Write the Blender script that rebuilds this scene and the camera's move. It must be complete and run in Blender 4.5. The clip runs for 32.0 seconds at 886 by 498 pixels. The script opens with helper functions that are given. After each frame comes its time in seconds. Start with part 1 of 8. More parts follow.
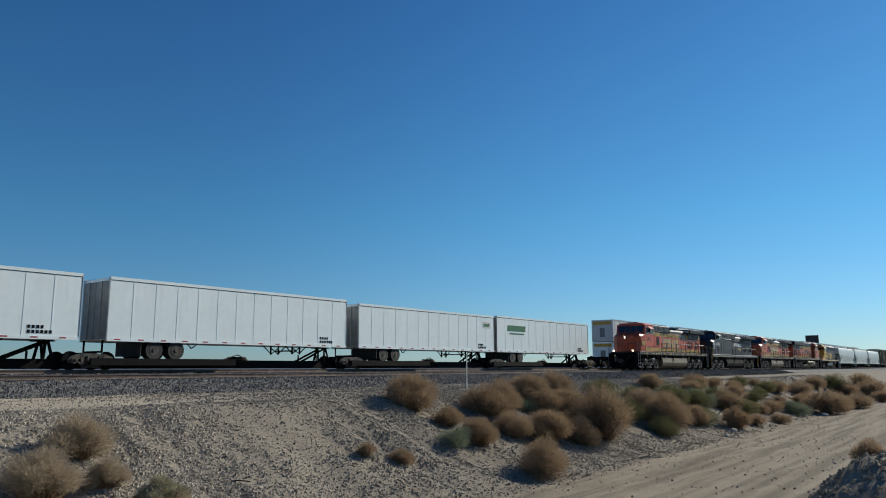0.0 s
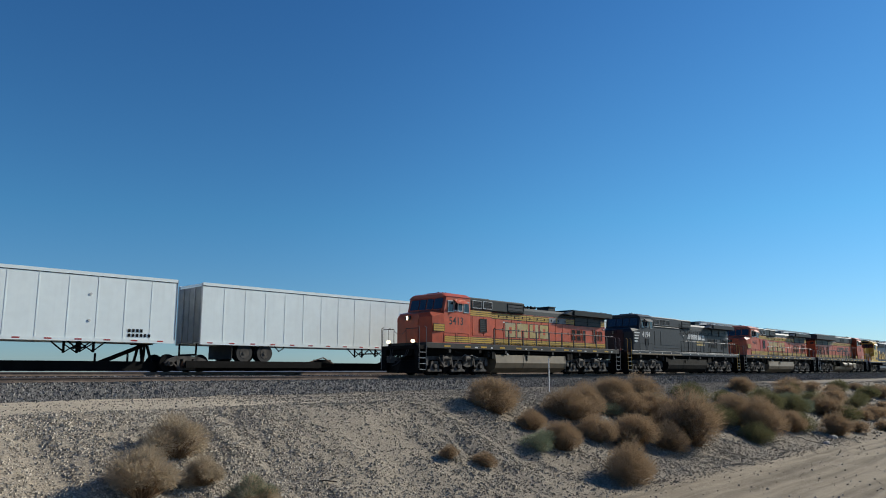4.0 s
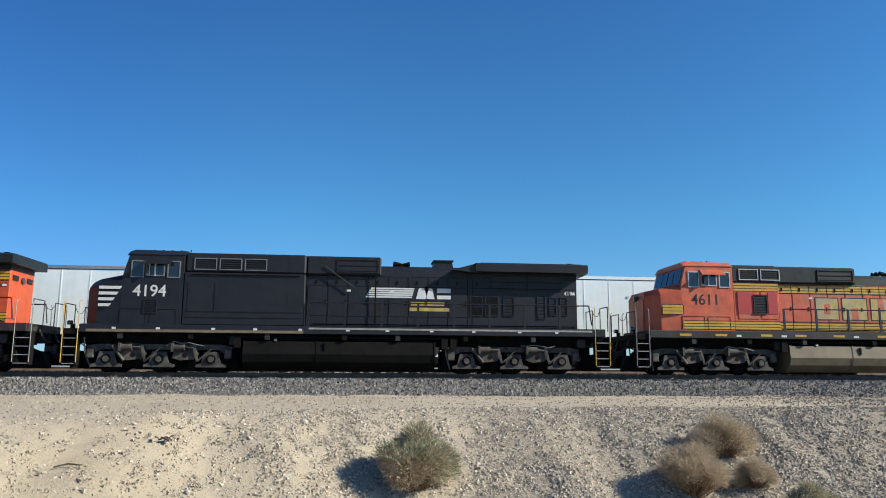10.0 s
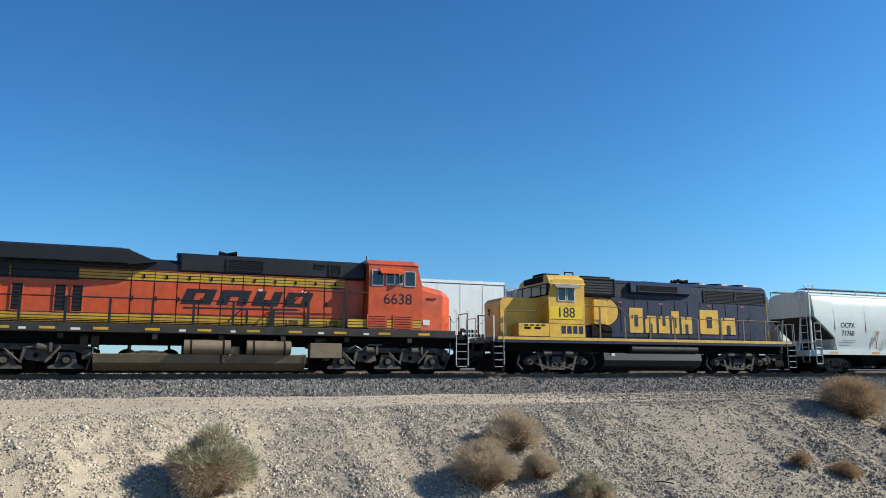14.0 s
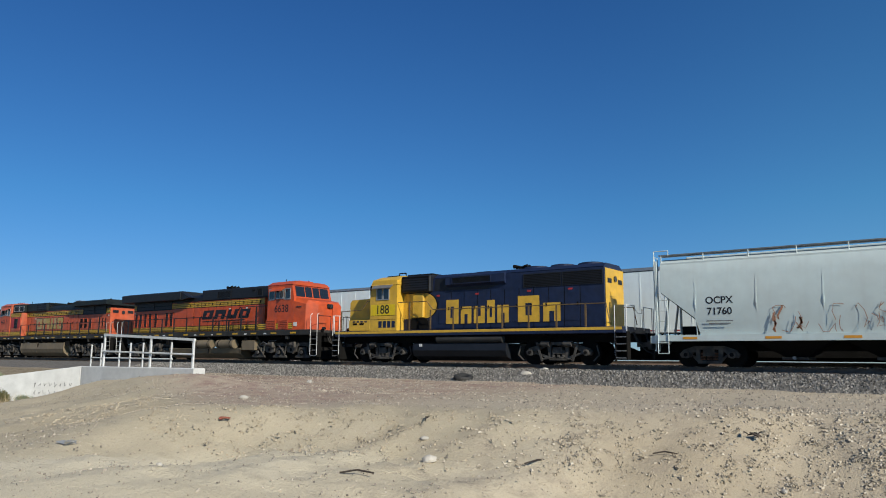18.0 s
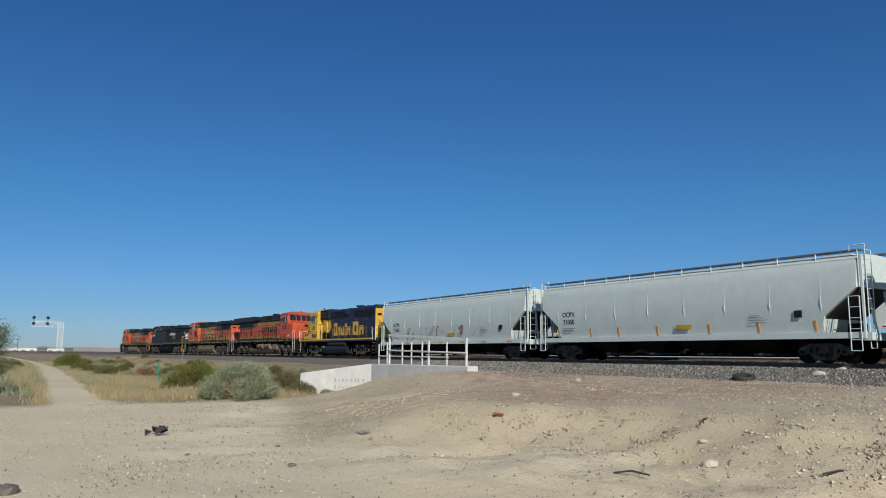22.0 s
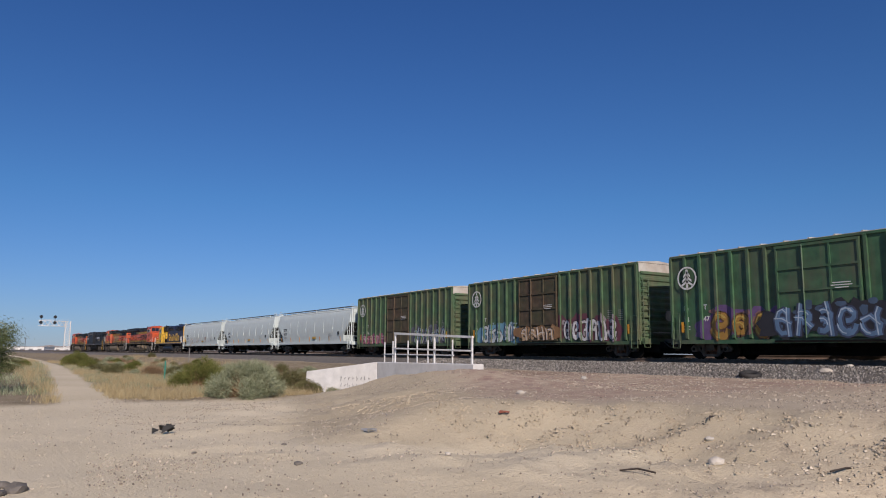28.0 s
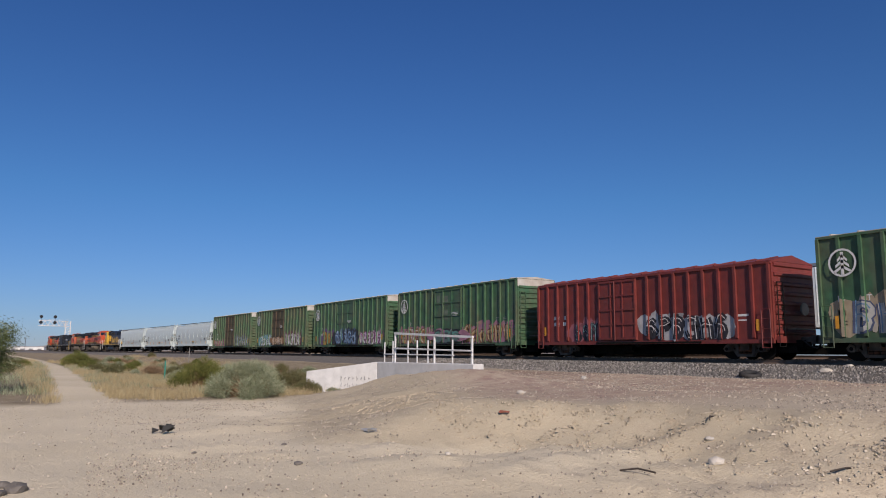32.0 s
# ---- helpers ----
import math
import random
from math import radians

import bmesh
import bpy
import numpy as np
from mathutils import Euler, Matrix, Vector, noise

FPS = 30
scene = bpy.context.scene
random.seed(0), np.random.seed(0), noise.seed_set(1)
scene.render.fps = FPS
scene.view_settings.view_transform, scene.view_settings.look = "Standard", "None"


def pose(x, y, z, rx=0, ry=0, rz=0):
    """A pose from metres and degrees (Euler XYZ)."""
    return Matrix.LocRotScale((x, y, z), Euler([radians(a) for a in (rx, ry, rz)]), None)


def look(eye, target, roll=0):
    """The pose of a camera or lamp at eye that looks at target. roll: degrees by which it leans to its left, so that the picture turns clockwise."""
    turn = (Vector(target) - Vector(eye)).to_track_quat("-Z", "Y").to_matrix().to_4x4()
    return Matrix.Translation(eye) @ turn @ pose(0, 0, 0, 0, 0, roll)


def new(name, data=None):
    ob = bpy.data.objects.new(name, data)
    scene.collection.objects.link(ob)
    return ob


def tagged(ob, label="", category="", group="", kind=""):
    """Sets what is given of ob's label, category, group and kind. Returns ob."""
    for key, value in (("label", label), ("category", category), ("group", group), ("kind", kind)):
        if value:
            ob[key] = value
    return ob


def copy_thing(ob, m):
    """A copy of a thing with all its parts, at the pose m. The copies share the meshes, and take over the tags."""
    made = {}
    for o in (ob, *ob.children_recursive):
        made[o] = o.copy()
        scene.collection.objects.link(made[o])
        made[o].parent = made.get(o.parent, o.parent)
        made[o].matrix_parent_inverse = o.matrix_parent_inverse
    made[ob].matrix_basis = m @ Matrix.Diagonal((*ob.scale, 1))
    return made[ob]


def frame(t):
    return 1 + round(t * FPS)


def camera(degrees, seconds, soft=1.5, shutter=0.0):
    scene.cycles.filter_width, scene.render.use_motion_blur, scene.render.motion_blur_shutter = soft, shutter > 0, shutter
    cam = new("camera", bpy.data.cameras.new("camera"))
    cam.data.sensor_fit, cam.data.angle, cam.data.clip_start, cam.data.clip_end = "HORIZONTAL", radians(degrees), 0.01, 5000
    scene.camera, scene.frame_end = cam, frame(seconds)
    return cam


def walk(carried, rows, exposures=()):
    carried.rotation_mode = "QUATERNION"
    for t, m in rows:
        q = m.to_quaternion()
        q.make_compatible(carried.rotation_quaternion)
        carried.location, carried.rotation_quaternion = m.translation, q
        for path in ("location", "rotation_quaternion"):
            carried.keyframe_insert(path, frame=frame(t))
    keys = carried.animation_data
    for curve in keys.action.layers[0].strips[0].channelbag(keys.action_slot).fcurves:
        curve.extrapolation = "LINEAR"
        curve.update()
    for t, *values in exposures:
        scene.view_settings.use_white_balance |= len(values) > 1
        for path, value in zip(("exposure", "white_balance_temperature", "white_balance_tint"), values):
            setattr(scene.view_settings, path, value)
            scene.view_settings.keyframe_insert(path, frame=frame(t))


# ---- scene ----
# The eye is just above railhead level (z = 0); the tracks run along x, the near one moves off to -x.
EYE = (0.0, 0.0, 0.2)
cam = camera(62.56, 32.0, 1.0)
# seconds, turn, pitch, roll: hand-held, standing still and panning with the train
ROWS = [
    (0, -52.43, 9.30, 0.20), (2, -52.44, 9.30, 0.19), (2.5, -52.44, 9.30, 0.19), (4.5, -41.92, 9.53, 0.16),
    (5, -37.05, 9.46, 0.26), (5.5, -31.61, 9.49, -0.06), (6, -25.71, 9.49, -0.05), (6.5, -17.00, 9.47, -0.12),
    (7, -8.65, 9.34, -0.36), (7.5, -4.59, 9.26, -0.40), (8, -0.33, 9.30, -0.46), (8.5, 2.64, 9.01, -0.46),
    (9, -2.71, 9.21, -0.35), (9.5, -6.12, 9.35, -0.32), (10, -6.05, 9.32, -0.32), (10.5, -10.72, 9.35, -0.18),
    (11, -11.48, 9.51, -0.17), (11.5, -10.20, 9.43, -0.30), (12, -1.76, 9.28, -0.40), (12.5, -13.38, 9.41, -0.02),
    (13, -20.76, 9.50, 0.15), (13.5, -21.48, 9.47, 0.09), (14, -21.17, 9.36, -0.07), (14.5, -15.91, 9.10, -0.10),
    (15, -10.44, 9.06, -0.23), (15.5, -5.76, 8.95, -0.39), (17.5, 27.86, 8.67, -0.47), (18, 36.87, 8.58, -0.55),
    (18.5, 42.82, 8.49, -0.57), (19, 47.62, 8.38, -0.62), (19.5, 50.52, 8.32, -0.63), (20, 53.14, 8.26, -0.63),
    (20.5, 55.63, 8.22, -0.68), (21, 57.51, 8.16, -0.63), (21.5, 57.87, 8.19, -0.64), (22, 57.42, 8.26, -0.53),
    (22.5, 57.87, 8.11, -0.39), (23, 57.86, 8.11, -0.40), (32, 57.86, 8.10, -0.40),
]
walk(cam, [(t, pose(*EYE, 90 + pitch, roll, yaw)) for t, yaw, pitch, roll in ROWS],
     exposures=[(0.0, -0.07, 6500, 7), (2.5, -0.07, 6500, 7), (4.5, 0.21, 6500, 8), (6.0, 0.42, 6500, 8), (8.0, 0.55, 6500, 8), (9.0, 0.68, 6500, 8), (15.5, 0.71, 6500, 8), (17.5, 0.25, 6500, 8), (19.0, 0.07, 6600, 8), (22.0, 0.03, 6700, 9), (25.5, 0.01, 6750, 12), (27.5, -0.01, 6850, 23), (32.0, -0.01, 6850, 23)])

# ---- light ----
SUN_AZ, SUN_EL = 109.0, 31.0        # clockwise from +y, and above the horizon
world = bpy.data.worlds.new("sky")
world.use_nodes = True
scene.world = world
sky = world.node_tree.nodes.new("ShaderNodeTexSky")
sky.sky_type, sky.sun_disc = "NISHITA", False
sky.sun_elevation, sky.sun_rotation = radians(SUN_EL), radians(SUN_AZ)
sky.altitude, sky.air_density, sky.dust_density, sky.ozone_density = 500, 1.0, 0.2, 2.5
back = world.node_tree.nodes["Background"]
back.inputs[1].default_value = 0.118
deep = world.node_tree.nodes.new("ShaderNodeMix")
deep.data_type, deep.blend_type = "RGBA", "MULTIPLY"
deep.inputs[0].default_value = 1.0
wn, wl = world.node_tree.nodes, world.node_tree.links
up = wn.new("ShaderNodeSeparateXYZ")
wl.new(wn.new("ShaderNodeTexCoord").outputs["Generated"], up.inputs[0])
tone = wn.new("ShaderNodeValToRGB")
tone.color_ramp.elements[0].color, tone.color_ramp.elements[1].color = (0.45, 0.65, 0.98, 1), (0.25, 0.645, 1.06, 1)
tone.color_ramp.elements[1].position = 0.55
mid_tone = tone.color_ramp.elements.new(0.2)
mid_tone.color = (0.32, 0.74, 1.03, 1)
wl.new(up.outputs[2], tone.inputs[0])
wl.new(tone.outputs[0], deep.inputs[7])
world.node_tree.links.new(sky.outputs[0], deep.inputs[6])
# the clear sky is paler on the sun's side than opposite to it
east = wn.new("ShaderNodeMapRange")
east.inputs[1].default_value, east.inputs[2].default_value = -1.0, 1.0
wl.new(up.outputs[0], east.inputs[0])
glow = wn.new("ShaderNodeValToRGB")
glow.color_ramp.interpolation = "EASE"
glow.color_ramp.elements[0].color, glow.color_ramp.elements[1].color = (0.575, 0.58, 0.64, 1), (0.99, 0.92, 0.84, 1)
for at_, tint in ((0.275, (0.61, 0.615, 0.665, 1)), (0.49, (0.80, 0.775, 0.745, 1)), (0.75, (0.80, 0.765, 0.725, 1))):
    glow.color_ramp.elements.new(at_).color = tint
wl.new(east.outputs[0], glow.inputs[0])
side = wn.new("ShaderNodeMix")
side.data_type, side.blend_type = "RGBA", "MULTIPLY"
side.inputs[0].default_value = 1.0
wl.new(deep.outputs[2], side.inputs[6])
wl.new(glow.outputs[0], side.inputs[7])
wl.new(side.outputs[2], back.inputs[0])
sun = new("sun", bpy.data.lights.new("sun", "SUN"))
sun.data.energy, sun.data.angle, sun.data.color = 5.0, radians(0.53), (1.0, 0.955, 0.85)
_a, _e = radians(SUN_AZ), radians(SUN_EL)
sun.matrix_world = look((0, 0, 60), (-math.sin(_a) * math.cos(_e) * 10, -math.cos(_a) * math.cos(_e) * 10, 60 - math.sin(_e) * 10))


# ---- materials ----
FADE = 0.78     # sun and dust keep every pale surface well below its fresh colour


def faded(c):
    return tuple(v * FADE for v in c) if max(c) > 0.15 else c


def mat(name, color, rough=0.6, metal=0.0, spots=0.15, scale=3.0, bump=0.0, bump_scale=60.0, dirt=None, dirt_amount=0.0, dirt_scale=0.8, grain=0.08, streak=0.0, vary=0.0, gloss=0.5):
    """A painted, mineral or metal surface: base colour, broad stains, fine grain, dirt, runs down the side and bump."""
    color, dirt = faded(color), faded(dirt) if dirt else dirt
    m = bpy.data.materials.new(name)
    m.use_nodes = True
    nt = m.node_tree
    n, l = nt.nodes, nt.links
    p = n["Principled BSDF"]
    p.inputs["Roughness"].default_value, p.inputs["Metallic"].default_value, p.inputs["Specular IOR Level"].default_value = rough, metal, gloss
    co = n.new("ShaderNodeTexCoord").outputs["Object"]

    def noise_at(s, detail, stretch=None):
        t = n.new("ShaderNodeTexNoise")
        t.inputs["Scale"].default_value, t.inputs["Detail"].default_value = s, detail
        src = co
        if stretch:
            mp = n.new("ShaderNodeMapping")
            mp.inputs["Scale"].default_value = stretch
            l.new(co, mp.inputs[0])
            src = mp.outputs[0]
        l.new(src, t.inputs["Vector"])
        return t.outputs[0]

    def mixed(a, b, fac, blend="MIX"):
        x = n.new("ShaderNodeMix")
        x.data_type, x.blend_type = "RGBA", blend
        for sock, v in ((x.inputs[0], fac), (x.inputs[6], a), (x.inputs[7], b)):
            if isinstance(v, (tuple, float, int)):
                sock.default_value = v if not isinstance(v, tuple) else (*v, 1)[:4]
            else:
                l.new(v, sock)
        return x.outputs[2]

    def ramp(src, lo, hi, a=0.0, b=1.0):
        r = n.new("ShaderNodeMapRange")
        for i, v in enumerate((lo, hi, a, b)):
            r.inputs[i + 1].default_value = v
        l.new(src, r.inputs[0])
        return r.outputs[0]

    dark = tuple(c * (1 - spots * 1.6) for c in color)
    light = tuple(min(1, c * (1 + spots)) for c in color)
    col = mixed(dark, light, ramp(noise_at(scale, 4), 0.3, 0.7))
    if grain:
        col = mixed(col, tuple(c * 0.55 for c in color), ramp(noise_at(scale * 22, 3), 0.45, 0.8, 0, grain * 4))
    if streak:
        col = mixed(col, dirt or tuple(c * 0.4 for c in color), ramp(noise_at(2.5, 4, (1.6, 1.6, 0.12)), 0.5, 0.85, 0, streak))
    if dirt_amount:
        col = mixed(col, dirt, ramp(noise_at(dirt_scale, 6), 0.42, 0.75, 0, dirt_amount))
    if vary:
        rnd = n.new("ShaderNodeObjectInfo").outputs["Random"]
        col = mixed(col, tuple(c * (1 - vary) for c in color), ramp(rnd, 0, 1, 0, 0.8))
    l.new(col, p.inputs["Base Color"])
    l.new(ramp(noise_at(scale * 2, 3), 0.2, 0.8, max(0.03, rough - 0.1), min(1, rough + 0.12)), p.inputs["Roughness"])
    if bump:
        b = n.new("ShaderNodeBump")
        b.inputs["Strength"].default_value, b.inputs["Distance"].default_value = bump, 0.02
        l.new(noise_at(bump_scale, 5), b.inputs["Height"])
        l.new(b.outputs[0], p.inputs["Normal"])
    return m


DUST = (0.30, 0.24, 0.17)
M = dict(
    orange=mat("orange_paint", (0.62, 0.085, 0.018), 0.42, spots=0.14, dirt=(0.25, 0.09, 0.05), dirt_amount=0.35, streak=0.3),
    orange_faded=mat("faded_orange_paint", (0.60, 0.10, 0.035), 0.5, spots=0.18, dirt=(0.34, 0.2, 0.13), dirt_amount=0.45, streak=0.35),
    yellow=mat("yellow_paint", (0.62, 0.36, 0.02), 0.45, spots=0.12, dirt=(0.25, 0.17, 0.06), dirt_amount=0.35, streak=0.25),
    warm_yellow=mat("warm_yellow_paint", (0.80, 0.47, 0.045), 0.45, spots=0.1, dirt=(0.3, 0.2, 0.07), dirt_amount=0.3, streak=0.25),
    bright_yellow=mat("fresh_yellow_paint", (0.86, 0.60, 0.01), 0.4, spots=0.05),
    brown_yellow=mat("grimy_yellow_rail", (0.13, 0.08, 0.03), 0.6, spots=0.2),
    faded_yellow=mat("faded_yellow_paint", (0.50, 0.36, 0.10), 0.55, spots=0.2, dirt=(0.35, 0.33, 0.3), dirt_amount=0.7),
    green_black=mat("dark_green_paint", (0.008, 0.0125, 0.013), 0.5, spots=0.25, dirt=(0.024, 0.026, 0.028), dirt_amount=0.3, gloss=0.3),
    black=mat("black_paint", (0.009, 0.0105, 0.0145), 0.5, spots=0.2, dirt=(0.016, 0.018, 0.022), dirt_amount=0.35, gloss=0.36),
    under=mat("underframe_black", (0.006, 0.0055, 0.005), 0.85, spots=0.3, dirt=(0.014, 0.012, 0.010), dirt_amount=0.4, bump=0.3, gloss=0.15),
    truck=mat("dusty_cast_steel", (0.08, 0.072, 0.063), 0.8, spots=0.3, scale=5, dirt=(0.016, 0.014, 0.013), dirt_amount=1.0, dirt_scale=3.5, bump=0.3),
    sill=mat("dusty_dark_sill_and_shade", (0.024, 0.024, 0.023), 0.7, spots=0.25, dirt=(0.06, 0.052, 0.043), dirt_amount=0.45, streak=0.3, gloss=0.3),
    grey_white=mat("dusty_white_line", (0.34, 0.32, 0.29), 0.6, spots=0.2),
    rig=mat("greasy_brake_gear", (0.055, 0.047, 0.04), 0.8, spots=0.3, dirt=(0.14, 0.12, 0.095), dirt_amount=0.6, dirt_scale=3, bump=0.3),
    rust_dark=mat("dark_rusty_door", (0.075, 0.05, 0.03), 0.8, spots=0.3, dirt=(0.03, 0.05, 0.02), dirt_amount=0.6, streak=0.4),
    tank=mat("dusty_tank_paint", (0.15, 0.115, 0.07), 0.6, spots=0.15, dirt=(0.25, 0.19, 0.12), dirt_amount=0.5, streak=0.4),
    steel=mat("polished_steel", (0.42, 0.41, 0.40), 0.25, 1.0, spots=0.1),
    rust=mat("rail_rust", (0.15, 0.105, 0.08), 0.8, spots=0.25, bump=0.3, dirt=(0.03, 0.025, 0.02), dirt_amount=0.5),
    rust_brown=mat("rusty_steel", (0.16, 0.07, 0.035), 0.85, spots=0.3, bump=0.3),
    navy=mat("navy_blue_paint", (0.010, 0.018, 0.050), 0.45, spots=0.2, dirt=(0.024, 0.028, 0.042), dirt_amount=0.3, streak=0.35, gloss=0.32),
    white=mat("white_paint", (0.74, 0.74, 0.72), 0.5, spots=0.05, dirt=(0.45, 0.42, 0.37), dirt_amount=0.3, streak=0.25),
    trailer=mat("white_trailer_skin", (0.98, 1.06, 1.04), 0.4, spots=0.02, dirt=(0.6, 0.6, 0.59), dirt_amount=0.12, streak=0.2, grain=0.02),
    hopper=mat("pale_grey_paint", (0.62, 0.705, 0.69), 0.5, spots=0.03, dirt=(0.48, 0.47, 0.44), dirt_amount=0.22, streak=0.25, grain=0.03),
    grey=mat("grey_steel", (0.25, 0.25, 0.25), 0.5, 0.4, spots=0.15),
    alu=mat("galvanized_steel", (0.5, 0.5, 0.5), 0.45, 0.6, spots=0.12),
    boxgreen=mat("boxcar_green_paint", (0.036, 0.100, 0.048), 0.55, spots=0.2, dirt=(0.10, 0.08, 0.055), dirt_amount=0.55, streak=0.6, dirt_scale=0.6),
    boxgreen_old=mat("weathered_boxcar_green", (0.048, 0.10, 0.048), 0.65, spots=0.2, dirt=(0.115, 0.08, 0.05), dirt_amount=0.6, streak=0.55),
    boxred=mat("oxide_red_paint", (0.20, 0.032, 0.026), 0.55, spots=0.15, dirt=(0.10, 0.03, 0.02), dirt_amount=0.4, streak=0.4),
    patch=mat("faded_green_patch", (0.13, 0.17, 0.125), 0.7, spots=0.2, dirt=(0.08, 0.1, 0.07), dirt_amount=0.6),
    roofing=mat("bare_roof_metal", (0.52, 0.49, 0.43), 0.6, spots=0.12, dirt=(0.3, 0.17, 0.08), dirt_amount=0.5),
    rubber=mat("black_rubber", (0.018, 0.018, 0.018), 0.8, spots=0.2, dirt=(0.1, 0.085, 0.07), dirt_amount=0.4),
    concrete=mat("pale_concrete", (0.72, 0.71, 0.68), 0.85, spots=0.08, bump=0.25, bump_scale=25, dirt=(0.48, 0.46, 0.43), dirt_amount=0.4, streak=0.35),
    timber=mat("creosoted_timber", (0.055, 0.04, 0.03), 0.9, spots=0.3, bump=0.5, dirt=(0.13, 0.11, 0.09), dirt_amount=0.4, vary=0.5),
    amber=mat("amber_paint", (0.75, 0.33, 0.03), 0.5, spots=0.05),
    redpaint=mat("red_marking", (0.45, 0.03, 0.03), 0.5, spots=0.05),
    teal=mat("green_plastic", (0.02, 0.30, 0.22), 0.5, spots=0.1),
    brownpaint=mat("brown_container_paint", (0.06, 0.04, 0.035), 0.6, spots=0.2),
    sign_green=mat("sign_green", (0.02, 0.16, 0.06), 0.5, spots=0.05),
)


def glowing(name, color, strength):
    m = bpy.data.materials.new(name)
    m.use_nodes = True
    p = m.node_tree.nodes["Principled BSDF"]
    p.inputs["Base Color"].default_value = p.inputs["Emission Color"].default_value = (*color, 1)
    p.inputs["Emission Strength"].default_value = strength
    return m


def glassy(name, color, rough=0.08):
    m = bpy.data.materials.new(name)
    m.use_nodes = True
    p = m.node_tree.nodes["Principled BSDF"]
    p.inputs["Base Color"].default_value, p.inputs["Roughness"].default_value = (*color, 1), rough
    p.inputs["Specular IOR Level"].default_value = 0.8
    return m


M["lamp"] = glowing("headlight_glow", (1.0, 0.80, 0.52), 2.6)
M["glass"] = glassy("tinted_cab_glass", (0.012, 0.015, 0.018))


def ground_material():
    """Desert sand, grey gravel spilled down the bank, and paler traffic-worn dirt, by how much gravel lies at each spot."""
    m = bpy.data.materials.new("desert_ground")
    m.use_nodes = True
    nt = m.node_tree
    n, l = nt.nodes, nt.links
    p = n["Principled BSDF"]
    p.inputs["Roughness"].default_value = 0.95
    p.inputs["Specular IOR Level"].default_value = 0.15
    co = n.new("ShaderNodeTexCoord").outputs["Object"]
    at = n.new("ShaderNodeAttribute")
    at.attribute_name = "cover"
    sep = n.new("ShaderNodeSeparateColor")
    l.new(at.outputs["Color"], sep.inputs[0])
    scrub = at.outputs["Alpha"]

    def tex(kind, s, detail=5):
        t = n.new(kind)
        t.inputs["Scale"].default_value = s
        if kind == "ShaderNodeTexNoise":
            t.inputs["Detail"].default_value = detail
        l.new(co, t.inputs["Vector"])
        return t

    def rng(src, lo, hi, a=0.0, b=1.0):
        r = n.new("ShaderNodeMapRange")
        for i, v in enumerate((lo, hi, a, b)):
            r.inputs[i + 1].default_value = v
        l.new(src, r.inputs[0])
        return r.outputs[0]

    def mix(a, b, fac):
        x = n.new("ShaderNodeMix")
        x.data_type = "RGBA"
        for sock, v in ((x.inputs[0], fac), (x.inputs[6], a), (x.inputs[7], b)):
            if isinstance(v, tuple):
                sock.default_value = (*faded(v), 1)
            elif isinstance(v, float):
                sock.default_value = v
            else:
                l.new(v, sock)
        return x.outputs[2]

    def math_(op, a, b):
        x = n.new("ShaderNodeMath")
        x.operation = op
        for i, v in enumerate((a, b)):
            if isinstance(v, float):
                x.inputs[i].default_value = v
            else:
                l.new(v, x.inputs[i])
        x.use_clamp = True
        return x.outputs[0]

    broad, mid, fine = tex("ShaderNodeTexNoise", 0.25).outputs[0], tex("ShaderNodeTexNoise", 2.2).outputs[0], tex("ShaderNodeTexNoise", 30).outputs[0]
    sand = mix((0.48, 0.395, 0.275), (0.60, 0.505, 0.37), rng(broad, 0.3, 0.7))
    sand = mix(sand, (0.42, 0.33, 0.235), rng(mid, 0.5, 0.8, 0, 0.5))
    pale = mix((0.42, 0.35, 0.26), (0.52, 0.44, 0.33), rng(mid, 0.3, 0.7))
    worn = n.new("ShaderNodeAttribute")
    worn.attribute_name = "worn"
    sand = mix(sand, mix((0.66, 0.57, 0.405), (0.76, 0.665, 0.485), rng(broad, 0.3, 0.7)), worn.outputs["Fac"])
    col = mix(sand, pale, sep.outputs[1])
    col = mix(col, mix((0.21, 0.17, 0.11), (0.345, 0.28, 0.19), rng(mid, 0.3, 0.7)), scrub)
    cell = tex("ShaderNodeTexVoronoi", 22)
    stone = mix((0.13, 0.108, 0.085), (0.40, 0.34, 0.265), rng(cell.outputs["Color"], 0.1, 0.9))
    amount = math_("MULTIPLY", rng(math_("ADD", sep.outputs[0], rng(mid, 0.2, 0.8, -0.35, 0.35)), 0.25, 0.75), rng(fine, 0.3, 0.55))
    col = mix(col, stone, amount)
    col = mix(col, (0.33, 0.215, 0.175), math_("MULTIPLY", sep.outputs[2], rng(mid, 0.25, 0.7)))
    col = mix(col, (0.28, 0.22, 0.16), rng(fine, 0.58, 0.85, 0, 0.45))
    # wheel ruts drawn out along the dirt road
    road = n.new("ShaderNodeAttribute")
    road.attribute_name = "road"
    draw = n.new("ShaderNodeMapping")
    draw.inputs["Scale"].default_value = (0.06, 1.5, 1.0)
    draw.inputs["Rotation"].default_value = (0, 0, 0.035)
    l.new(co, draw.inputs[0])
    rut = n.new("ShaderNodeTexNoise")
    rut.inputs["Scale"].default_value, rut.inputs["Detail"].default_value = 1.6, 6
    l.new(draw.outputs[0], rut.inputs["Vector"])
    col = mix(col, mix((0.20, 0.157, 0.11), (0.39, 0.317, 0.225), rng(rut.outputs[0], 0.38, 0.6)), math_("MULTIPLY", road.outputs["Fac"], 0.8))
    speck = tex("ShaderNodeTexNoise", 110, 2).outputs[0]
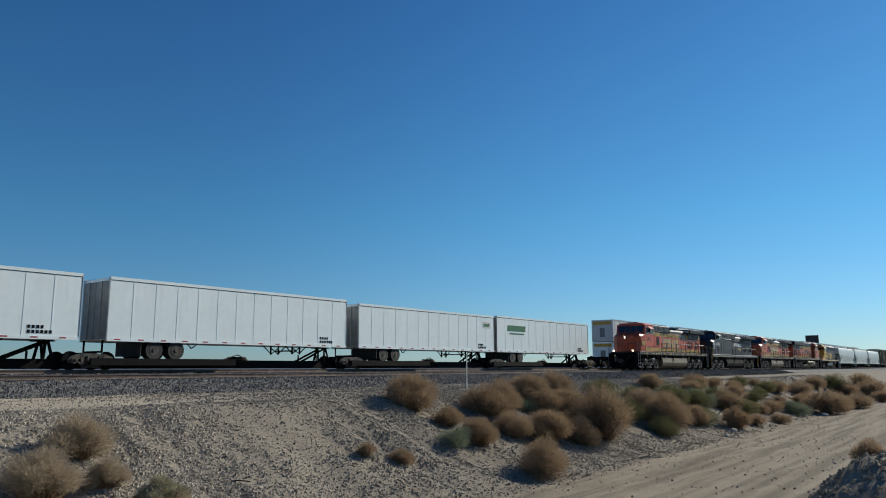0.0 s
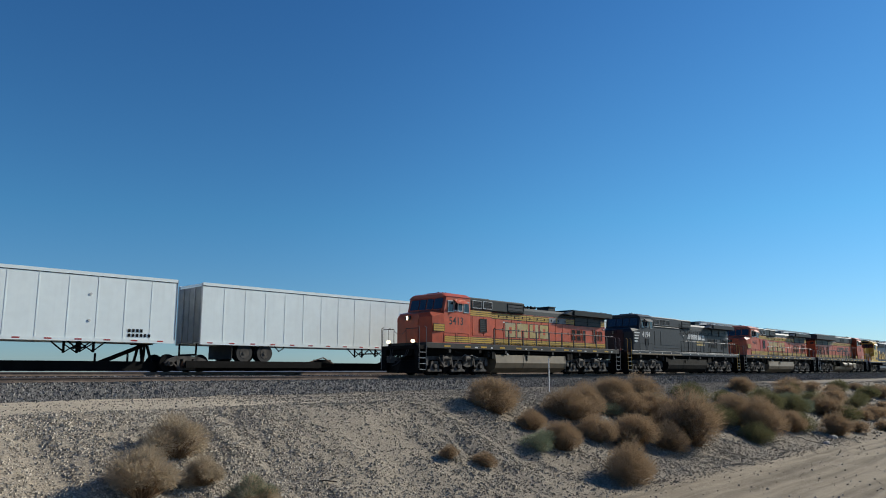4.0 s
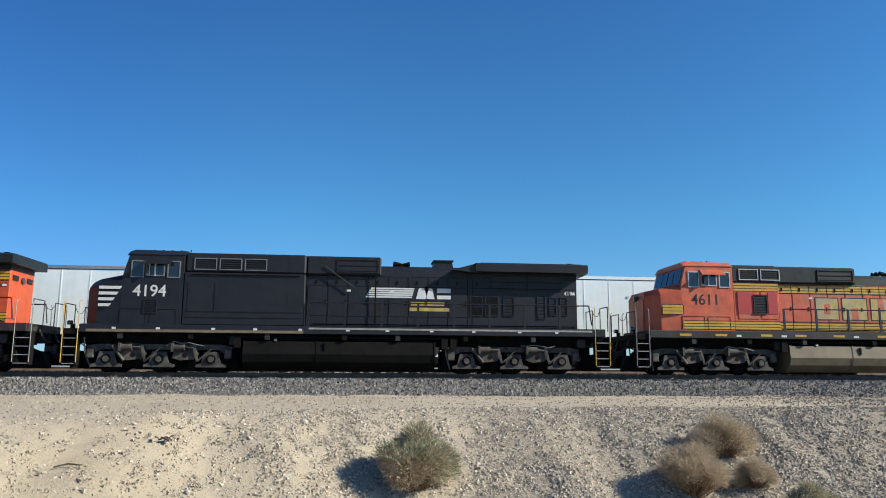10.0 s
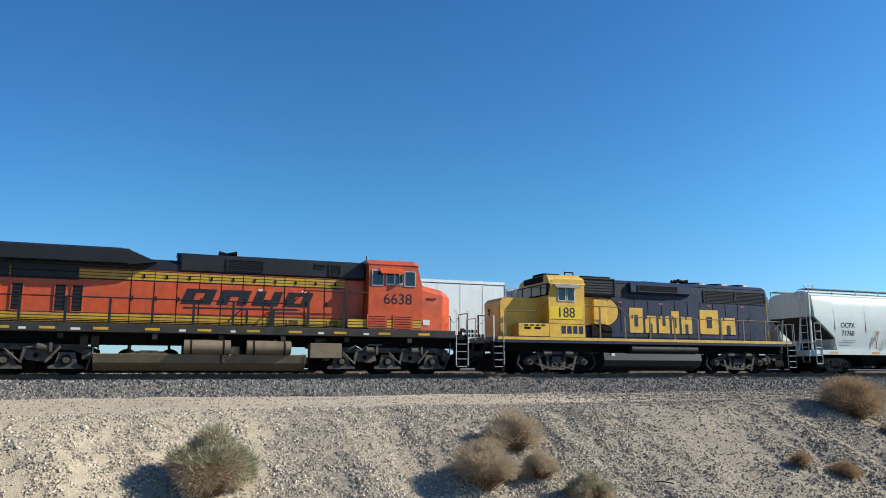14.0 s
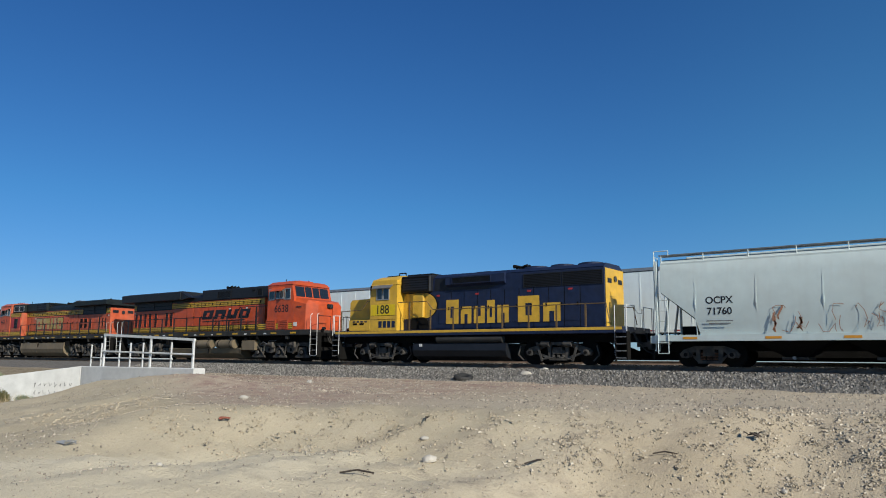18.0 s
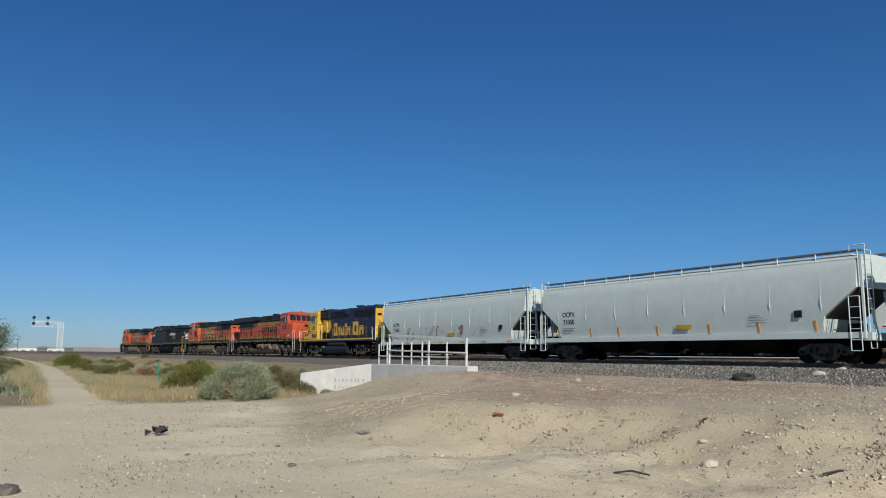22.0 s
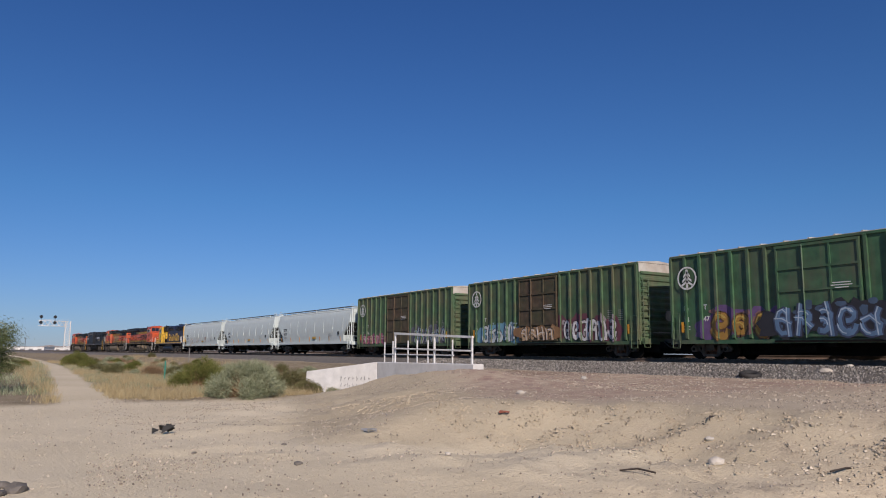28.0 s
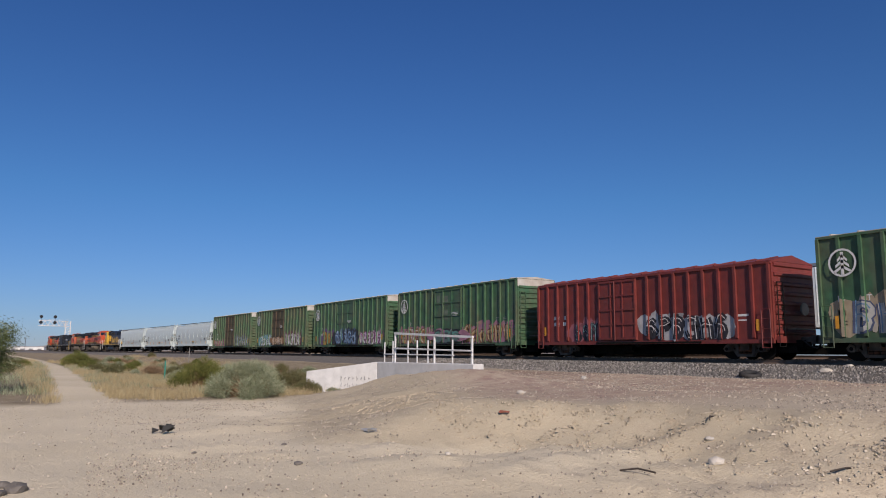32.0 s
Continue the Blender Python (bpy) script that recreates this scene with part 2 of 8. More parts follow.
    col = mix(col, (0.20, 0.16, 0.13), rng(speck, 0.62, 0.72, 0, 0.7))
    col = mix(col, (0.72, 0.64, 0.53), rng(speck, 0.36, 0.28, 0, 0.7))
    l.new(col, p.inputs["Base Color"])
    b1, b2 = n.new("ShaderNodeBump"), n.new("ShaderNodeBump")
    b1.inputs["Strength"].default_value, b1.inputs["Distance"].default_value = 0.7, 0.03
    b2.inputs["Strength"].default_value, b2.inputs["Distance"].default_value = 0.45, 0.045
    l.new(fine, b1.inputs["Height"])
    l.new(tex("ShaderNodeTexNoise", 5, 8).outputs[0], b2.inputs["Height"])
    l.new(b2.outputs[0], b1.inputs["Normal"])
    l.new(b1.outputs[0], p.inputs["Normal"])
    return m


def island_material(name, dark, light, rough=0.9, thin=0.0):
    """Stones and leaves joined in one mesh: each island takes its own shade; thin leaves let light through."""
    m = bpy.data.materials.new(name)
    m.use_nodes = True
    n, l = m.node_tree.nodes, m.node_tree.links
    p = n["Principled BSDF"]
    p.inputs["Roughness"].default_value = rough
    p.inputs["Specular IOR Level"].default_value = 0.2
    r = n.new("ShaderNodeValToRGB")
    r.color_ramp.elements[0].color, r.color_ramp.elements[1].color = (*(FADE * v for v in dark), 1), (*(FADE * v for v in light), 1)
    l.new(n.new("ShaderNodeNewGeometry").outputs["Random Per Island"], r.inputs[0])
    l.new(r.outputs[0], p.inputs["Base Color"])
    if thin:
        t, x = n.new("ShaderNodeBsdfTranslucent"), n.new("ShaderNodeMixShader")
        x.inputs[0].default_value = thin
        l.new(r.outputs[0], t.inputs["Color"])
        l.new(p.outputs[0], x.inputs[1])
        l.new(t.outputs[0], x.inputs[2])
        l.new(x.outputs[0], n["Material Output"].inputs["Surface"])
    return m


M["ground"] = ground_material()
M["ballast"] = mat("ballast_bed", (0.16, 0.146, 0.13), 0.95, spots=0.35, scale=9, bump=1.0, bump_scale=14, dirt=(0.20, 0.175, 0.15), dirt_amount=0.4, grain=0.15)
M["ballast_stone"] = island_material("ballast_stone", (0.06, 0.056, 0.051), (0.37, 0.345, 0.315))
M["bank_stone"] = island_material("bank_gravel", (0.27, 0.23, 0.175), (0.68, 0.59, 0.47))
M["dark_gravel"] = island_material("dark_gravel", (0.17, 0.148, 0.115), (0.50, 0.435, 0.34))
M["clod"] = island_material("sand_clod", (0.34, 0.28, 0.20), (0.52, 0.44, 0.325))
M["sand_stone"] = island_material("sand_pebble", (0.17, 0.14, 0.115), (0.58, 0.50, 0.40))
M["dry"] = island_material("dry_twigs", (0.20, 0.12, 0.065), (0.42, 0.275, 0.16))
M["dry_leaf"] = island_material("dry_seed_heads", (0.35, 0.235, 0.135), (0.50, 0.36, 0.225), thin=0.4)
M["tan_leaf"] = island_material("bleached_seed_heads", (0.46, 0.36, 0.24), (0.64, 0.52, 0.37), thin=0.4)
M["olive"] = island_material("olive_leaves", (0.13, 0.125, 0.05), (0.27, 0.25, 0.12), thin=0.35)
M["sage"] = island_material("sage_leaves", (0.15, 0.185, 0.10), (0.50, 0.52, 0.34), thin=0.2)
M["green_leaf"] = island_material("creosote_leaves", (0.10, 0.12, 0.028), (0.30, 0.305, 0.09), thin=0.3)
M["straw"] = island_material("dry_grass", (0.42, 0.325, 0.17), (0.66, 0.54, 0.32), thin=0.35)


# ---- the lie of the land ----
TRACK_Y, FAR_Y, FAR_Z = 30.1, 35.7, 0.2   # centre lines of the near and the far track, which lies a little higher


def bend(x):
    """How far the line swings to the camera's side at x: a wide curve off to -x."""
    d = max(0.0, -x - 55.0)
    return 3.2e-4 * d * d if d < 95 else 2.888 + 0.0608 * (d - 95)


def track_y(x, y=TRACK_Y):
    return y - bend(x)


def mixed_at(x, table):
    for (a, u), (b, v) in zip(table, table[1:]):
        if x <= b:
            k = min(1.0, max(0.0, (x - a) / (b - a)))
            return u + (v - u) * k
    return table[-1][1]


def smooth(a, b, v):
    k = min(1.0, max(0.0, (v - a) / (b - a)))
    return k * k * (3 - 2 * k)


EDGE = [(-70, 23.0), (-40, 22.5), (-31, 19.0), (-24, 13.5), (-18, 11.0), (-12.5, 8.2), (-10, 11.0), (-6.8, 12.6), (-3, 15.2), (2, 17.0), (60, 17.2), (300, 19.0)]
RUN = [(-40, 3.0), (-24, 5.0), (-14, 4.0), (-9, 2.6), (-3, 4.0), (3, 6.0), (60, 6.2), (300, 6.5)]


def ground_z(x, y):
    """Height of the bare ground below the ballast."""
    yy = y + bend(x)
    edge, run = mixed_at(x, EDGE), mixed_at(x, RUN)
    bench = -0.72 - 0.05 * smooth(20, 10, yy)
    low = -3.0 + 1.6 * smooth(3.0, -9.0, x) - 0.25 * smooth(-26, -34, x) * smooth(6, 11, yy)
    k = smooth(edge - run, edge + 0.6, yy)
    if x > -8:
        k = 0.35 * k + 0.65 * min(1.0, max(0.0, (yy - edge + run) / (run + 0.2)))
    z = low + (bench - low) * k
    z += 1.25 * math.exp(-(x * x + y * y) / 9.0) * smooth(-6, 3, x)
    z += 1.7 * math.exp(-((x - 15.6) ** 2 / 9 + (y - 1.9) ** 2 / 2.2))
    z += 0.42 * math.exp(-((x + 20.0) ** 2 / 9 + (y - 13.6) ** 2 / 3)) - 0.12 * math.exp(-((x + 29.0) ** 2 / 6 + (y - 12.6) ** 2 / 2))
    if yy > 38:
        z -= 0.6 * smooth(39, 46, yy)
    return z


# ---- mesh helpers ----
def box(bm, x0, x1, y0, y1, z0, z1, bevel=0.0):
    vs = [bm.verts.new((x, y, z)) for x in (x0, x1) for y in (y0, y1) for z in (z0, z1)]
    fs = [bm.faces.new([vs[i] for i in q]) for q in ((0, 1, 3, 2), (4, 6, 7, 5), (0, 4, 5, 1), (2, 3, 7, 6), (0, 2, 6, 4), (1, 5, 7, 3))]
    if bevel:
        es = list({e for f in fs for e in f.edges})
        bmesh.ops.bevel(bm, geom=es, offset=bevel, segments=1, affect="EDGES", profile=0.5)
    return bm


def B(*a, bevel=0.0):
    return box(bmesh.new(), *a, bevel=bevel)


def rod(bm, a, b, r, n=6, r2=None):
    """A round bar from a to b."""
    a, b = Vector(a), Vector(b)
    d = (b - a).normalized()
    s = d.orthogonal().normalized()
    t = d.cross(s)
    r2 = r if r2 is None else r2
    ra = [bm.verts.new(a + (s * math.cos(k * 2 * math.pi / n) + t * math.sin(k * 2 * math.pi / n)) * r) for k in range(n)]
    rb = [bm.verts.new(b + (s * math.cos(k * 2 * math.pi / n) + t * math.sin(k * 2 * math.pi / n)) * r2) for k in range(n)]
    for k in range(n):
        bm.faces.new((ra[k], ra[(k + 1) % n], rb[(k + 1) % n], rb[k]))
    bm.faces.new(ra[::-1])
    bm.faces.new(rb)
    return bm


def R(a, b, r, n=6, r2=None):
    return rod(bmesh.new(), a, b, r, n, r2)


def path_rod(bm, pts, r, n=6):
    for a, b in zip(pts, pts[1:]):
        rod(bm, a, b, r, n)
    return bm


def loft(bm, rings, cap=True, closed=True):
    """Skin between rings of equal length."""
    vs = [[bm.verts.new(p) for p in ring] for ring in rings]
    m = len(vs[0])
    for u, v in zip(vs, vs[1:]):
        for k in range(m if closed else m - 1):
            q = (u[k], u[(k + 1) % m], v[(k + 1) % m], v[k])
            bm.faces.new(q)
    if cap:
        bm.faces.new(vs[0][::-1])
        bm.faces.new(vs[-1])
    return bm


def prism_x(bm, prof, x0, x1):
    """A (y, z) outline drawn out along x."""
    return loft(bm, [[(x, y, z) for y, z in prof] for x in (x0, x1)])


def prism_y(bm, prof, y0, y1):
    """An (x, z) outline drawn out along y."""
    return loft(bm, [[(x, y, z) for x, z in prof] for y in (y0, y1)])


def finish(name, bm, material, smooth_angle=None):
    bmesh.ops.recalc_face_normals(bm, faces=bm.faces)
    me = bpy.data.meshes.new(name)
    bm.to_mesh(me)
    bm.free()
    me.materials.append(material)
    if smooth_angle:
        me.polygons.foreach_set("use_smooth", [True] * len(me.polygons))
        me.set_sharp_from_angle(angle=radians(smooth_angle))
    return me


def part(name, bm, material, parent=None, label="", round_=None, at=None):
    """Links a bmesh as one mesh object under a thing or a part."""
    ob = new(name, finish(name, bm, material, round_))
    if at is not None:
        ob.matrix_basis = at
    if parent is not None:
        ob.parent = parent
    if label:
        ob["label"] = label
    return ob


def shared(name, me, parent, at):
    ob = new(name, me)
    ob.parent, ob.matrix_basis = parent, at
    return ob


def thing(name, label, category, group="", kind="", at=None):
    ob = new(name)
    if at is not None:
        ob.matrix_basis = at
    return tagged(ob, label, category, group, kind)


def flat(polys, y, thick=0.004, side=-1):
    """Painted shapes: (x, z) outlines lying on a side wall at y."""
    bm = bmesh.new()
    for poly in polys:
        prism_y(bm, poly, y, y + side * thick)
    return bm


def rect(x0, x1, z0, z1, lean=0.0):
    return [(x0, z0), (x1, z0), (x1 + lean, z1), (x0 + lean, z1)]


def lettering(name, body, height, material, parent, x, y, z, face=-1, label="", squeeze=1.0, bold=0.0, tilt=0.0):
    """Painted writing, centred at x, z on a side wall; face -1 looks to -y, +1 to +y, 'x' to +x."""
    cu = bpy.data.curves.new(name, "FONT")
    cu.body, cu.size, cu.extrude, cu.offset = body, height * 1.38, 0.003, bold
    cu.align_x, cu.align_y = "CENTER", "CENTER"
    tmp = bpy.data.objects.new(name, cu)
    me = bpy.data.meshes.new_from_object(tmp)
    bpy.data.objects.remove(tmp)
    me.materials.clear()
    me.materials.append(material)
    ob = new(name, me)
    ob.parent = parent
    ob.matrix_basis = pose(x, y, z, 90 + tilt, 0, {-1: 0, 1: 180, "x": 90}[face]) @ Matrix.Diagonal((squeeze, 1, 1, 1))
    if label:
        ob["label"] = label
    return ob


# ---- ground, ballast and tracks ----
def spaced(lo, hi, step, far, grow=1.25):
    """Grid lines, even between lo and hi and ever wider out to far."""
    mid = list(np.arange(lo, hi + 1e-6, step))
    up, s, v = [], step, hi
    while v < far:
        s *= grow
        v += s
        up.append(v)
    down, s, v = [], step, lo
    while v > -far:
        s *= grow
        v -= s
        down.append(v)
    return down[::-1] + mid + up


def rough_z(x, y):
    """The ground with its small humps, gullies in the bank and ruts."""
    z = ground_z(x, y)
    if abs(x) > 400 or abs(y) > 300:
        return z
    yy = y + bend(x)
    edge = mixed_at(x, EDGE)
    on_bank = smooth(edge - 8, edge - 4, yy) * smooth(edge + 1.5, edge - 1, yy)
    z += 0.05 * noise.noise((x * 0.6, y * 0.6, 0)) + 0.025 * noise.noise((x * 2.1, y * 2.1, 3))
    z += on_bank * (0.16 * noise.noise((x * 0.9, y * 0.35, 7)) + 0.05 * noise.noise((x * 3.1, y * 2.2, 9)))
    eroded = on_bank * smooth(-1, -5, x) * smooth(-13, -11, x)
    z += eroded * (0.08 * noise.noise((x * 1.4, y * 1.1, 21)) + 0.09 * noise.noise((x * 3.7, y * 3.1, 5)))
    z += on_bank * smooth(3, -2, x) * (0.035 * noise.noise((x * 4.3, y * 2.6, 41)) + 0.10 * max(0.0, noise.noise((x * 1.1, y * 0.3, 51))))
    heap = math.exp(-((x - 15.6) ** 2 / 9 + (y - 1.9) ** 2 / 2.2))
    if heap > 0.05:
        z += heap * (0.16 * noise.noise((x * 1.9, y * 1.9, 61)) + 0.08 * noise.noise((x * 4.1, y * 4.1, 62)))
    if y < edge - 5 and x > 4:
        z += (0.018 * math.sin((y - 0.02 * x) * 2.6) + 0.02 * noise.noise((x * 0.15, y * 2.4, 71))) * smooth(4, 10, x)
    return z


def make_ground():
    xs, ys = spaced(-34, 46, 0.28, 4300, 1.12), spaced(-3, 27, 0.25, 4300, 1.2)
    nx, ny = len(xs), len(ys)
    co = np.array([(x, y, rough_z(x, y)) for x in xs for y in ys], float)
    quads = [(i * ny + j, (i + 1) * ny + j, (i + 1) * ny + j + 1, i * ny + j + 1) for i in range(nx - 1) for j in range(ny - 1)]
    me = bpy.data.meshes.new("ground")
    me.from_pydata(co.tolist(), [], quads)
    me.polygons.foreach_set("use_smooth", [True] * len(quads))
    me.materials.append(M["ground"])
    cover = me.color_attributes.new("cover", "FLOAT_COLOR", "POINT")
    cols = np.zeros((len(co), 4), np.float32)
    for i, (x, y, z) in enumerate(co):
        yy, edge = y + bend(x), mixed_at(x, EDGE)
        bank = smooth(edge - 7.5, edge - 5, yy) * smooth(edge + 2.5, edge, yy)
        patch = 0.5 + 0.5 * noise.noise((x * 0.28 + 4, y * 0.28, 11))
        gravel = bank * (0.25 + 0.45 * smooth(-4, 5, x) + 0.7 * smooth(8, 14, x)) * (0.8 + 0.6 * patch)
        gravel = max(gravel, 0.55 * smooth(24, 26.5, yy))
        gravel *= 1 - 0.8 * smooth(-6, -12, x)
        gravel = max(gravel, 0.75 * smooth(9, 17, x) * smooth(edge - 1, edge + 1, yy))
        pale = 0.6 * smooth(edge - 0.5, edge + 1.5, yy) * smooth(26.5, 24, yy) * smooth(-20, -10, x) * smooth(22, 10, x)
        red = smooth(-9, -14, x) * smooth(-34, -28, x) * smooth(edge, edge + 2.2, yy) * smooth(27, 24, yy)
        scrub = smooth(-23.5, -26, x) * smooth(27, 24, yy) * smooth(0.6, 1.3, abs(y - mixed_at(x, [(-140, 8.5), (-80, 6.2), (-45, 4.2), (-32, 3.3), (-25, 3.0)])))
        scrub = max(scrub, 1.0 * smooth(8, 16, x) * smooth(edge - 4.5, edge - 6.5, yy))
        scrub = max(scrub, (0.25 + 0.6 * smooth(11, 18, x)) * smooth(5, 12, x) * bank)
        # bank face: darker soil, with its own small shadows mixed into the colour
        face = smooth(edge - mixed_at(x, RUN) - 0.3, edge - mixed_at(x, RUN) + 1.0, yy) * smooth(edge + 1.5, edge - 0.2, yy)
        scrub = max(scrub, (0.25 + 0.25 * smooth(-5, -9, x)) * face * smooth(1, -3, x))
        scrub = max(scrub, 0.75 * math.exp(-((x - 15.6) ** 2 / 10 + (y - 1.9) ** 2 / 2.6)))
        scrub = max(scrub, 0.75 * smooth(12, 26, x) * smooth(edge - 1, edge + 1, yy))
        cols[i] = (gravel, pale, red, scrub)
    cover.data.foreach_set("color", cols.ravel())
    trodden = me.attributes.new("worn", "FLOAT", "POINT")
    trodden.data.foreach_set("value", [0.85 * smooth(-4, -9, x) * smooth(mixed_at(x, EDGE) + 1.5, mixed_at(x, EDGE) - 0.5, y + bend(x)) for x, y, z in co])
    rutted = me.attributes.new("road", "FLOAT", "POINT")
    rutted.data.foreach_set("value", [smooth(8, 14, x) * smooth(mixed_at(x, EDGE) - 5.5, mixed_at(x, EDGE) - 7.0, y + bend(x)) for x, y, z in co])
    return tagged(new("ground", me), "sandy desert ground with gravel on the bank", "ground", kind="structure")


ground = make_ground()
STATIONS = [-900, -700, -520, -400, -330] + list(range(-300, 0, 12)) + [0, 100, 400, 1200]


def along(bm, prof, base_y, stations=STATIONS):
    return loft(bm, [[(x, track_y(x, base_y + y), z) for y, z in prof] for x in stations])


ballast = part("ballast", along(bmesh.new(), [(-4.6, -0.95), (-4.35, -0.72), (-2.1, -0.235), (2.0, -0.235), (3.0, -0.03), (8.3, -0.03), (11.0, -1.2)], TRACK_Y), M["ballast"])
tagged(ballast, "dark grey crushed-stone ballast bed under the tracks", "ballast", kind="structure")


def make_track(name, y, label, lift=0.0):
    track = thing(name, label, "railway track", kind="structure")
    web = [(-0.07, -0.18), (0.07, -0.18), (0.07, -0.165), (0.012, -0.14), (0.012, -0.045), (0.036, -0.035), (0.036, -0.004), (-0.036, -0.004), (-0.036, -0.035), (-0.012, -0.045), (-0.012, -0.14), (-0.07, -0.165)]
    head = [(-0.033, -0.004), (0.033, -0.004), (0.028, 0.0), (-0.028, 0.0)]
    for off in (-0.7525, 0.7525):
        r = part("rail", along(bmesh.new(), [(off + a, b + lift) for a, b in web], y), M["rust"], track)
        part("running_surface", along(bmesh.new(), [(off + a, b + lift) for a, b in head], y), M["steel"], r, "wheel-polished rail head")
    return track


near_track = make_track("track_near", TRACK_Y, "near railway track with rusty rails")
far_track = make_track("track_far", FAR_Y, "far railway track with rusty rails", FAR_Z)


# ---- running gear shared by all the stock ----
def disc(bm, x, y, z, r, t, n=20):
    return rod(bm, (x, y - t / 2, z), (x, y + t / 2, z), r, n)


def wheel_mesh(r):
    bm = bmesh.new()
    disc(bm, 0, 0, 0, r, 0.09, 24)
    disc(bm, 0, 0.055, 0, r + 0.028, 0.03, 24)
    disc(bm, 0, -0.06, 0, r * 0.42, 0.06, 16)
    return finish("wheel", bm, M["under"], 40)


WHEELS = {r: wheel_mesh(r) for r in (0.53, 0.46, 0.42)}


def add_wheels(parent, xs, r):
    for x in xs:
        for s in (-1, 1):
            shared("wheel", WHEELS[r], parent, pose(x, s * 0.75, r, 0, 0, 0 if s < 0 else 180))
        part("axle", R((x, -0.7, r), (x, 0.7, r), 0.09, 8), M["under"], parent)


def six_wheel_truck(loco, cx, xs, material):
    """A three-axle truck: cast side frames, flared pedestals, bearings, springs, brake gear, dampers and hoses."""
    a, b = min(xs) - 0.75, max(xs) + 0.75
    truck = part("truck", B(a + 0.3, b - 0.3, -0.7, 0.7, 0.5, 1.12), M["under"], loco)
    add_wheels(truck, xs, 0.53)
    for x in xs:
        part("traction_motor", B(x + 0.1, x + 1.0, -0.6, 0.6, 0.14, 1.1, bevel=0.08), M["under"], truck)
        part("gear_case", R((x, 0.5, 0.53), (x, 0.62, 0.53), 0.45, 14), M["under"], truck)
        part("brake_rigging", B(x - 0.92, x - 0.58, -0.9, 0.9, 0.12, 0.9), M["under"], truck)
    rnd = random.Random(int(cx * 100) + 7)
    for s in (-1, 1):
        Y = lambda p, q: sorted((s * p, s * q))
        bm = bmesh.new()
        prism_y(bm, [(a, 0.8), (a + 0.3, 0.74), (a + 0.55, 0.86), (b - 0.55, 0.86), (b - 0.3, 0.74), (b, 0.8), (b, 0.98), (b - 0.4, 1.06), (a + 0.4, 1.06), (a, 0.98)], *Y(0.98, 1.12))
        part("side_frame", bm, material, truck)
        for x in xs:
            bx = bmesh.new()
            prism_y(bx, [(x - 0.56, 0.2), (x + 0.56, 0.2), (x + 0.56, 0.29), (x + 0.36, 0.36), (x + 0.25, 0.78), (x - 0.25, 0.78), (x - 0.36, 0.36), (x - 0.56, 0.29)], *Y(1.1, 1.23))
            pd = part("pedestal", bx, material, truck)
            part("bearing_ring", R((x, s * 1.23, 0.5), (x, s * 1.27, 0.5), 0.185, 16), M["under"], pd)
            part("bearing_cap", R((x, s * 1.27, 0.5), (x, s * 1.32, 0.5), 0.11, 12), material, pd)
        for k, x in enumerate(((xs[0] + xs[1]) / 2, (xs[1] + xs[2]) / 2)):
            sp = bmesh.new()
            for dx in (-0.16, 0.16):
                for q in range(5):
                    rod(sp, (x + dx, s * 1.06, 0.5 + q * 0.07), (x + dx, s * 1.06, 0.54 + q * 0.07), 0.1, 10)
            part("coil_spring", sp, M["rig"], truck)
            bm = bmesh.new()
            prism_y(bm, [(x - 0.5, 0.55), (x - 0.2, 0.45), (x + 0.25, 0.5), (x + 0.48, 0.68), (x + 0.4, 0.86), (x - 0.42, 0.84)], *Y(1.13, 1.2))
            br = part("frame_web", bm, M["rig"], truck)
            part("web_hole", R((x, s * 1.2, 0.66), (x, s * 1.215, 0.66), 0.09, 10), M["under"], br)
            c = bmesh.new()
            rod(c, (x - 0.42, s * 1.26, 0.93), (x - 0.02, s * 1.26, 0.95), 0.14, 12)
            rod(c, (x - 0.02, s * 1.26, 0.95), (x + 0.3, s * 1.26, 0.93), 0.045, 8)
            box(c, x - 0.5, x - 0.42, *Y(1.1, 1.42), 0.78, 1.1)
            part("brake_cylinder", c, M["rig"], truck, "", 40)
            lv = bmesh.new()
            prism_y(lv, [(x + 0.26, 1.04), (x + 0.36, 1.04), (x + 0.5, 0.42), (x + 0.42, 0.38)], *Y(1.24, 1.28))
            part("brake_lever", lv, M["rig"], truck)
            part("clasp_rod", path_rod(bmesh.new(), [(x + 0.45, s * 1.27, 0.42), (x + 0.95, s * 1.29, 0.88)], 0.032), M["rig"], truck)
            if k == 0:
                part("damper", R((x - 0.3, s * 1.3, 0.44), (x - 0.75, s * 1.3, 0.98), 0.06, 8), M["rig"], truck)
            hose = [(x - 0.7 + 0.28 * q, s * (1.25 + 0.1 * rnd.random()), 1.06 + rnd.uniform(-0.09, 0.12)) for q in range(6)]
            part("cable", path_rod(bmesh.new(), hose, 0.02), M["grey"] if k else M["under"], truck)
        for x in (a + 0.14, b - 0.14):
            part("frame_end", B(x - 0.14, x + 0.14, *Y(0.9, 1.2), 0.52, 0.9, bevel=0.03), material, truck)
        part("sand_pipe", path_rod(bmesh.new(), [(a - 0.1, s * 1.2, 1.3), (a - 0.05, s * 1.15, 0.7), (a + 0.12, s * 0.95, 0.18)], 0.03), M["grey"], truck)
        part("sand_box", B(b - 0.1, b + 0.25, *Y(0.9, 1.3), 1.05, 1.4, bevel=0.03), M["sill"], truck)
    return truck


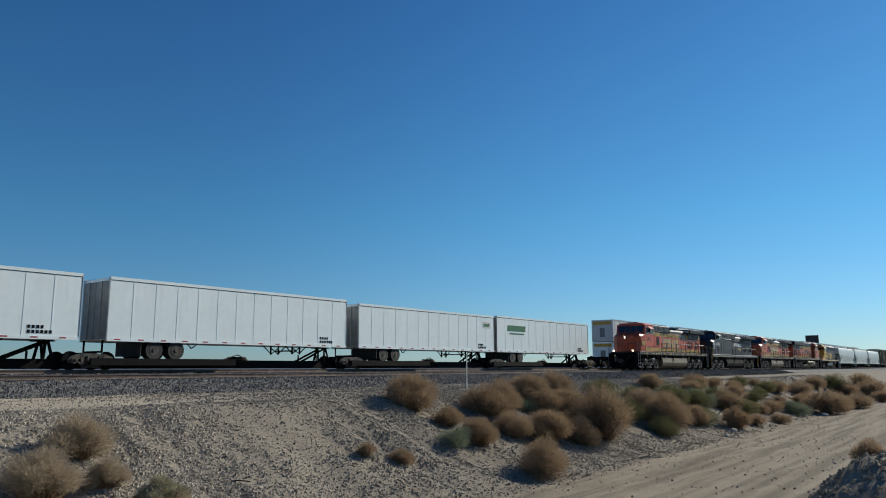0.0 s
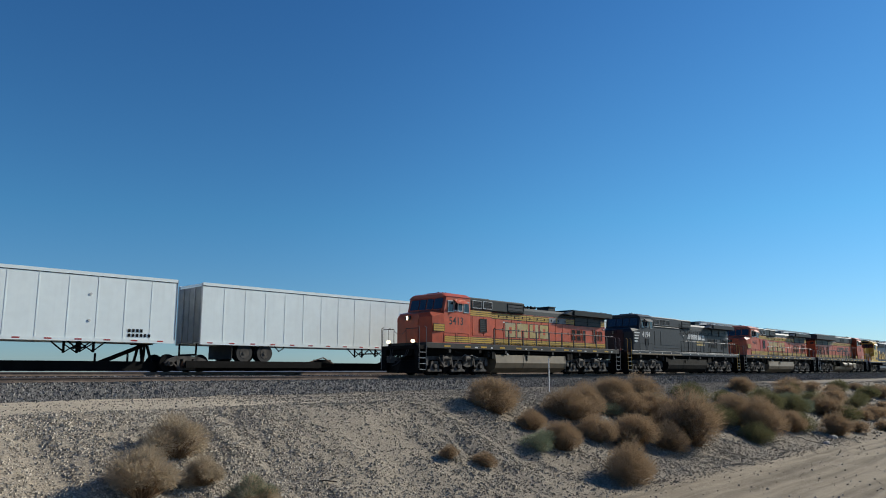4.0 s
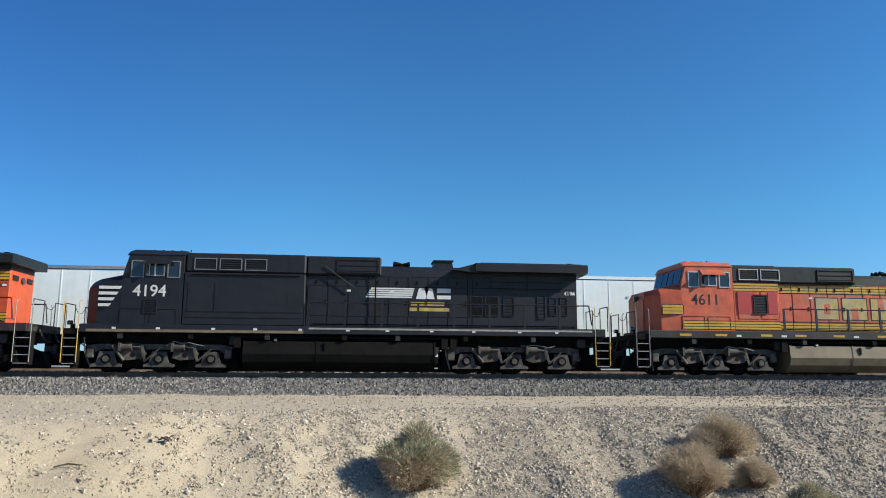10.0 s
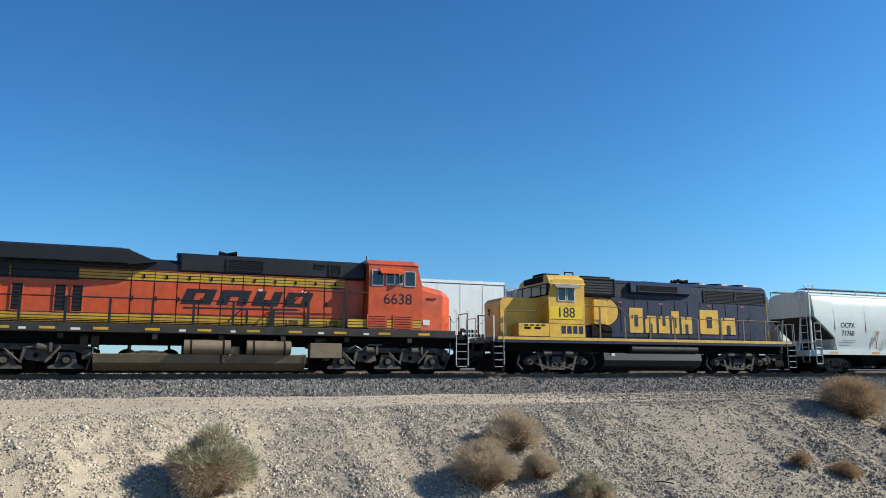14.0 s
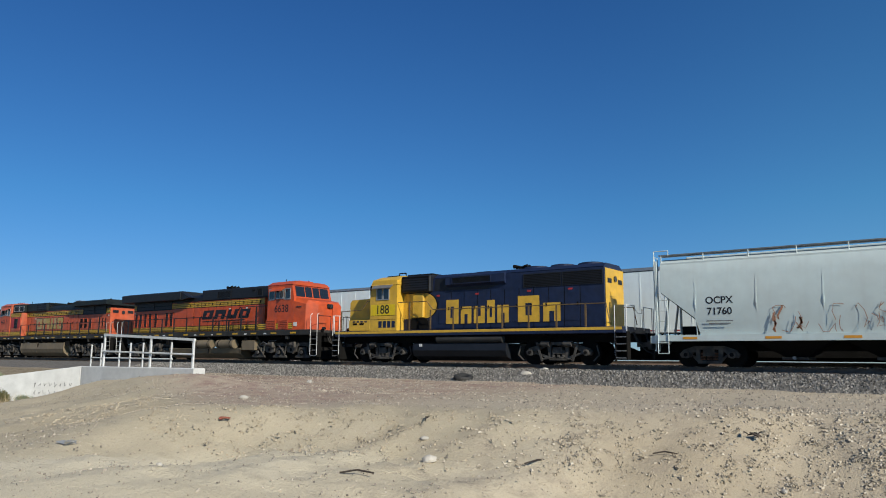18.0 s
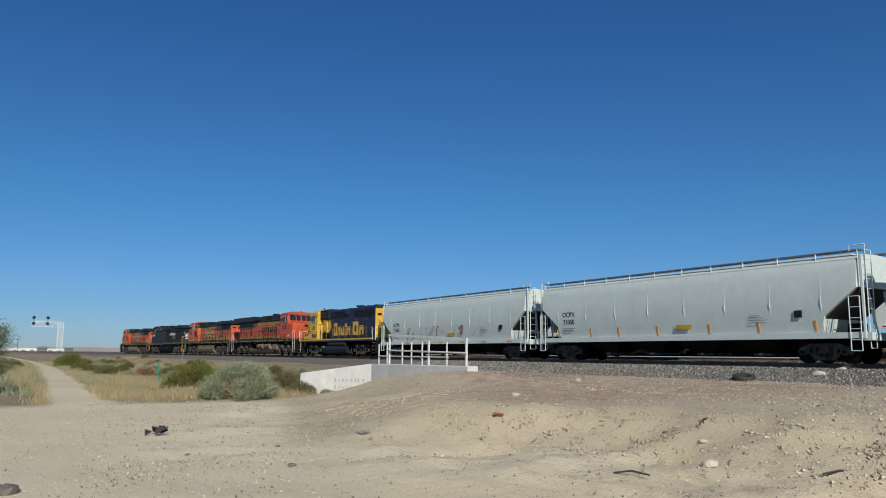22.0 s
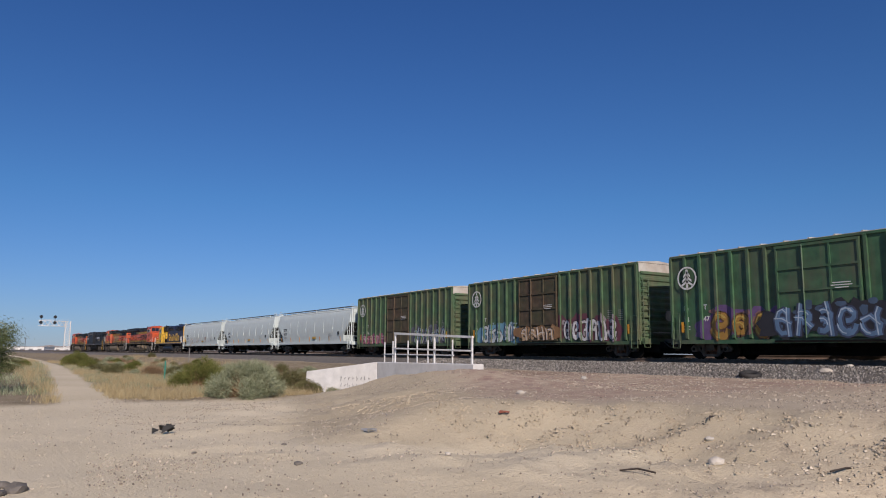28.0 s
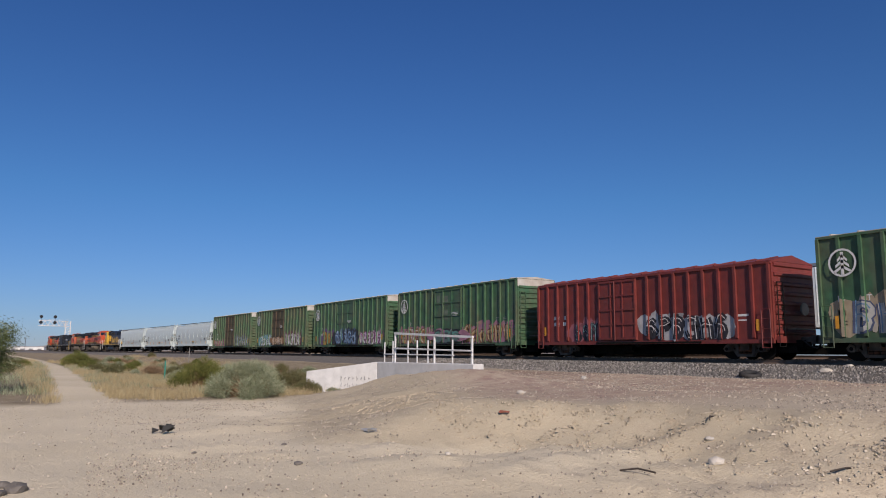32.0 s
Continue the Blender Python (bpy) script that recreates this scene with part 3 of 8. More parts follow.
def four_wheel_truck(car, cx, base, r, big=False):
    m = M["truck"] if big else M["rig"]
    truck = part("truck", B(cx - 0.22, cx + 0.22, -1.1, 1.1, r - 0.06, r + 0.24), m, car)
    part("brake_beam", B(cx - base / 2 + 0.5, cx + base / 2 - 0.5, -0.75, 0.75, 0.12, 0.8), M["under"], truck)
    xs = (cx - base / 2, cx + base / 2)
    add_wheels(truck, xs, r)
    for s in (-1, 1):
        Y = lambda p, q: sorted((s * p, s * q))
        bm = bmesh.new()
        h = 0.12 if big else 0.0
        for d in (-1, 1):
            X = lambda v: cx + d * v
            prism_y(bm, [(X(base / 2 + 0.28), r + 0.02), (X(base / 2 + 0.12), r + 0.19), (X(0.55), r + 0.34 + h), (X(0.5), r + 0.18 + h), (X(base / 2 - 0.2), r + 0.02), (X(base / 2 - 0.16), r - 0.1), (X(base / 2 + 0.2), r - 0.12)], *Y(0.92, 1.06))
            prism_y(bm, [(X(base / 2 - 0.18), r + 0.04), (X(base / 2 - 0.22), r - 0.06), (X(0.45), r - 0.3), (X(0.36), r - 0.2)], *Y(0.94, 1.04))
            prism_y(bm, [(X(0.56), r + 0.3 + h), (X(0.36), r + 0.3 + h), (X(0.34), r - 0.26), (X(0.46), r - 0.3)], *Y(0.93, 1.05))
        box(bm, cx - 0.56, cx + 0.56, *Y(0.92, 1.06), r + 0.2 + h, r + 0.34 + h)
        box(bm, cx - 0.44, cx + 0.44, *Y(0.92, 1.06), r - 0.34, r - 0.22)
        part("side_frame", bm, m, truck)
        for x in xs:
            bx = bmesh.new()
            disc(bx, x, s * 1.1, r, 0.14, 0.14, 12)
            cap = part("bearing_cap", bx, m, truck)
            part("cap_bolts", R((x, s * 1.17, r), (x, s * 1.2, r), 0.08, 6), M["under"], cap)
        sp = bmesh.new()
        for dx in (-0.24, 0.0, 0.24):
            for k in range(5):
                rod(sp, (cx + dx, s * 1.0, r - 0.2 + k * 0.06), (cx + dx, s * 1.0, r - 0.165 + k * 0.06), 0.1, 10)
        part("spring_nest", sp, M["rust_brown"] if not big else m, truck)
        if big:
            for d in (-1, 1):
                c = bmesh.new()
                rod(c, (cx + d * 0.35, s * 1.18, r + 0.38), (cx + d * 0.75, s * 1.18, r + 0.38), 0.13, 12)
                rod(c, (cx + d * 0.75, s * 1.18, r + 0.38), (cx + d * 1.0, s * 1.18, r + 0.34), 0.04, 8)
                part("brake_cylinder", c, m, truck, "", 40)
                lv = bmesh.new()
                prism_y(lv, [(cx + d * 0.95, r + 0.45), (cx + d * 1.07, r + 0.45), (cx + d * 0.8, r - 0.38), (cx + d * 0.7, r - 0.38)], *Y(1.14, 1.18))
                part("brake_lever", lv, m, truck)
                part("brake_rod", R((cx + d * 0.72, s * 1.16, r - 0.3), (cx + d * 0.1, s * 1.16, r - 0.2), 0.03), m, truck)
                part("outer_hanger", path_rod(bmesh.new(), [(cx + d * (base / 2 + 0.5), s * 1.1, r + 0.3), (cx + d * (base / 2 + 0.62), s * 1.12, r - 0.1), (cx + d * (base / 2 + 0.35), s * 1.1, r - 0.35)], 0.035), m, truck)
    return truck


def coupler(loco, x, d):
    """A knuckle coupler at x that reaches out in direction d, with its hose."""
    bm = bmesh.new()
    box(bm, *sorted((x - d * 0.75, x - d * 0.2)), -0.09, 0.09, 0.78, 0.98)
    prism_y(bm, [(x - d * 0.25, 0.68), (x - d * 0.25, 1.05), (x + d * 0.02, 1.05), (x + d * 0.06, 0.86), (x + d * 0.02, 0.68)], -0.17, 0.17)
    part("coupler", bm, M["truck"], loco)
    part("air_hose", path_rod(bmesh.new(), [(x - d * 0.5, -0.4, 0.85), (x - d * 0.2, -0.38, 0.6), (x, -0.2, 0.5)], 0.03), M["rubber"], loco)


def steps(loco, x0, x1, s, material, treads=4, top=1.5):
    """A stepwell at a corner: two cheek plates, a back plate and dark treads with a worn pale nosing."""
    bm = bmesh.new()
    y0, y1 = sorted((s * 1.18, s * 1.52))
    for x in (x0, x1):
        box(bm, x - 0.02, x + 0.02, y0, y1, 0.26, top)
    box(bm, x0 + 0.02, x1 - 0.02, *sorted((s * 1.14, s * 1.18)), 0.3, top)
    well = part("stepwell", bm, material, loco)
    for k in range(treads):
        z = 0.3 + k * (top - 0.26) / treads
        part("step_tread", B(x0 + 0.02, x1 - 0.02, y0, y1, z, z + 0.03), M["under"], well)
        part("nosing", B(x0 + 0.03, x1 - 0.03, *sorted((s * 1.521, s * 1.535)), z + 0.002, z + 0.03), M["alu"], well)


def handrail(loco, pts, s, posts, y, z0, material, r=0.026, name="handrail"):
    part(name, path_rod(bmesh.new(), [(x, s * y, z) for x, z in pts], r), material, loco)
    for x, z in posts:
        part("stanchion", B(x - r * 1.7, x + r * 1.7, s * y - r * 0.8, s * y + r * 0.8, z0, z), material, loco)


def plow(loco, x, d, material):
    bm = bmesh.new()
    loft(bm, [[(x - d * 0.3, -1.45, 0.14), (x + d * 0.18, 0, 0.12), (x - d * 0.3, 1.45, 0.14), (x - d * 0.42, 1.45, 0.14), (x - d * 0.42, -1.45, 0.14)],
              [(x - d * 0.42, -1.5, 0.8), (x - d * 0.12, 0, 0.78), (x - d * 0.42, 1.5, 0.8), (x - d * 0.5, 1.5, 0.8), (x - d * 0.5, -1.5, 0.8)]])
    part("snow_plow", bm, material, loco)


def end_rails(loco, x, d, z, material):
    """End platform rails with a chain across the coupler."""
    for s in (-1, 1):
        part("end_rail", path_rod(bmesh.new(), [(x, s * 1.45, z), (x, s * 1.45, z + 1.0), (x, s * 0.5, z + 1.0), (x, s * 0.5, z)], 0.02), material, loco)
    part("chain", path_rod(bmesh.new(), [(x, -0.5, z + 0.92), (x, -0.2, z + 0.72), (x, 0.2, z + 0.72), (x, 0.5, z + 0.92)], 0.012), material, loco)
    for y in (-0.75, -0.6, 0.6, 0.75):
        part("mu_hose", path_rod(bmesh.new(), [(x, y, z - 0.1), (x + d * 0.12, y * 0.9, z - 0.45), (x + d * 0.3, y * 0.7, z - 0.6)], 0.025), M["rubber"], loco)


def grille(loco, x0, x1, z0, z1, y, s, frame_mat, n=6, name="grille"):
    """A framed screen with slats, proud of a side wall."""
    g = part(name, B(x0, x1, *sorted((s * y, s * (y + 0.012))), z0, z1), M["black"], loco)
    bm = bmesh.new()
    for a, b, c, d in ((x0, x1, z0, z0 + 0.035), (x0, x1, z1 - 0.035, z1), (x0, x0 + 0.035, z0 + 0.035, z1 - 0.035), (x1 - 0.035, x1, z0 + 0.035, z1 - 0.035)):
        box(bm, a, b, *sorted((s * (y + 0.012), s * (y + 0.035))), c, d)
    part("grille_frame", bm, frame_mat, g)
    for k in range(n):
        z = z0 + 0.06 + (z1 - z0 - 0.12) * k / max(1, n - 1)
        part("slat", B(x0 + 0.035, x1 - 0.035, *sorted((s * (y + 0.012), s * (y + 0.026))), z - 0.012, z + 0.012), M["under"], g)


def window(loco, x0, x1, z0, z1, y, s, frame_mat):
    w = part("window_frame", bmesh.new(), frame_mat, loco)
    bm = bmesh.new()
    e = 0.045
    for a, b, c, d in ((x0, x1, z0, z0 + e), (x0, x1, z1 - e, z1), (x0, x0 + e, z0 + e, z1 - e), (x1 - e, x1, z0 + e, z1 - e)):
        box(bm, a, b, *sorted((s * y, s * (y + 0.03))), c, d)
    bm.to_mesh(w.data)
    bm.free()
    part("window_pane", B(x0 + e, x1 - e, *sorted((s * y, s * (y + 0.012))), z0 + e, z1 - e), M["glass"], w)


def horn(loco, x, z):
    bm = bmesh.new()
    box(bm, x - 0.05, x + 0.05, -0.3, 0.3, z, z + 0.12)
    for y, d in ((-0.25, -1), (-0.12, 1), (0.0, -1), (0.12, 1), (0.25, -1)):
        rod(bm, (x, y, z + 0.18), (x + d * 0.34, y, z + 0.2), 0.035, 8, 0.1)
    part("horn", bm, M["under"], loco)


def name_blocks(loco, x0, x1, z0, z1, widths, y, s, fill, cut, lean=0.0, label="", edge=None, tops=None):
    """A painted company name as plain blocks in its colours, each notched and slit, some on a dark edge."""
    k = (x1 - x0) / (sum(widths) + 0.22 * (len(widths) - 1))
    x, h = x0, z1 - z0
    turn = (lambda q: [(-px, pz) for px, pz in q]) if s > 0 else (lambda q: q)
    for i, w in enumerate(widths):
        a, b = x, x + w * k
        t = z1 if tops is None else z0 + h * tops[i]
        if edge is not None:
            part("block_edge", flat([turn(rect(a - 0.05, b + 0.05, z0 - 0.04, t + 0.04, lean))], s * y, 0.004, s), edge, loco)
        m = part("name_block", flat([turn(rect(a, b, z0, t, lean))], s * (y + 0.004), 0.004, s), fill, loco, label)
        d, hh = b - a, t - z0
        lo, hi = ((0.25, 0.72), (0.0, 0.55), (0.42, 1.0))[i % 3]
        hole = rect(a + 0.36 * d, b - 0.36 * d, z0 + lo * hh, z0 + hi * hh)
        part("block_cut", flat([turn([(px + lean * (pz - z0) / h, pz) for px, pz in hole])], s * (y + 0.008), 0.004, s), cut, m)
        x = b + 0.22 * k


def ge_loco(label, c):
    """A six-axle road diesel with a wide cab; c holds what differs. The cab end points to -x."""
    loco = thing("diesel_locomotive", label, "locomotive", "locomotives of the passing train")
    main, top, s = c["main"], c["top"], c.get("side", -1)
    es = c["kind"] == "es"
    cab0, cab1 = (-8.42, -6.2) if not es else (-8.35, -6.06)
    # frame and walkway
    part("underframe", B(-10.3, 10.3, -0.85, 0.85, 1.1, 1.5), M["under"], loco)
    part("side_sill", B(-9.85, 10.35, -1.54, 1.54, 1.48, 1.79, bevel=0.02), c["sill"], loco)
    part("front_platform", B(-10.45, -9.86, -1.5, 1.5, 1.42, 1.62), M["under"], loco)
    rnd = random.Random(c["number"])
    for k in range(11):
        x = -8.6 + k * 1.7 + rnd.uniform(-0.2, 0.2)
        if c["dots"]:
            part("reflector", B(x, x + 0.5, *sorted((s * 1.541, s * 1.548)), 1.57, 1.66), M["yellow"], loco)
            if k % 3:
                part("stencil_patch", B(x + 0.9, x + 0.9 + rnd.uniform(0.15, 0.35), *sorted((s * 1.541, s * 1.546)), 1.55, 1.63), M["white"], loco)
        else:
            part("reflector", B(x, x + 0.14, *sorted((s * 1.541, s * 1.548)), 1.6, 1.68), M["white"], loco)
    for k in range(7):
        x = -8.2 + k * 2.6 + rnd.uniform(-0.4, 0.4)
        part("sill_bracket", B(x, x + 0.18, *sorted((s * 1.3, s * 1.5)), 1.26, 1.47), M["under"] if k % 2 else M["sill"], loco)
        part("drain_pipe", path_rod(bmesh.new(), [(x + 0.5, s * 1.42, 1.48), (x + 0.62, s * 1.4, 1.3), (x + 1.2, s * 1.38, 1.25)], 0.022), M["under"], loco)
    # nose and cab
    bm = bmesh.new()
    loft(bm, [[(-9.8, -0.9, 1.78), (-9.8, 0.9, 1.78), (-9.8, 0.9, 3.2), (-9.72, 0.7, 3.42), (-9.72, -0.7, 3.42), (-9.8, -0.9, 3.2)],
              [(-9.3, -1.42, 1.78), (-9.3, 1.42, 1.78), (-9.3, 1.42, 3.25), (-9.3, 1.2, 3.5), (-9.3, -1.2, 3.5), (-9.3, -1.42, 3.25)],
              [(cab0, -1.5, 1.78), (cab0, 1.5, 1.78), (cab0, 1.5, 3.45), (cab0, 1.28, 3.68), (cab0, -1.28, 3.68), (cab0, -1.5, 3.45)]])
    nose = part("nose", bm, c["nose"], loco)
    part("nose_door", B(-9.84, -9.8, -0.85, -0.2, 1.85, 3.1), c["nose"], nose)
    bm = bmesh.new()
    prism_y(bm, [(cab0, 1.79), (cab0 - 0.02, 3.6), (cab0 + 0.2, 4.45), (cab1, 4.45), (cab1, 1.79)], -1.5, 1.5)
    cab = part("cab", bm, main, loco)
    bm = bmesh.new()
    loft(bm, [[(cab0 + 0.12, y, z) for y, z in ((-1.53, 4.42), (-1.2, 4.6), (1.2, 4.6), (1.53, 4.42))], [(cab0 + 0.3, y, z) for y, z in ((-1.53, 4.45), (-1.15, 4.68), (1.15, 4.68), (1.53, 4.45))],
              [(cab1 + 0.03, y, z) for y, z in ((-1.53, 4.45), (-1.15, 4.66), (1.15, 4.66), (1.53, 4.45))]])
    roof = part("cab_roof", bm, c["roof"], loco)
    part("air_conditioner", B(cab0 + 0.6, cab1 - 0.3, -0.55, 0.55, 4.66, 4.76, bevel=0.03), c.get("aircon", c["roof"]), roof)
    for k in range(4):
        x = cab0 + 0.75 + k * 0.35
        part("antenna_dome", R((x, -0.3, 4.74), (x, -0.3, 4.82), 0.06, 8, 0.03), M["under"], roof)
    part("antenna", R((cab1 - 0.2, 0.3, 4.66), (cab1 - 0.2, 0.3, 4.95), 0.02), M["under"], roof)
    for side in (-1, 1):
        w0, w1 = cab0 + 0.28, cab1 - 0.12
        d = (w1 - w0) / 3
        window(cab, w0, w0 + d * 0.8, 3.56, 4.22, 1.5, side, c["winframe"])
        window(cab, w0 + d * 0.9, w0 + d * 2.05, 3.62, 4.18, 1.5, side, c["winframe"])
        window(cab, w0 + d * 2.2, w1, 3.56, 4.22, 1.5, side, c["winframe"])
        bm = bmesh.new()
        prism_x(bm, [(side * 1.5, 4.3), (side * 1.78, 4.08), (side * 1.78, 4.05), (side * 1.5, 4.26)], w0 + d * 0.85, w0 + d * 2.5)
        part("sunshade", bm, c["roof"], cab)
        part("window_post", B(w0 + d * 1.42, w0 + d * 1.5, *sorted((side * 1.514, side * 1.535)), 3.64, 4.16), M["white"], cab)
        part("window_blind", B(w0 + d * 0.96, w0 + d * 1.14, *sorted((side * 1.513, side * 1.52)), 3.66, 4.14), M["white"], cab)
        part("mirror", B(w0 + d * 1.0, w0 + d * 1.08, *sorted((side * 1.53, side * 1.7)), 3.7, 4.05), M["black"], cab)
    for y0, y1 in ((-1.3, -0.62), (-0.55, -0.05), (0.05, 0.55), (0.62, 1.3)):
        bm = bmesh.new()
        f = lambda z: cab0 - 0.02 + (z - 3.6) * 0.2588 - 0.012
        loft(bm, [[(f(3.75), y0, 3.75), (f(3.75), y1, 3.75), (f(4.35), y1, 4.35), (f(4.35), y0, 4.35)], [(f(3.75) - 0.015, y0, 3.75), (f(3.75) - 0.015, y1, 3.75), (f(4.35) - 0.015, y1, 4.35), (f(4.35) - 0.015, y0, 4.35)]])
        part("windshield_pane", bm, M["glass"], cab)
    hl = part("headlight_housing", B(-9.86, -9.78, -0.22, 0.22, 3.06, 3.3, bevel=0.02), M["black"], nose)
    for z in (3.12, 3.24):
        part("headlight", R((-9.87, 0, z), (-9.9, 0, z), 0.065, 12), c["lamp"], hl)
    for y in (-1.0, 1.0):
        part("ditch_light", R((-10.3, y, 1.85), (-10.46, y, 1.85), 0.085, 12), c["lamp"], loco)
        part("ditch_light_bracket", B(-10.34, -10.2, y - 0.06, y + 0.06, 1.6, 1.8), M["under"], loco)
    # cab-wide cabinets and tall hood behind the cab
    t_end, w_end = c["tall_end"], c["wide_end"]
    cabinet = part("equipment_cabinet", B(cab1 + 0.02, w_end, *((-1.47, 1.47, 1.79, 3.8) if not es else (-0.86, 0.86, 1.79, 3.82)), bevel=0.03), main, loco)
    part("tall_hood", B(cab1 + 0.02, t_end, -1.04, 1.04, 3.83, c["tall_z"], bevel=0.06), top, loco)
    part("roof_cabinet", B(cab1 + 0.02, w_end, *((-1.35, 1.35) if not es else (-1.0, 1.0)), 3.82, c["tall_z"] - 0.02, bevel=0.06), top, loco)
    if not es:
        for k in range(c["screens"]):
            x = cab1 + 0.35 + k * 0.95
            for side in (-1, 1):
                grille(loco, x, x + 0.85, 3.92, 4.38, 1.35, side, c["winframe"], 5)
        for x0, x1 in ((-6.0, -5.1), (-5.0, w_end - 0.1)):
            if x1 > x0 + 0.3:
                part("cabinet_door", B(x0, x1, *sorted((s * 1.47, s * 1.49)), 2.3, 3.42), main, loco)
        grille(loco, *c["vent"], 2.5 if c["main"] is not M["black"] else 2.2, 3.3 if c["main"] is not M["black"] else 2.75, 1.5, s, M["black"], 7, "cab_door_vent")
        grille(loco, t_end - 1.75, t_end - 0.12, 3.95, c["tall_z"] - 0.12, 1.12, s, top, 3, "intake_screen")
        for x in (-8.0, -6.9):
            part("door_outline", path_rod(bmesh.new(), [(x - 0.45, s * 1.502, 1.84), (x - 0.45, s * 1.502, 2.36), (x + 0.5, s * 1.502, 2.36), (x + 0.5, s * 1.502, 1.84)], 0.012, 4), M["under"], loco)
        part("end_box", B(w_end + 0.02, t_end, -1.12, 1.12, 3.85, c["tall_z"] - 0.03, bevel=0.05), top, loco)
    else:
        grille(loco, -5.0, -4.5, 3.95, 4.4, 1.04, s, top, 6)
        grille(loco, -4.35, -3.95, 4.2, 4.4, 1.04, s, top, 3)
        grille(loco, -1.9, -0.5, 3.95, 4.4, 1.04, s, top, 6)
        for x in (-7.95, -6.85, -5.0, -3.4):
            y = 1.5 if x < -6 else 1.0
            w = 0.85 if x < -6 else 0.5
            g = part("lower_vent", B(x, x + w, *sorted((s * (y + 0.01), s * (y + 0.03))), 1.84, 2.4 if x < -6 else 2.1), main if x < -6 else M["yellow"], loco)
            for q in range(5):
                z = 1.9 + q * (0.1 if x < -6 else 0.045)
                part("louvre", B(x + 0.06, x + w - 0.06, *sorted((s * (y + 0.03), s * (y + 0.042))), z, z + 0.018), M["under"], g)
        for x in (-8.75, -8.98):
            part("nose_slot", B(x, x + 0.17, *sorted((s * 1.43, s * 1.51)), 3.08, 3.13), M["black"], loco)
        part("white_decal", flat([rect(-8.7, -8.4, 2.0, 2.22)], s * 1.5, 0.01, s), M["white"], loco)
    # long hood
    hood = part("long_hood", B(w_end + 0.01, 9.36, -1.0, 1.0, 1.79, 3.83, bevel=0.02), main, loco)
    bm = bmesh.new()
    prism_x(bm, [(-1.0, 3.83), (-0.98, 4.1), (-0.8, 4.27), (0.8, 4.27), (0.98, 4.1), (1.0, 3.83)], t_end - 0.02, 9.36)
    part("hood_roof", bm, top, loco)
    x = w_end + 0.08
    rad0 = c["rad"][0]
    while x < rad0 - 0.1:
        w = min(0.78, rad0 - 0.05 - x)
        for side in (-1, 1):
            d = part("hood_door", B(x, x + w - 0.035, *sorted((side * 1.0, side * 1.018)), 2.24, 3.40), main, hood)
            if side == s:
                part("latch", B(x + w - 0.12, x + w - 0.07, *sorted((s * 1.018, s * 1.04)), 2.7, 2.86), M["under"], d)
        part("door_seam", B(x + w - 0.03, x + w - 0.006, *sorted((s * 1.0, s * 1.009)), 1.84, 3.8), M["under"], hood)
        part("top_latch", B(x + 0.3, x + 0.36, *sorted((s * 1.0, s * 1.03)), 3.52, 3.66), M["under"], hood)
        x += 0.8
    part("long_seam", B(w_end + 0.1, 9.3, *sorted((s * 1.0, s * 1.008)), 3.405, 3.425), M["under"], hood)
    for x in (w_end + 1.6, w_end + 3.3, 9.1):
        part("hood_decal", B(x, x + 0.16, *sorted((s * 1.018, s * 1.022)), 3.2, 3.28), M["white"], hood)
    if c["stripes"]:
        for y, w, a, b in ((1.0, None, w_end + 0.03, 9.34), (1.47, None, cab1 + 0.03, w_end - 0.02), (1.5, None, cab0 + 0.04, cab1 - 0.02)):
            for z0, z1 in ((1.85, 2.19),) + (((3.44, 3.78),) if y < 1.45 or (y < 1.49 and not es) else ()):
                band = part("yellow_stripe", B(a, b, *sorted((s * (y + 0.001), s * (y + 0.006))), z0, z1), M["yellow"], loco)
                for k in (0, 1, 2, 3):
                    z = z0 + (z1 - z0) * k / 3
                    part("pinstripe", B(a, b, *sorted((s * (y + 0.006), s * (y + 0.009))), z - 0.014, z + 0.014), M["green_black"], band)
        if c.get("nose_bar"):
            plaque = part("nose_plaque", flat([[(-9.28, 2.42), (-8.42, 2.42), (-8.36, 2.48), (-8.36, 2.8), (-8.42, 2.86), (-9.28, 2.86)]], s * 1.488, 0.016, s), M["green_black"], loco)
            for z0, z1 in ((2.455, 2.565), (2.585, 2.695), (2.715, 2.825)):
                part("yellow_stripe", flat([[(-9.26, z0), (-8.4, z0), (-8.4, z1), (-9.26, z1)]], s * 1.5, 0.01, s), M["yellow"], plaque)
    # radiator wings and what is below them
    r0, r1, rz0, rz1 = c["rad"]
    bm = bmesh.new()
    prism_x(bm, [(-1.0, rz0 - 0.04), (-1.52, rz0), (-1.54, rz1 - 0.05), (-1.4, rz1), (1.4, rz1), (1.54, rz1 - 0.05), (1.52, rz0), (1.0, rz0 - 0.04)], r0, r1)
    wing = part("radiator_wing", bm, top, loco)
    part("radiator_top", B(r0 + 0.25, r1 - 0.2, -1.2, 1.2, rz1, rz1 + 0.05), M["black"], wing)
    for side in (-1, 1):
        a0, a1 = (r0 + 0.7, 8.8) if not es else (4.6, 9.0)
        for k in range(2):
            a = a0 + k * (a1 - a0) / 2
            grille(loco, a, a + (a1 - a0) / 2 - 0.06, 3.36, rz0 - 0.04, 1.01, side, M["black"], 3, "radiator_screen")
        bm = bmesh.new()
        prism_y(bm, [(r0 - 0.95, 4.1), (r0 + 0.05, rz1 - 0.02), (r0 + 0.05, rz0 - 0.05)], *sorted((side * 1.0, side * 1.45)))
        part("wing_fairing", bm, top, wing)
    for a, b, z0, z1 in c["rear_doors"]:
        grille(loco, a, b, z0, z1, 1.0, s, main, 7, "door_grille")
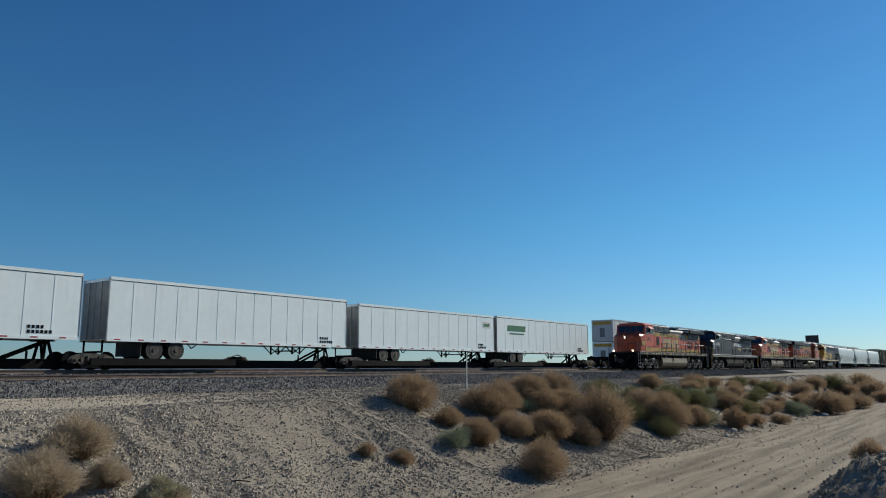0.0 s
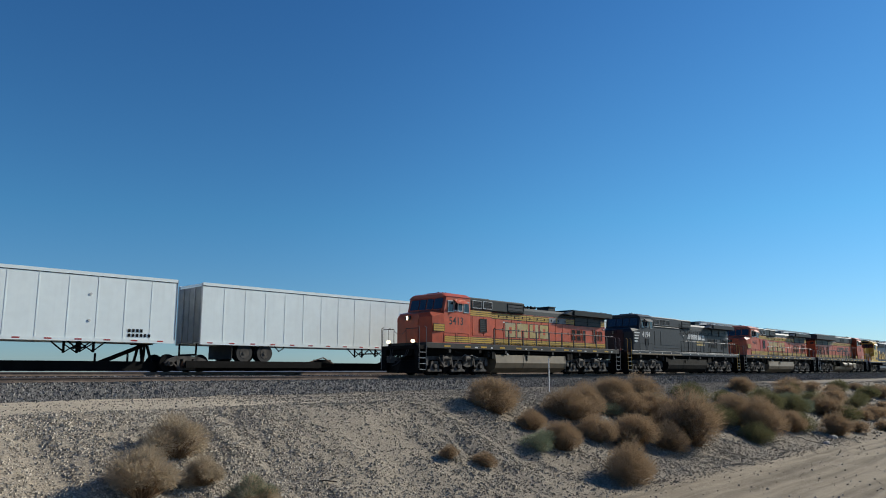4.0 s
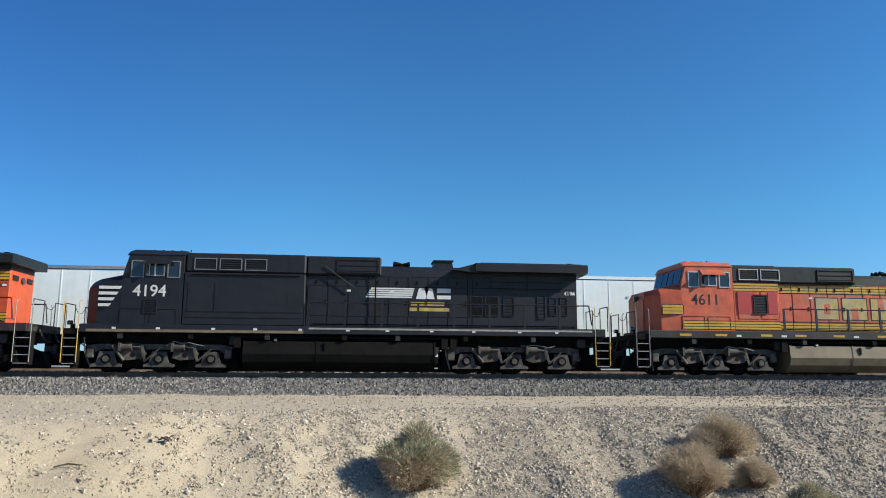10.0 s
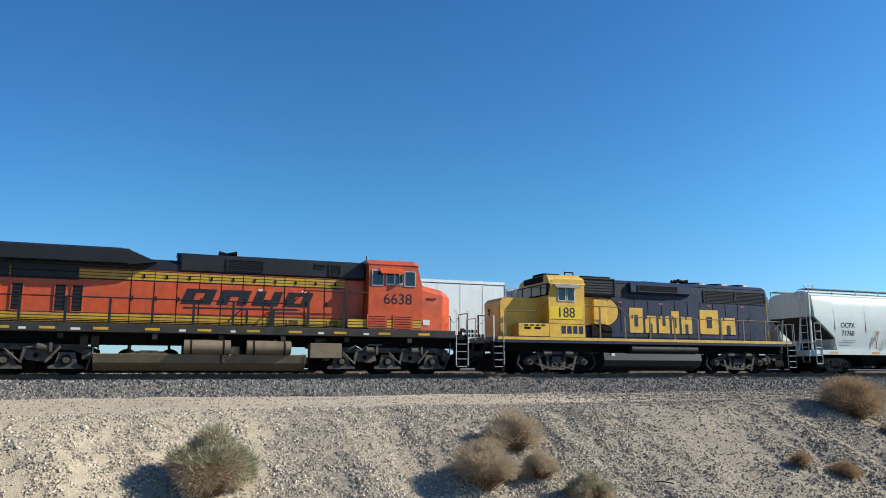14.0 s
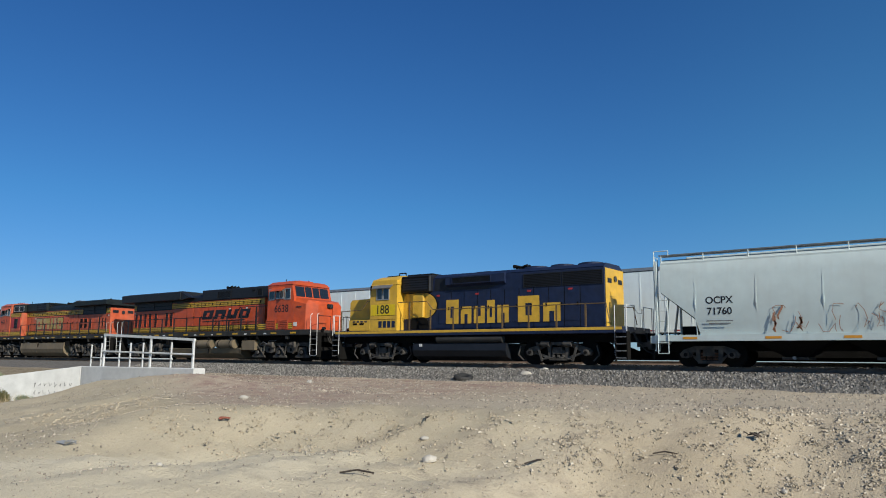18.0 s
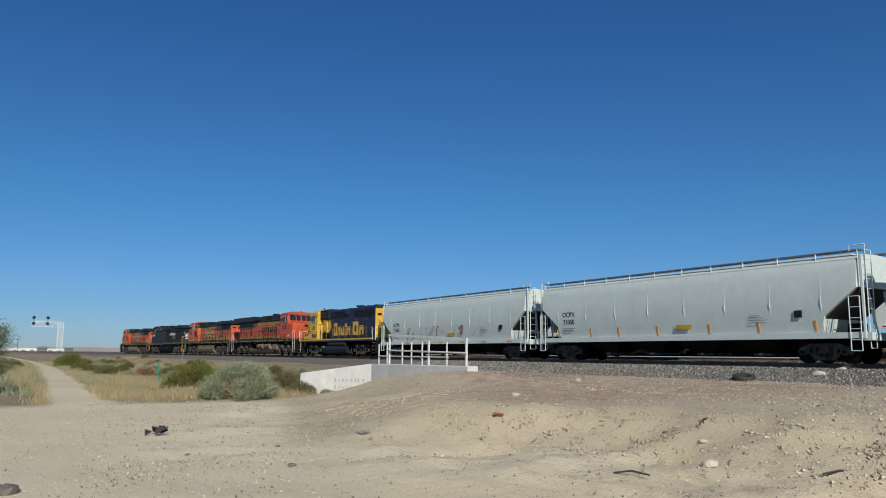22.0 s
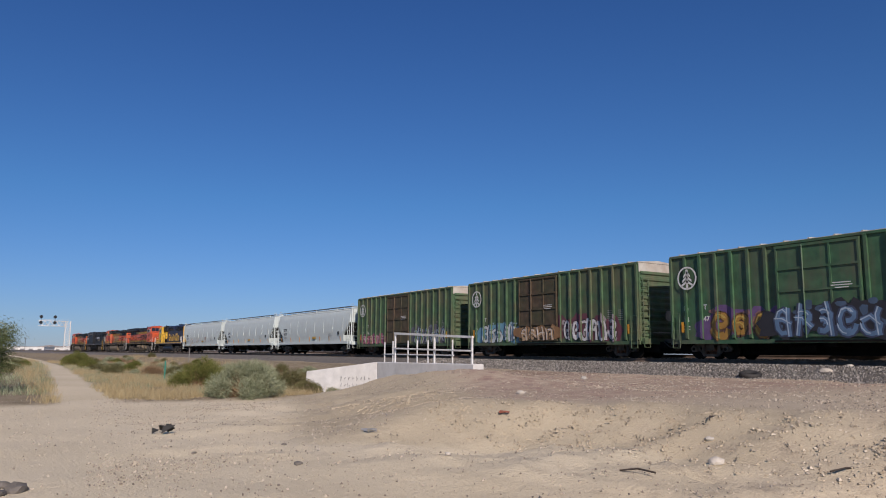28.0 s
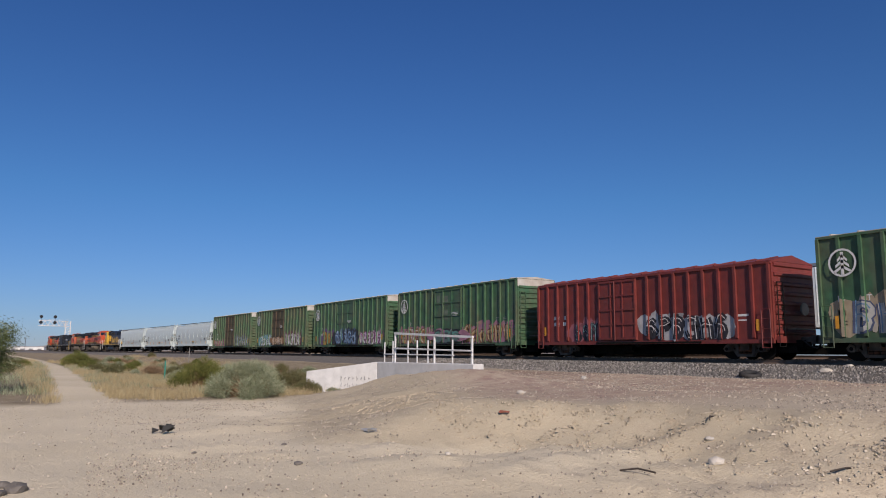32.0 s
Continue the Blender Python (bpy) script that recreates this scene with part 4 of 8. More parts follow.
    # fittings on top
    ex = c["exhaust"]
    bm = bmesh.new()
    prism_y(bm, [(ex - 0.42, 4.25), (ex - 0.36, 4.56), (ex + 0.36, 4.56), (ex + 0.42, 4.25)], -0.5, 0.5)
    stack = part("exhaust_chimney", bm, c.get("stack", top), loco)
    part("chimney_rim", B(ex - 0.42, ex + 0.42, -0.55, 0.55, 4.56, 4.61), c.get("stack", top), stack)
    horn(loco, c["horn"], 4.27 if not es else 4.54)
    part("rear_light", R((9.37, 0, 3.5), (9.42, 0, 3.5), 0.13, 12), M["glass"], loco)
    for y in (-0.6, 0.6):
        part("number_board", B(9.36, 9.39, y - 0.22, y + 0.22, 3.45, 3.65), M["black"], loco)
    part("lift_eye", path_rod(bmesh.new(), [(9.0, -0.9, rz1), (9.0, -0.9, rz1 + 0.1), (9.2, -0.9, rz1 + 0.1), (9.2, -0.9, rz1)], 0.02), M["under"], loco)
    # fuel tank
    f0, f1 = c["tank"]
    bm = bmesh.new()
    tt = 0.74 if es else 1.2
    prism_x(bm, [(-0.95, 0.13), (-1.36, 0.42), (-1.46, 0.72), (-1.4, tt), (1.4, tt), (1.46, 0.72), (1.36, 0.42), (0.95, 0.13)], f0, f1)
    tank = part("fuel_tank", bm, c["tankmat"], loco)
    for x in (f0 + 0.02, (f0 + f1) / 2 - 0.9, f1 - 0.02):
        bm = bmesh.new()
        prism_x(bm, [(-0.97, 0.12), (-1.38, 0.41), (-1.475, 0.72), (-1.415, tt + 0.02), (1.415, tt + 0.02), (1.475, 0.72), (1.38, 0.41), (0.97, 0.12)], x - 0.03, x + 0.03)
        part("tank_band", bm, c["tankmat"], tank)
    part("fuel_filler", R((f0 + 1.2, s * 1.3, 1.22), (f0 + 1.2, s * 1.42, 1.26), 0.06, 10), M["grey"], tank)
    part("sight_glass", B((f0 + f1) / 2 - 0.62, (f0 + f1) / 2 - 0.55, *sorted((s * 1.42, s * 1.475)), tt - 0.34, tt - 0.04), M["under"], tank)
    if es:
        for a, b in ((-3.0, -1.35), (-0.75, 0.9)):
            for side in (-1, 1):
                res = part("air_reservoir", R((a, side * 1.38, 1.0), (b, side * 1.38, 1.0), 0.27, 16), M["tank"], loco, "dusty air reservoir", 40)
                for x in (a + 0.25, b - 0.25):
                    part("strap", R((x - 0.03, side * 1.38, 1.0), (x + 0.03, side * 1.38, 1.0), 0.28, 16), M["under"], res)
        part("battery_box", B(-5.0, -3.75, *sorted((s * 1.0, s * 1.48)), 0.62, 1.2, bevel=0.02), M["tank"], loco, "dusty steel battery box")
    else:
        part("pipe_run", path_rod(bmesh.new(), [(f0 - 0.1, s * 1.4, 1.36), (f1 + 0.9, s * 1.4, 1.36)], 0.035), M["under"], loco)
    six_wheel_truck(loco, -6.98, (-8.9, -6.98, -5.06), M["truck"])
    six_wheel_truck(loco, 6.68, (4.76, 6.68, 8.6), M["truck"])
    # steps, rails and ends
    for side in (-1, 1):
        steps(loco, -10.4, -9.9, side, c["step"])
        steps(loco, 9.95, 10.5, side, c["step"])
        for x in (-10.42, -9.88, 9.93, 10.52):
            part("grab_rail", path_rod(bmesh.new(), [(x, side * 1.53, 0.35), (x, side * 1.55, 2.6), (x + 0.02, side * 1.4, 2.68)], 0.016), c["grab"], loco)
        p = w_end + 0.15
        xs = []
        while p < 9.6:
            xs.append((p, 2.72))
            p += 1.42
        if es:
            xs = [(x, 3.2 if x < -3.6 else 2.72) for x, z in xs]
            handrail(loco, [(cab1 + 0.05, 3.25), (-3.5, 3.25), (-3.0, 2.72), (9.7, 2.72), (9.8, 1.95)], side, xs, 1.5, 1.5, c["rail"])
            handrail(loco, [(-0.6, 1.95), (-1.1, 2.45), (-2.4, 2.45)], side, [(-1.3, 2.45), (-2.3, 2.45)], 1.4, 1.6, c["rail"])
        else:
            handrail(loco, [(w_end + 0.15, 2.72), (9.7, 2.72), (9.8, 1.95)], side, xs, 1.5, 1.5, c["rail"])
        part("walkway_pipe", path_rod(bmesh.new(), [(w_end + 0.3, side * 1.05, 1.9), (9.2, side * 1.05, 1.9)], 0.022), M["under"], loco)
    end_rails(loco, -10.42, -1, 1.55, c["rail"])
    end_rails(loco, 10.48, 1, 1.7, c["rail"])
    plow(loco, -10.4, -1, M["under"])
    plow(loco, 10.45, 1, M["under"])
    coupler(loco, -11.2, -1)
    coupler(loco, 11.2, 1)
    for x in (-4.2, 3.75, 4.1):
        part("junction_box", B(x, x + 0.25, *sorted((s * 1.2, s * 1.45)), 0.95, 1.4), M["under"], loco)
    lettering("road_number", c["number"], 0.45, c["numbermat"], loco, (cab0 + cab1) / 2 - 0.1, s * 1.503, 3.04 if not es else 3.02, s, bold=0.005)
    if not es:
        lettering("rear_number", c["number"], 0.17, c["numbermat"], loco, 9.05, s * 1.008, 3.25, s, bold=0.002)
    return loco


def make_fleet():
    d9_doors = [(4.95, 5.45, 2.75, 3.1), (4.95, 5.45, 2.3, 2.68), (5.55, 6.1, 2.75, 3.1), (5.55, 6.1, 2.3, 2.68), (6.3, 6.75, 2.3, 3.1), (7.7, 8.05, 2.2, 3.2), (8.2, 8.5, 2.35, 3.1), (8.65, 8.95, 2.35, 3.1)]
    base = dict(kind="d9", main=M["orange"], top=M["green_black"], nose=M["orange"], roof=M["orange"], sill=M["sill"], dots=True, stripes=True, nose_bar=True, winframe=M["alu"], lamp=M["lamp"], wide_end=-4.2,
                tall_end=-0.46, tall_z=4.57, screens=2, vent=(-5.35, -4.75), rad=(4.66, 9.62, 4.05, 4.4), rear_doors=d9_doors, exhaust=3.4, horn=1.65, tank=(-3.85, 3.5), tankmat=M["tank"], step=M["under"],
                grab=M["grey_white"], rail=M["black"], number="5413", numbermat=M["black"])
    a = ge_loco("orange diesel locomotive with yellow stripes and lit headlights", base)
    name_blocks(a, -2.37, 2.17, 2.35, 3.22, (1, 1.1, 0.9, 0.9), 1.02, -1, M["faded_yellow"], M["orange"], label="faded yellow name block", edge=M["green_black"])
    part("grey_patch", flat([rect(2.35, 3.1, 3.44, 3.78), rect(3.3, 4.3, 3.44, 3.78)], -1.007, 0.003), M["grey"], a)
    off = M["glass"]
    ns = dict(base, main=M["black"], top=M["black"], nose=M["black"], roof=M["black"], stripes=False, nose_bar=False, dots=False, winframe=M["grey"], lamp=off, wide_end=-1.6, tall_end=1.35, tall_z=4.6, screens=3,
              vent=(-7.6, -7.1), rad=(5.1, 9.7, 4.05, 4.4), exhaust=3.9, horn=2.2, tankmat=M["under"], number="4194", numbermat=M["white"], step=M["under"], grab=M["warm_yellow"], sill=M["black"])
    b = ge_loco("black diesel locomotive with white stripes on the nose", ns)
    for k in range(4):
        z = 2.45 + k * 0.22
        part("nose_stripe", flat([[(-9.25 , z), (-8.5 - 0.12 * (3 - k), z), (-8.42 - 0.12 * (3 - k), z + 0.11), (-9.25, z + 0.11)]], -1.49, 0.03), M["white"], b)
        part("end_stripe", B(9.362, 9.37, -0.95, 0.95, z - 0.1, z + 0.02), M["white"], b)
    part("sill_stripe", B(-9.6, -1.6, -1.549, -1.542, 1.5, 1.6), M["tank"], b)
    for z in (2.06, 2.3):
        part("panel_seam", B(-6.1, -1.7, -1.482, -1.472, z, z + 0.02), M["under"], b)
    part("grab_bar", path_rod(bmesh.new(), [(-5.9, -1.5, 3.72), (-1.8, -1.5, 3.72)], 0.022), M["under"], b)
    part("tall_seam", B(1.1, 1.16, -1.13, -1.12, 1.9, 4.5), M["under"], b)
    part("sill_stripe", B(-1.4, 9.8, -1.549, -1.542, 1.66, 1.73), M["grey_white"], b)
    for k in range(5):
        z = 2.98 + k * 0.085
        part("emblem_bar", flat([rect(0.75 + k * 0.05, 2.6 + k * 0.02, z, z + 0.06)], -1.02, 0.004), M["white"], b)
    part("emblem", flat([rect(2.75, 3.15, 2.95, 3.38, 0.12), rect(3.2, 3.5, 2.95, 3.38, -0.1), rect(3.6, 4.15, 2.95, 3.1), rect(3.6, 4.15, 3.2, 3.38)], -1.02, 0.004), M["white"], b, "white block emblem")
    part("name_bars", flat([rect(2.55, 3.9, 2.68, 2.82), rect(2.5, 4.1, 2.46, 2.6)], -1.02, 0.004), M["faded_yellow"], b, "pale yellow name bars")
    part("diagonal_strut", R((-0.9, -1.16, 4.2), (0.35, -1.16, 3.3), 0.022), M["sill"], b)
    c3 = dict(base, main=M["orange_faded"], nose=M["orange_faded"], roof=M["orange_faded"], lamp=off, number="4611", stack=M["grey"])
    c = ge_loco("faded orange diesel locomotive with yellow stripes and a pale exhaust stack", c3)
    name_blocks(c, -2.3, 2.2, 2.35, 3.24, (1, 1.1, 0.9, 0.9), 1.02, -1, M["faded_yellow"], M["orange_faded"], label="faded yellow name block with a dark edge", edge=M["green_black"])
    part("red_cabinet_door", flat([rect(-6.02, -5.25, 2.5, 3.4), rect(-4.7, -4.3, 2.5, 3.4)], -1.492, 0.012), M["redpaint"], c)
    es_doors = [(x, x + 0.4, 2.2, 3.2) for x in (4.4, 4.95, 6.3, 7.0, 7.6, 8.2, 8.75)]
    e = dict(base, kind="es", lamp=off, top=M["black"], wide_end=-5.2, tall_end=1.2, tall_z=4.54, nose_bar=False, grab=M["white"], rad=(2.95, 10.2, 4.0, 4.54), rear_doors=es_doors, exhaust=0.9, horn=-0.6, tank=(-3.6, 3.9), number="6638", side=1)
    f = ge_loco("glossy orange diesel locomotive running cab last", e)
    name_blocks(f, -1.1, 3.7, 2.62, 3.2, (1.2, 1.2, 1.1, 1.1), 1.02, 1, M["black"], M["orange"], 0.22, "black slanted name block")
    part("swoosh", flat([[(-3.4, 2.48), (1.0, 2.44), (1.0, 2.5), (-3.3, 2.55)]], 1.02, 0.004, 1), M["black"], f)
    return a, b, c, f


def make_blue_loco():
    """A four-axle hood unit: yellow nose and cab, navy long hood, three roof fans."""
    loco = thing("diesel_locomotive", "navy blue and yellow four-axle diesel locomotive", "locomotive", "locomotives of the passing train")
    Y, N = M["warm_yellow"], M["navy"]
    part("underframe", B(-8.2, 8.2, -0.8, 0.8, 1.0, 1.36), M["under"], loco)
    part("side_sill", B(-8.35, 8.35, -1.5, 1.5, 1.34, 1.62, bevel=0.02), N, loco)
    part("sill_stripe", B(-8.3, 8.3, -1.508, -1.502, 1.48, 1.6), Y, loco)
    bm = bmesh.new()
    prism_y(bm, [(-7.85, 1.62), (-7.85, 3.2), (-7.7, 3.36), (-5.75, 3.4), (-5.75, 1.62)], -0.85, 0.85)
    nose = part("nose", bm, Y, loco)
    part("nose_door", B(-7.88, -7.852, -0.75, -0.1, 1.75, 3.0), Y, nose)
    for z in (2.85, 2.65):
        part("headlight", R((-7.85, 0.35, z), (-7.92, 0.35, z), 0.09, 12), M["glass"], nose)
    bm = bmesh.new()
    box(bm, -7.3, -5.76, -1.5, -0.87, 1.63, 2.2, bevel=0.02)
    box(bm, -7.3, -5.76, 0.87, 1.5, 1.63, 2.2, bevel=0.02)
    bays = part("battery_bay", bm, Y, loco)
    for x in (-7.0, -6.5):
        part("bay_louvre", B(x, x + 0.3, -1.51, -1.5, 1.95, 2.05), M["under"], bays)
    bm = bmesh.new()
    prism_y(bm, [(-5.75, 1.62), (-5.78, 3.45), (-5.6, 4.15), (-5.4, 4.24), (-3.92, 4.24), (-3.92, 1.62)], -1.5, 1.5)
    cab = part("cab", bm, Y, loco)
    bm = bmesh.new()
    loft(bm, [[(x, y, z) for y, z in ((-1.52, 4.0), (-1.35, 4.3), (-0.9, h), (0.9, h), (1.35, 4.3), (1.52, 4.0))] for x, h in ((-5.72, 4.36), (-5.5, 4.48), (-3.88, 4.5))])
    roof = part("cab_roof", bm, Y, loco)
    ac = part("air_conditioner", B(-5.5, -4.6, -0.5, 0.5, 4.49, 4.6, bevel=0.03), M["under"], roof)
    part("grab_iron", path_rod(bmesh.new(), [(-4.45, -0.7, 4.48), (-4.45, -0.7, 4.66), (-4.0, -0.7, 4.66), (-4.0, -0.7, 4.48)], 0.03), M["under"], roof)
    for s in (-1, 1):
        window(cab, -5.32, -4.9, 3.22, 3.85, 1.5, s, M["alu"])
        window(cab, -4.86, -4.44, 3.22, 3.85, 1.5, s, M["alu"])
        bm = bmesh.new()
        prism_x(bm, [(s * 1.5, 4.02), (s * 1.72, 3.84), (s * 1.72, 3.81), (s * 1.5, 3.98)], -5.5, -4.2)
        part("sunshade", bm, M["grey"], cab)
    for y0, y1 in ((-1.4, -0.95), (-0.85, -0.05), (0.05, 0.85), (0.95, 1.4)):
        w = part("windshield_frame", B(-5.82, -5.75, y0 - 0.06, y1 + 0.06, 3.48, 4.02), M["under"], cab)
        part("windshield_pane", B(-5.835, -5.825, y0, y1, 3.53, 3.97), M["glass"], w)
    part("front_number_board", B(-5.74, -5.55, -0.95, 0.95, 4.12, 4.4), M["under"], cab)
    part("number_ground", flat([rect(-5.72, -4.05, 2.42, 2.98)], -1.502, 0.003), M["bright_yellow"], loco, "bright yellow repainted patch")
    for z in (2.4, 2.2):
        part("cab_seam", B(-5.74, -3.94, -1.506, -1.501, z, z + 0.015), M["under"], cab)
    # dynamic brake and filter boxes, hood and yellow shield
    part("filter_box", B(-3.9, -2.0, -1.2, 1.2, 3.55, 4.42, bevel=0.05), M["black"], loco)
    for s in (-1, 1):
        grille(loco, -3.82, -2.08, 3.62, 4.36, 1.2, s, M["under"], 6)
    part("box_hatch", B(-3.7, -2.1, -0.9, 0.9, 4.42, 4.52), M["under"], loco)
    hood = part("long_hood", B(-3.9, 7.35, -0.95, 0.95, 1.62, 4.25, bevel=0.04), N, loco)
    bm = bmesh.new()
    prism_x(bm, [(-0.95, 4.25), (-0.7, 4.42), (0.7, 4.42), (0.95, 4.25)], -1.95, 7.3)
    part("hood_roof", bm, N, loco)
    arc = [(-2.55 + 0.8 * math.cos(radians(a)), 2.87 + 0.65 * math.sin(radians(a))) for a in range(-90, 91, 15)]
    part("shield", flat([[(-3.88, 2.22)] + arc + [(-3.88, 3.52)]], -0.952, 0.006), Y, loco, "yellow shield on the hood side")
    part("shield_rim", flat([[(x + 0.08, z) for x, z in arc] + [(x, z) for x, z in arc[::-1]]], -0.952, 0.003), M["under"], loco)
    part("blower_duct", flat([[(-3.3, 1.7), (-2.2, 1.7), (-2.2, 2.1), (-2.4, 2.25), (-3.3, 2.25)]], -0.96, 0.12), M["under"], loco)
    part("hood_cabinet", B(-3.2, -2.5, -1.12, -0.96, 2.26, 3.45, bevel=0.03), Y, loco)
    for k in range(10):
        x = -1.6 + k * 0.78
        for s in (-1, 1):
            d = part("hood_door", B(x, x + 0.73, *sorted((s * 0.95, s * 0.965)), 1.95, 3.45), N, hood)
            if s < 0:
                part("latch", B(x + 0.6, x + 0.66, -0.99, -0.965, 2.6, 2.75), M["under"], d)
        part("door_seam", B(x + 0.735, x + 0.76, -0.956, -0.95, 1.7, 3.5), M["under"], hood)
    bm = bmesh.new()
    prism_x(bm, [(-0.95, 3.72), (-1.12, 3.85), (-1.12, 4.24), (-0.95, 4.34)], -1.1, 2.35)
    intake = part("intake_hood", bm, N, loco)
    grille(loco, -0.7, 1.6, 3.86, 4.2, 1.12, -1, N, 5, "air_intake")
    # flat black shape in place of the shadow that the intake hood casts
    part("shadow_panel", flat([[(-1.9, 3.6), (1.2, 3.55), (2.2, 3.78), (-1.1, 3.78), (-1.1, 4.2), (-1.85, 4.2)]], -0.952, 0.01), M["black"], loco, "black patch painted as the shadow of the intake hood")
    for a, b in ((3.3, 5.25), (5.3, 7.25)):
        grille(loco, a, b, 3.5, 4.12, 0.95, -1, M["black"], 8, "radiator_screen")
    for x in (3.5, 4.9, 6.3):
        bm = bmesh.new()
        rod(bm, (x, 0, 4.4), (x, 0, 4.52), 0.66, 20, 0.6)
        f = part("roof_fan", bm, N, loco)
        part("fan_guard", R((x, 0, 4.52), (x, 0, 4.55), 0.5, 20), M["under"], f)
    for x in (-1.75, 0.6, 3.5, 5.6):
        part("red_tag", B(x, x + 0.2, -0.972, -0.965, 3.3, 3.38), M["redpaint"], loco)
    horn(loco, 2.7, 4.42)
    part("exhaust_chimney", B(0.2, 1.0, -0.25, 0.25, 4.4, 4.5), M["under"], loco)
    e = part("hood_end", B(7.352, 7.372, -0.94, 0.94, 1.64, 4.18), Y, loco)
    part("rear_light", R((7.38, 0, 3.75), (7.43, 0, 3.75), 0.13, 12), M["glass"], e)
    for y in (-0.55, 0.55):
        part("number_board", B(7.372, 7.39, y - 0.2, y + 0.2, 3.55, 3.75), M["black"], e)
    name_blocks(loco, -1.14, 2.5, 1.92, 3.1, (1.2, 1, 1, 0.7, 1), 0.967, -1, Y, N, 0.0, "large yellow name block", None, (1.0, 0.7, 0.7, 0.92, 0.7))
    name_blocks(loco, 3.0, 5.2, 1.92, 3.12, (1.3, 1), 0.967, -1, Y, N, 0.0, "large yellow name block", None, (1.0, 0.7))
    part("small_name", flat([rect(-5.15 + k * 0.3, -4.93 + k * 0.3, 1.78, 2.12) for k in range(4)], -1.503, 0.004), N, loco, "dark block lettering")
    part("small_blocks", flat([rect(-7.0 + k * 0.28, -6.82 + k * 0.28, 2.08, 2.16) for k in range(4)], -1.503, 0.004), N, loco)
    lettering("road_number", "188", 0.46, M["black"], loco, -4.9, -1.506, 2.7, -1, bold=0.005)
    bm = bmesh.new()
    prism_x(bm, [(-0.8, 0.14), (-1.3, 0.35), (-1.42, 0.62), (-1.36, 0.95), (1.36, 0.95), (1.42, 0.62), (1.3, 0.35), (0.8, 0.14)], -2.9, 2.6)
    tank = part("fuel_tank", bm, M["black"], loco)
    part("tank_placard", B(-2.5, -2.32, -1.405, -1.385, 0.8, 0.93), M["white"], tank)
    part("air_reservoir", R((-1.4, -1.3, 1.14), (2.4, -1.3, 1.14), 0.17, 14), M["sill"], loco, "", 40)
    four_wheel_truck(loco, -5.2, 2.74, 0.53, True)
    four_wheel_truck(loco, 5.1, 2.74, 0.53, True)
    for s in (-1, 1):
        steps(loco, -8.5, -8.05, s, M["under"], top=1.4)
        steps(loco, 8.0, 8.5, s, M["under"], top=1.4)
        for x in (-8.5, -8.02, 7.98, 8.5):
            part("grab_rail", path_rod(bmesh.new(), [(x, s * 1.5, 0.4), (x, s * 1.5, 2.5)], 0.02), M["white"], loco)
        handrail(loco, [(-3.85, 3.05), (-2.0, 3.05), (-1.6, 2.62), (7.6, 2.6), (7.75, 1.8)], s, [(-3.1, 3.05)] + [(-1.75 + k * 1.4, 2.62) for k in range(7)], 1.46, 1.4, M["brown_yellow"], 0.022)
        handrail(loco, [(-7.95, 2.7), (-6.4, 2.75), (-6.0, 3.2), (-5.8, 3.2)], s, [(-7.9, 2.7)], 1.46, 1.4, M["brown_yellow"], 0.022)
    end_rails(loco, -8.45, -1, 1.5, M["white"])
    end_rails(loco, 8.45, 1, 1.5, M["white"])
    plow(loco, -8.4, -1, M["under"])
    coupler(loco, -9.1, -1)
    coupler(loco, 9.1, 1)
    return loco


LOCOS = [*make_fleet(), make_blue_loco()]


# ---- freight cars of the passing train ----
def clip_x(poly, a, b):
    """The piece of an (x, z) outline between two uprights."""
    for lim, keep in ((a, 1), (b, -1)):
        out = []
        for p, q in zip(poly, poly[1:] + poly[:1]):
            ip, iq = (p[0] - lim) * keep >= 0, (q[0] - lim) * keep >= 0
            if ip:
                out.append(p)
            if ip != iq:
                k = (lim - p[0]) / (q[0] - p[0])
                out.append((lim, p[1] + k * (q[1] - p[1])))
        poly = out
        if len(poly) < 3:
            return []
    return poly


def blob(rng, x, z, w, h, n=9, wild=0.35):
    return [(x + w / 2 * math.cos(k * 2 * math.pi / n) * rng.uniform(1 - wild, 1.1), z + h / 2 * math.sin(k * 2 * math.pi / n) * rng.uniform(1 - wild, 1.1)) for k in range(n)]


PAINT = {}


def spray(color):
    if color not in PAINT:
        PAINT[color] = mat("spray_paint", color, 0.6, spots=0.15, scale=2.5, grain=0.1, streak=0.25, dirt=tuple(0.5 * v for v in color), dirt_amount=0.3)
    return PAINT[color]


def strip(pts, w):
    """Outlines of a brush line through points, mitred from piece to piece."""
    rows = []
    for i, (x, z) in enumerate(pts):
        (a, b), (c, d) = pts[max(0, i - 1)], pts[min(len(pts) - 1, i + 1)]
        l = math.hypot(c - a, d - b) or 1
        nx, nz = -(d - b) / l * w / 2, (c - a) / l * w / 2
        rows.append(((x + nx, z + nz), (x - nx, z - nz)))
    return [[p[0], p[1], q[1], q[0]] for p, q in zip(rows, rows[1:])]


def arc(cx, cz, rx, rz, a0, a1, n=6):
    return [(cx + rx * math.cos(radians(a0 + (a1 - a0) * k / n)), cz + rz * math.sin(radians(a0 + (a1 - a0) * k / n))) for k in range(n + 1)]


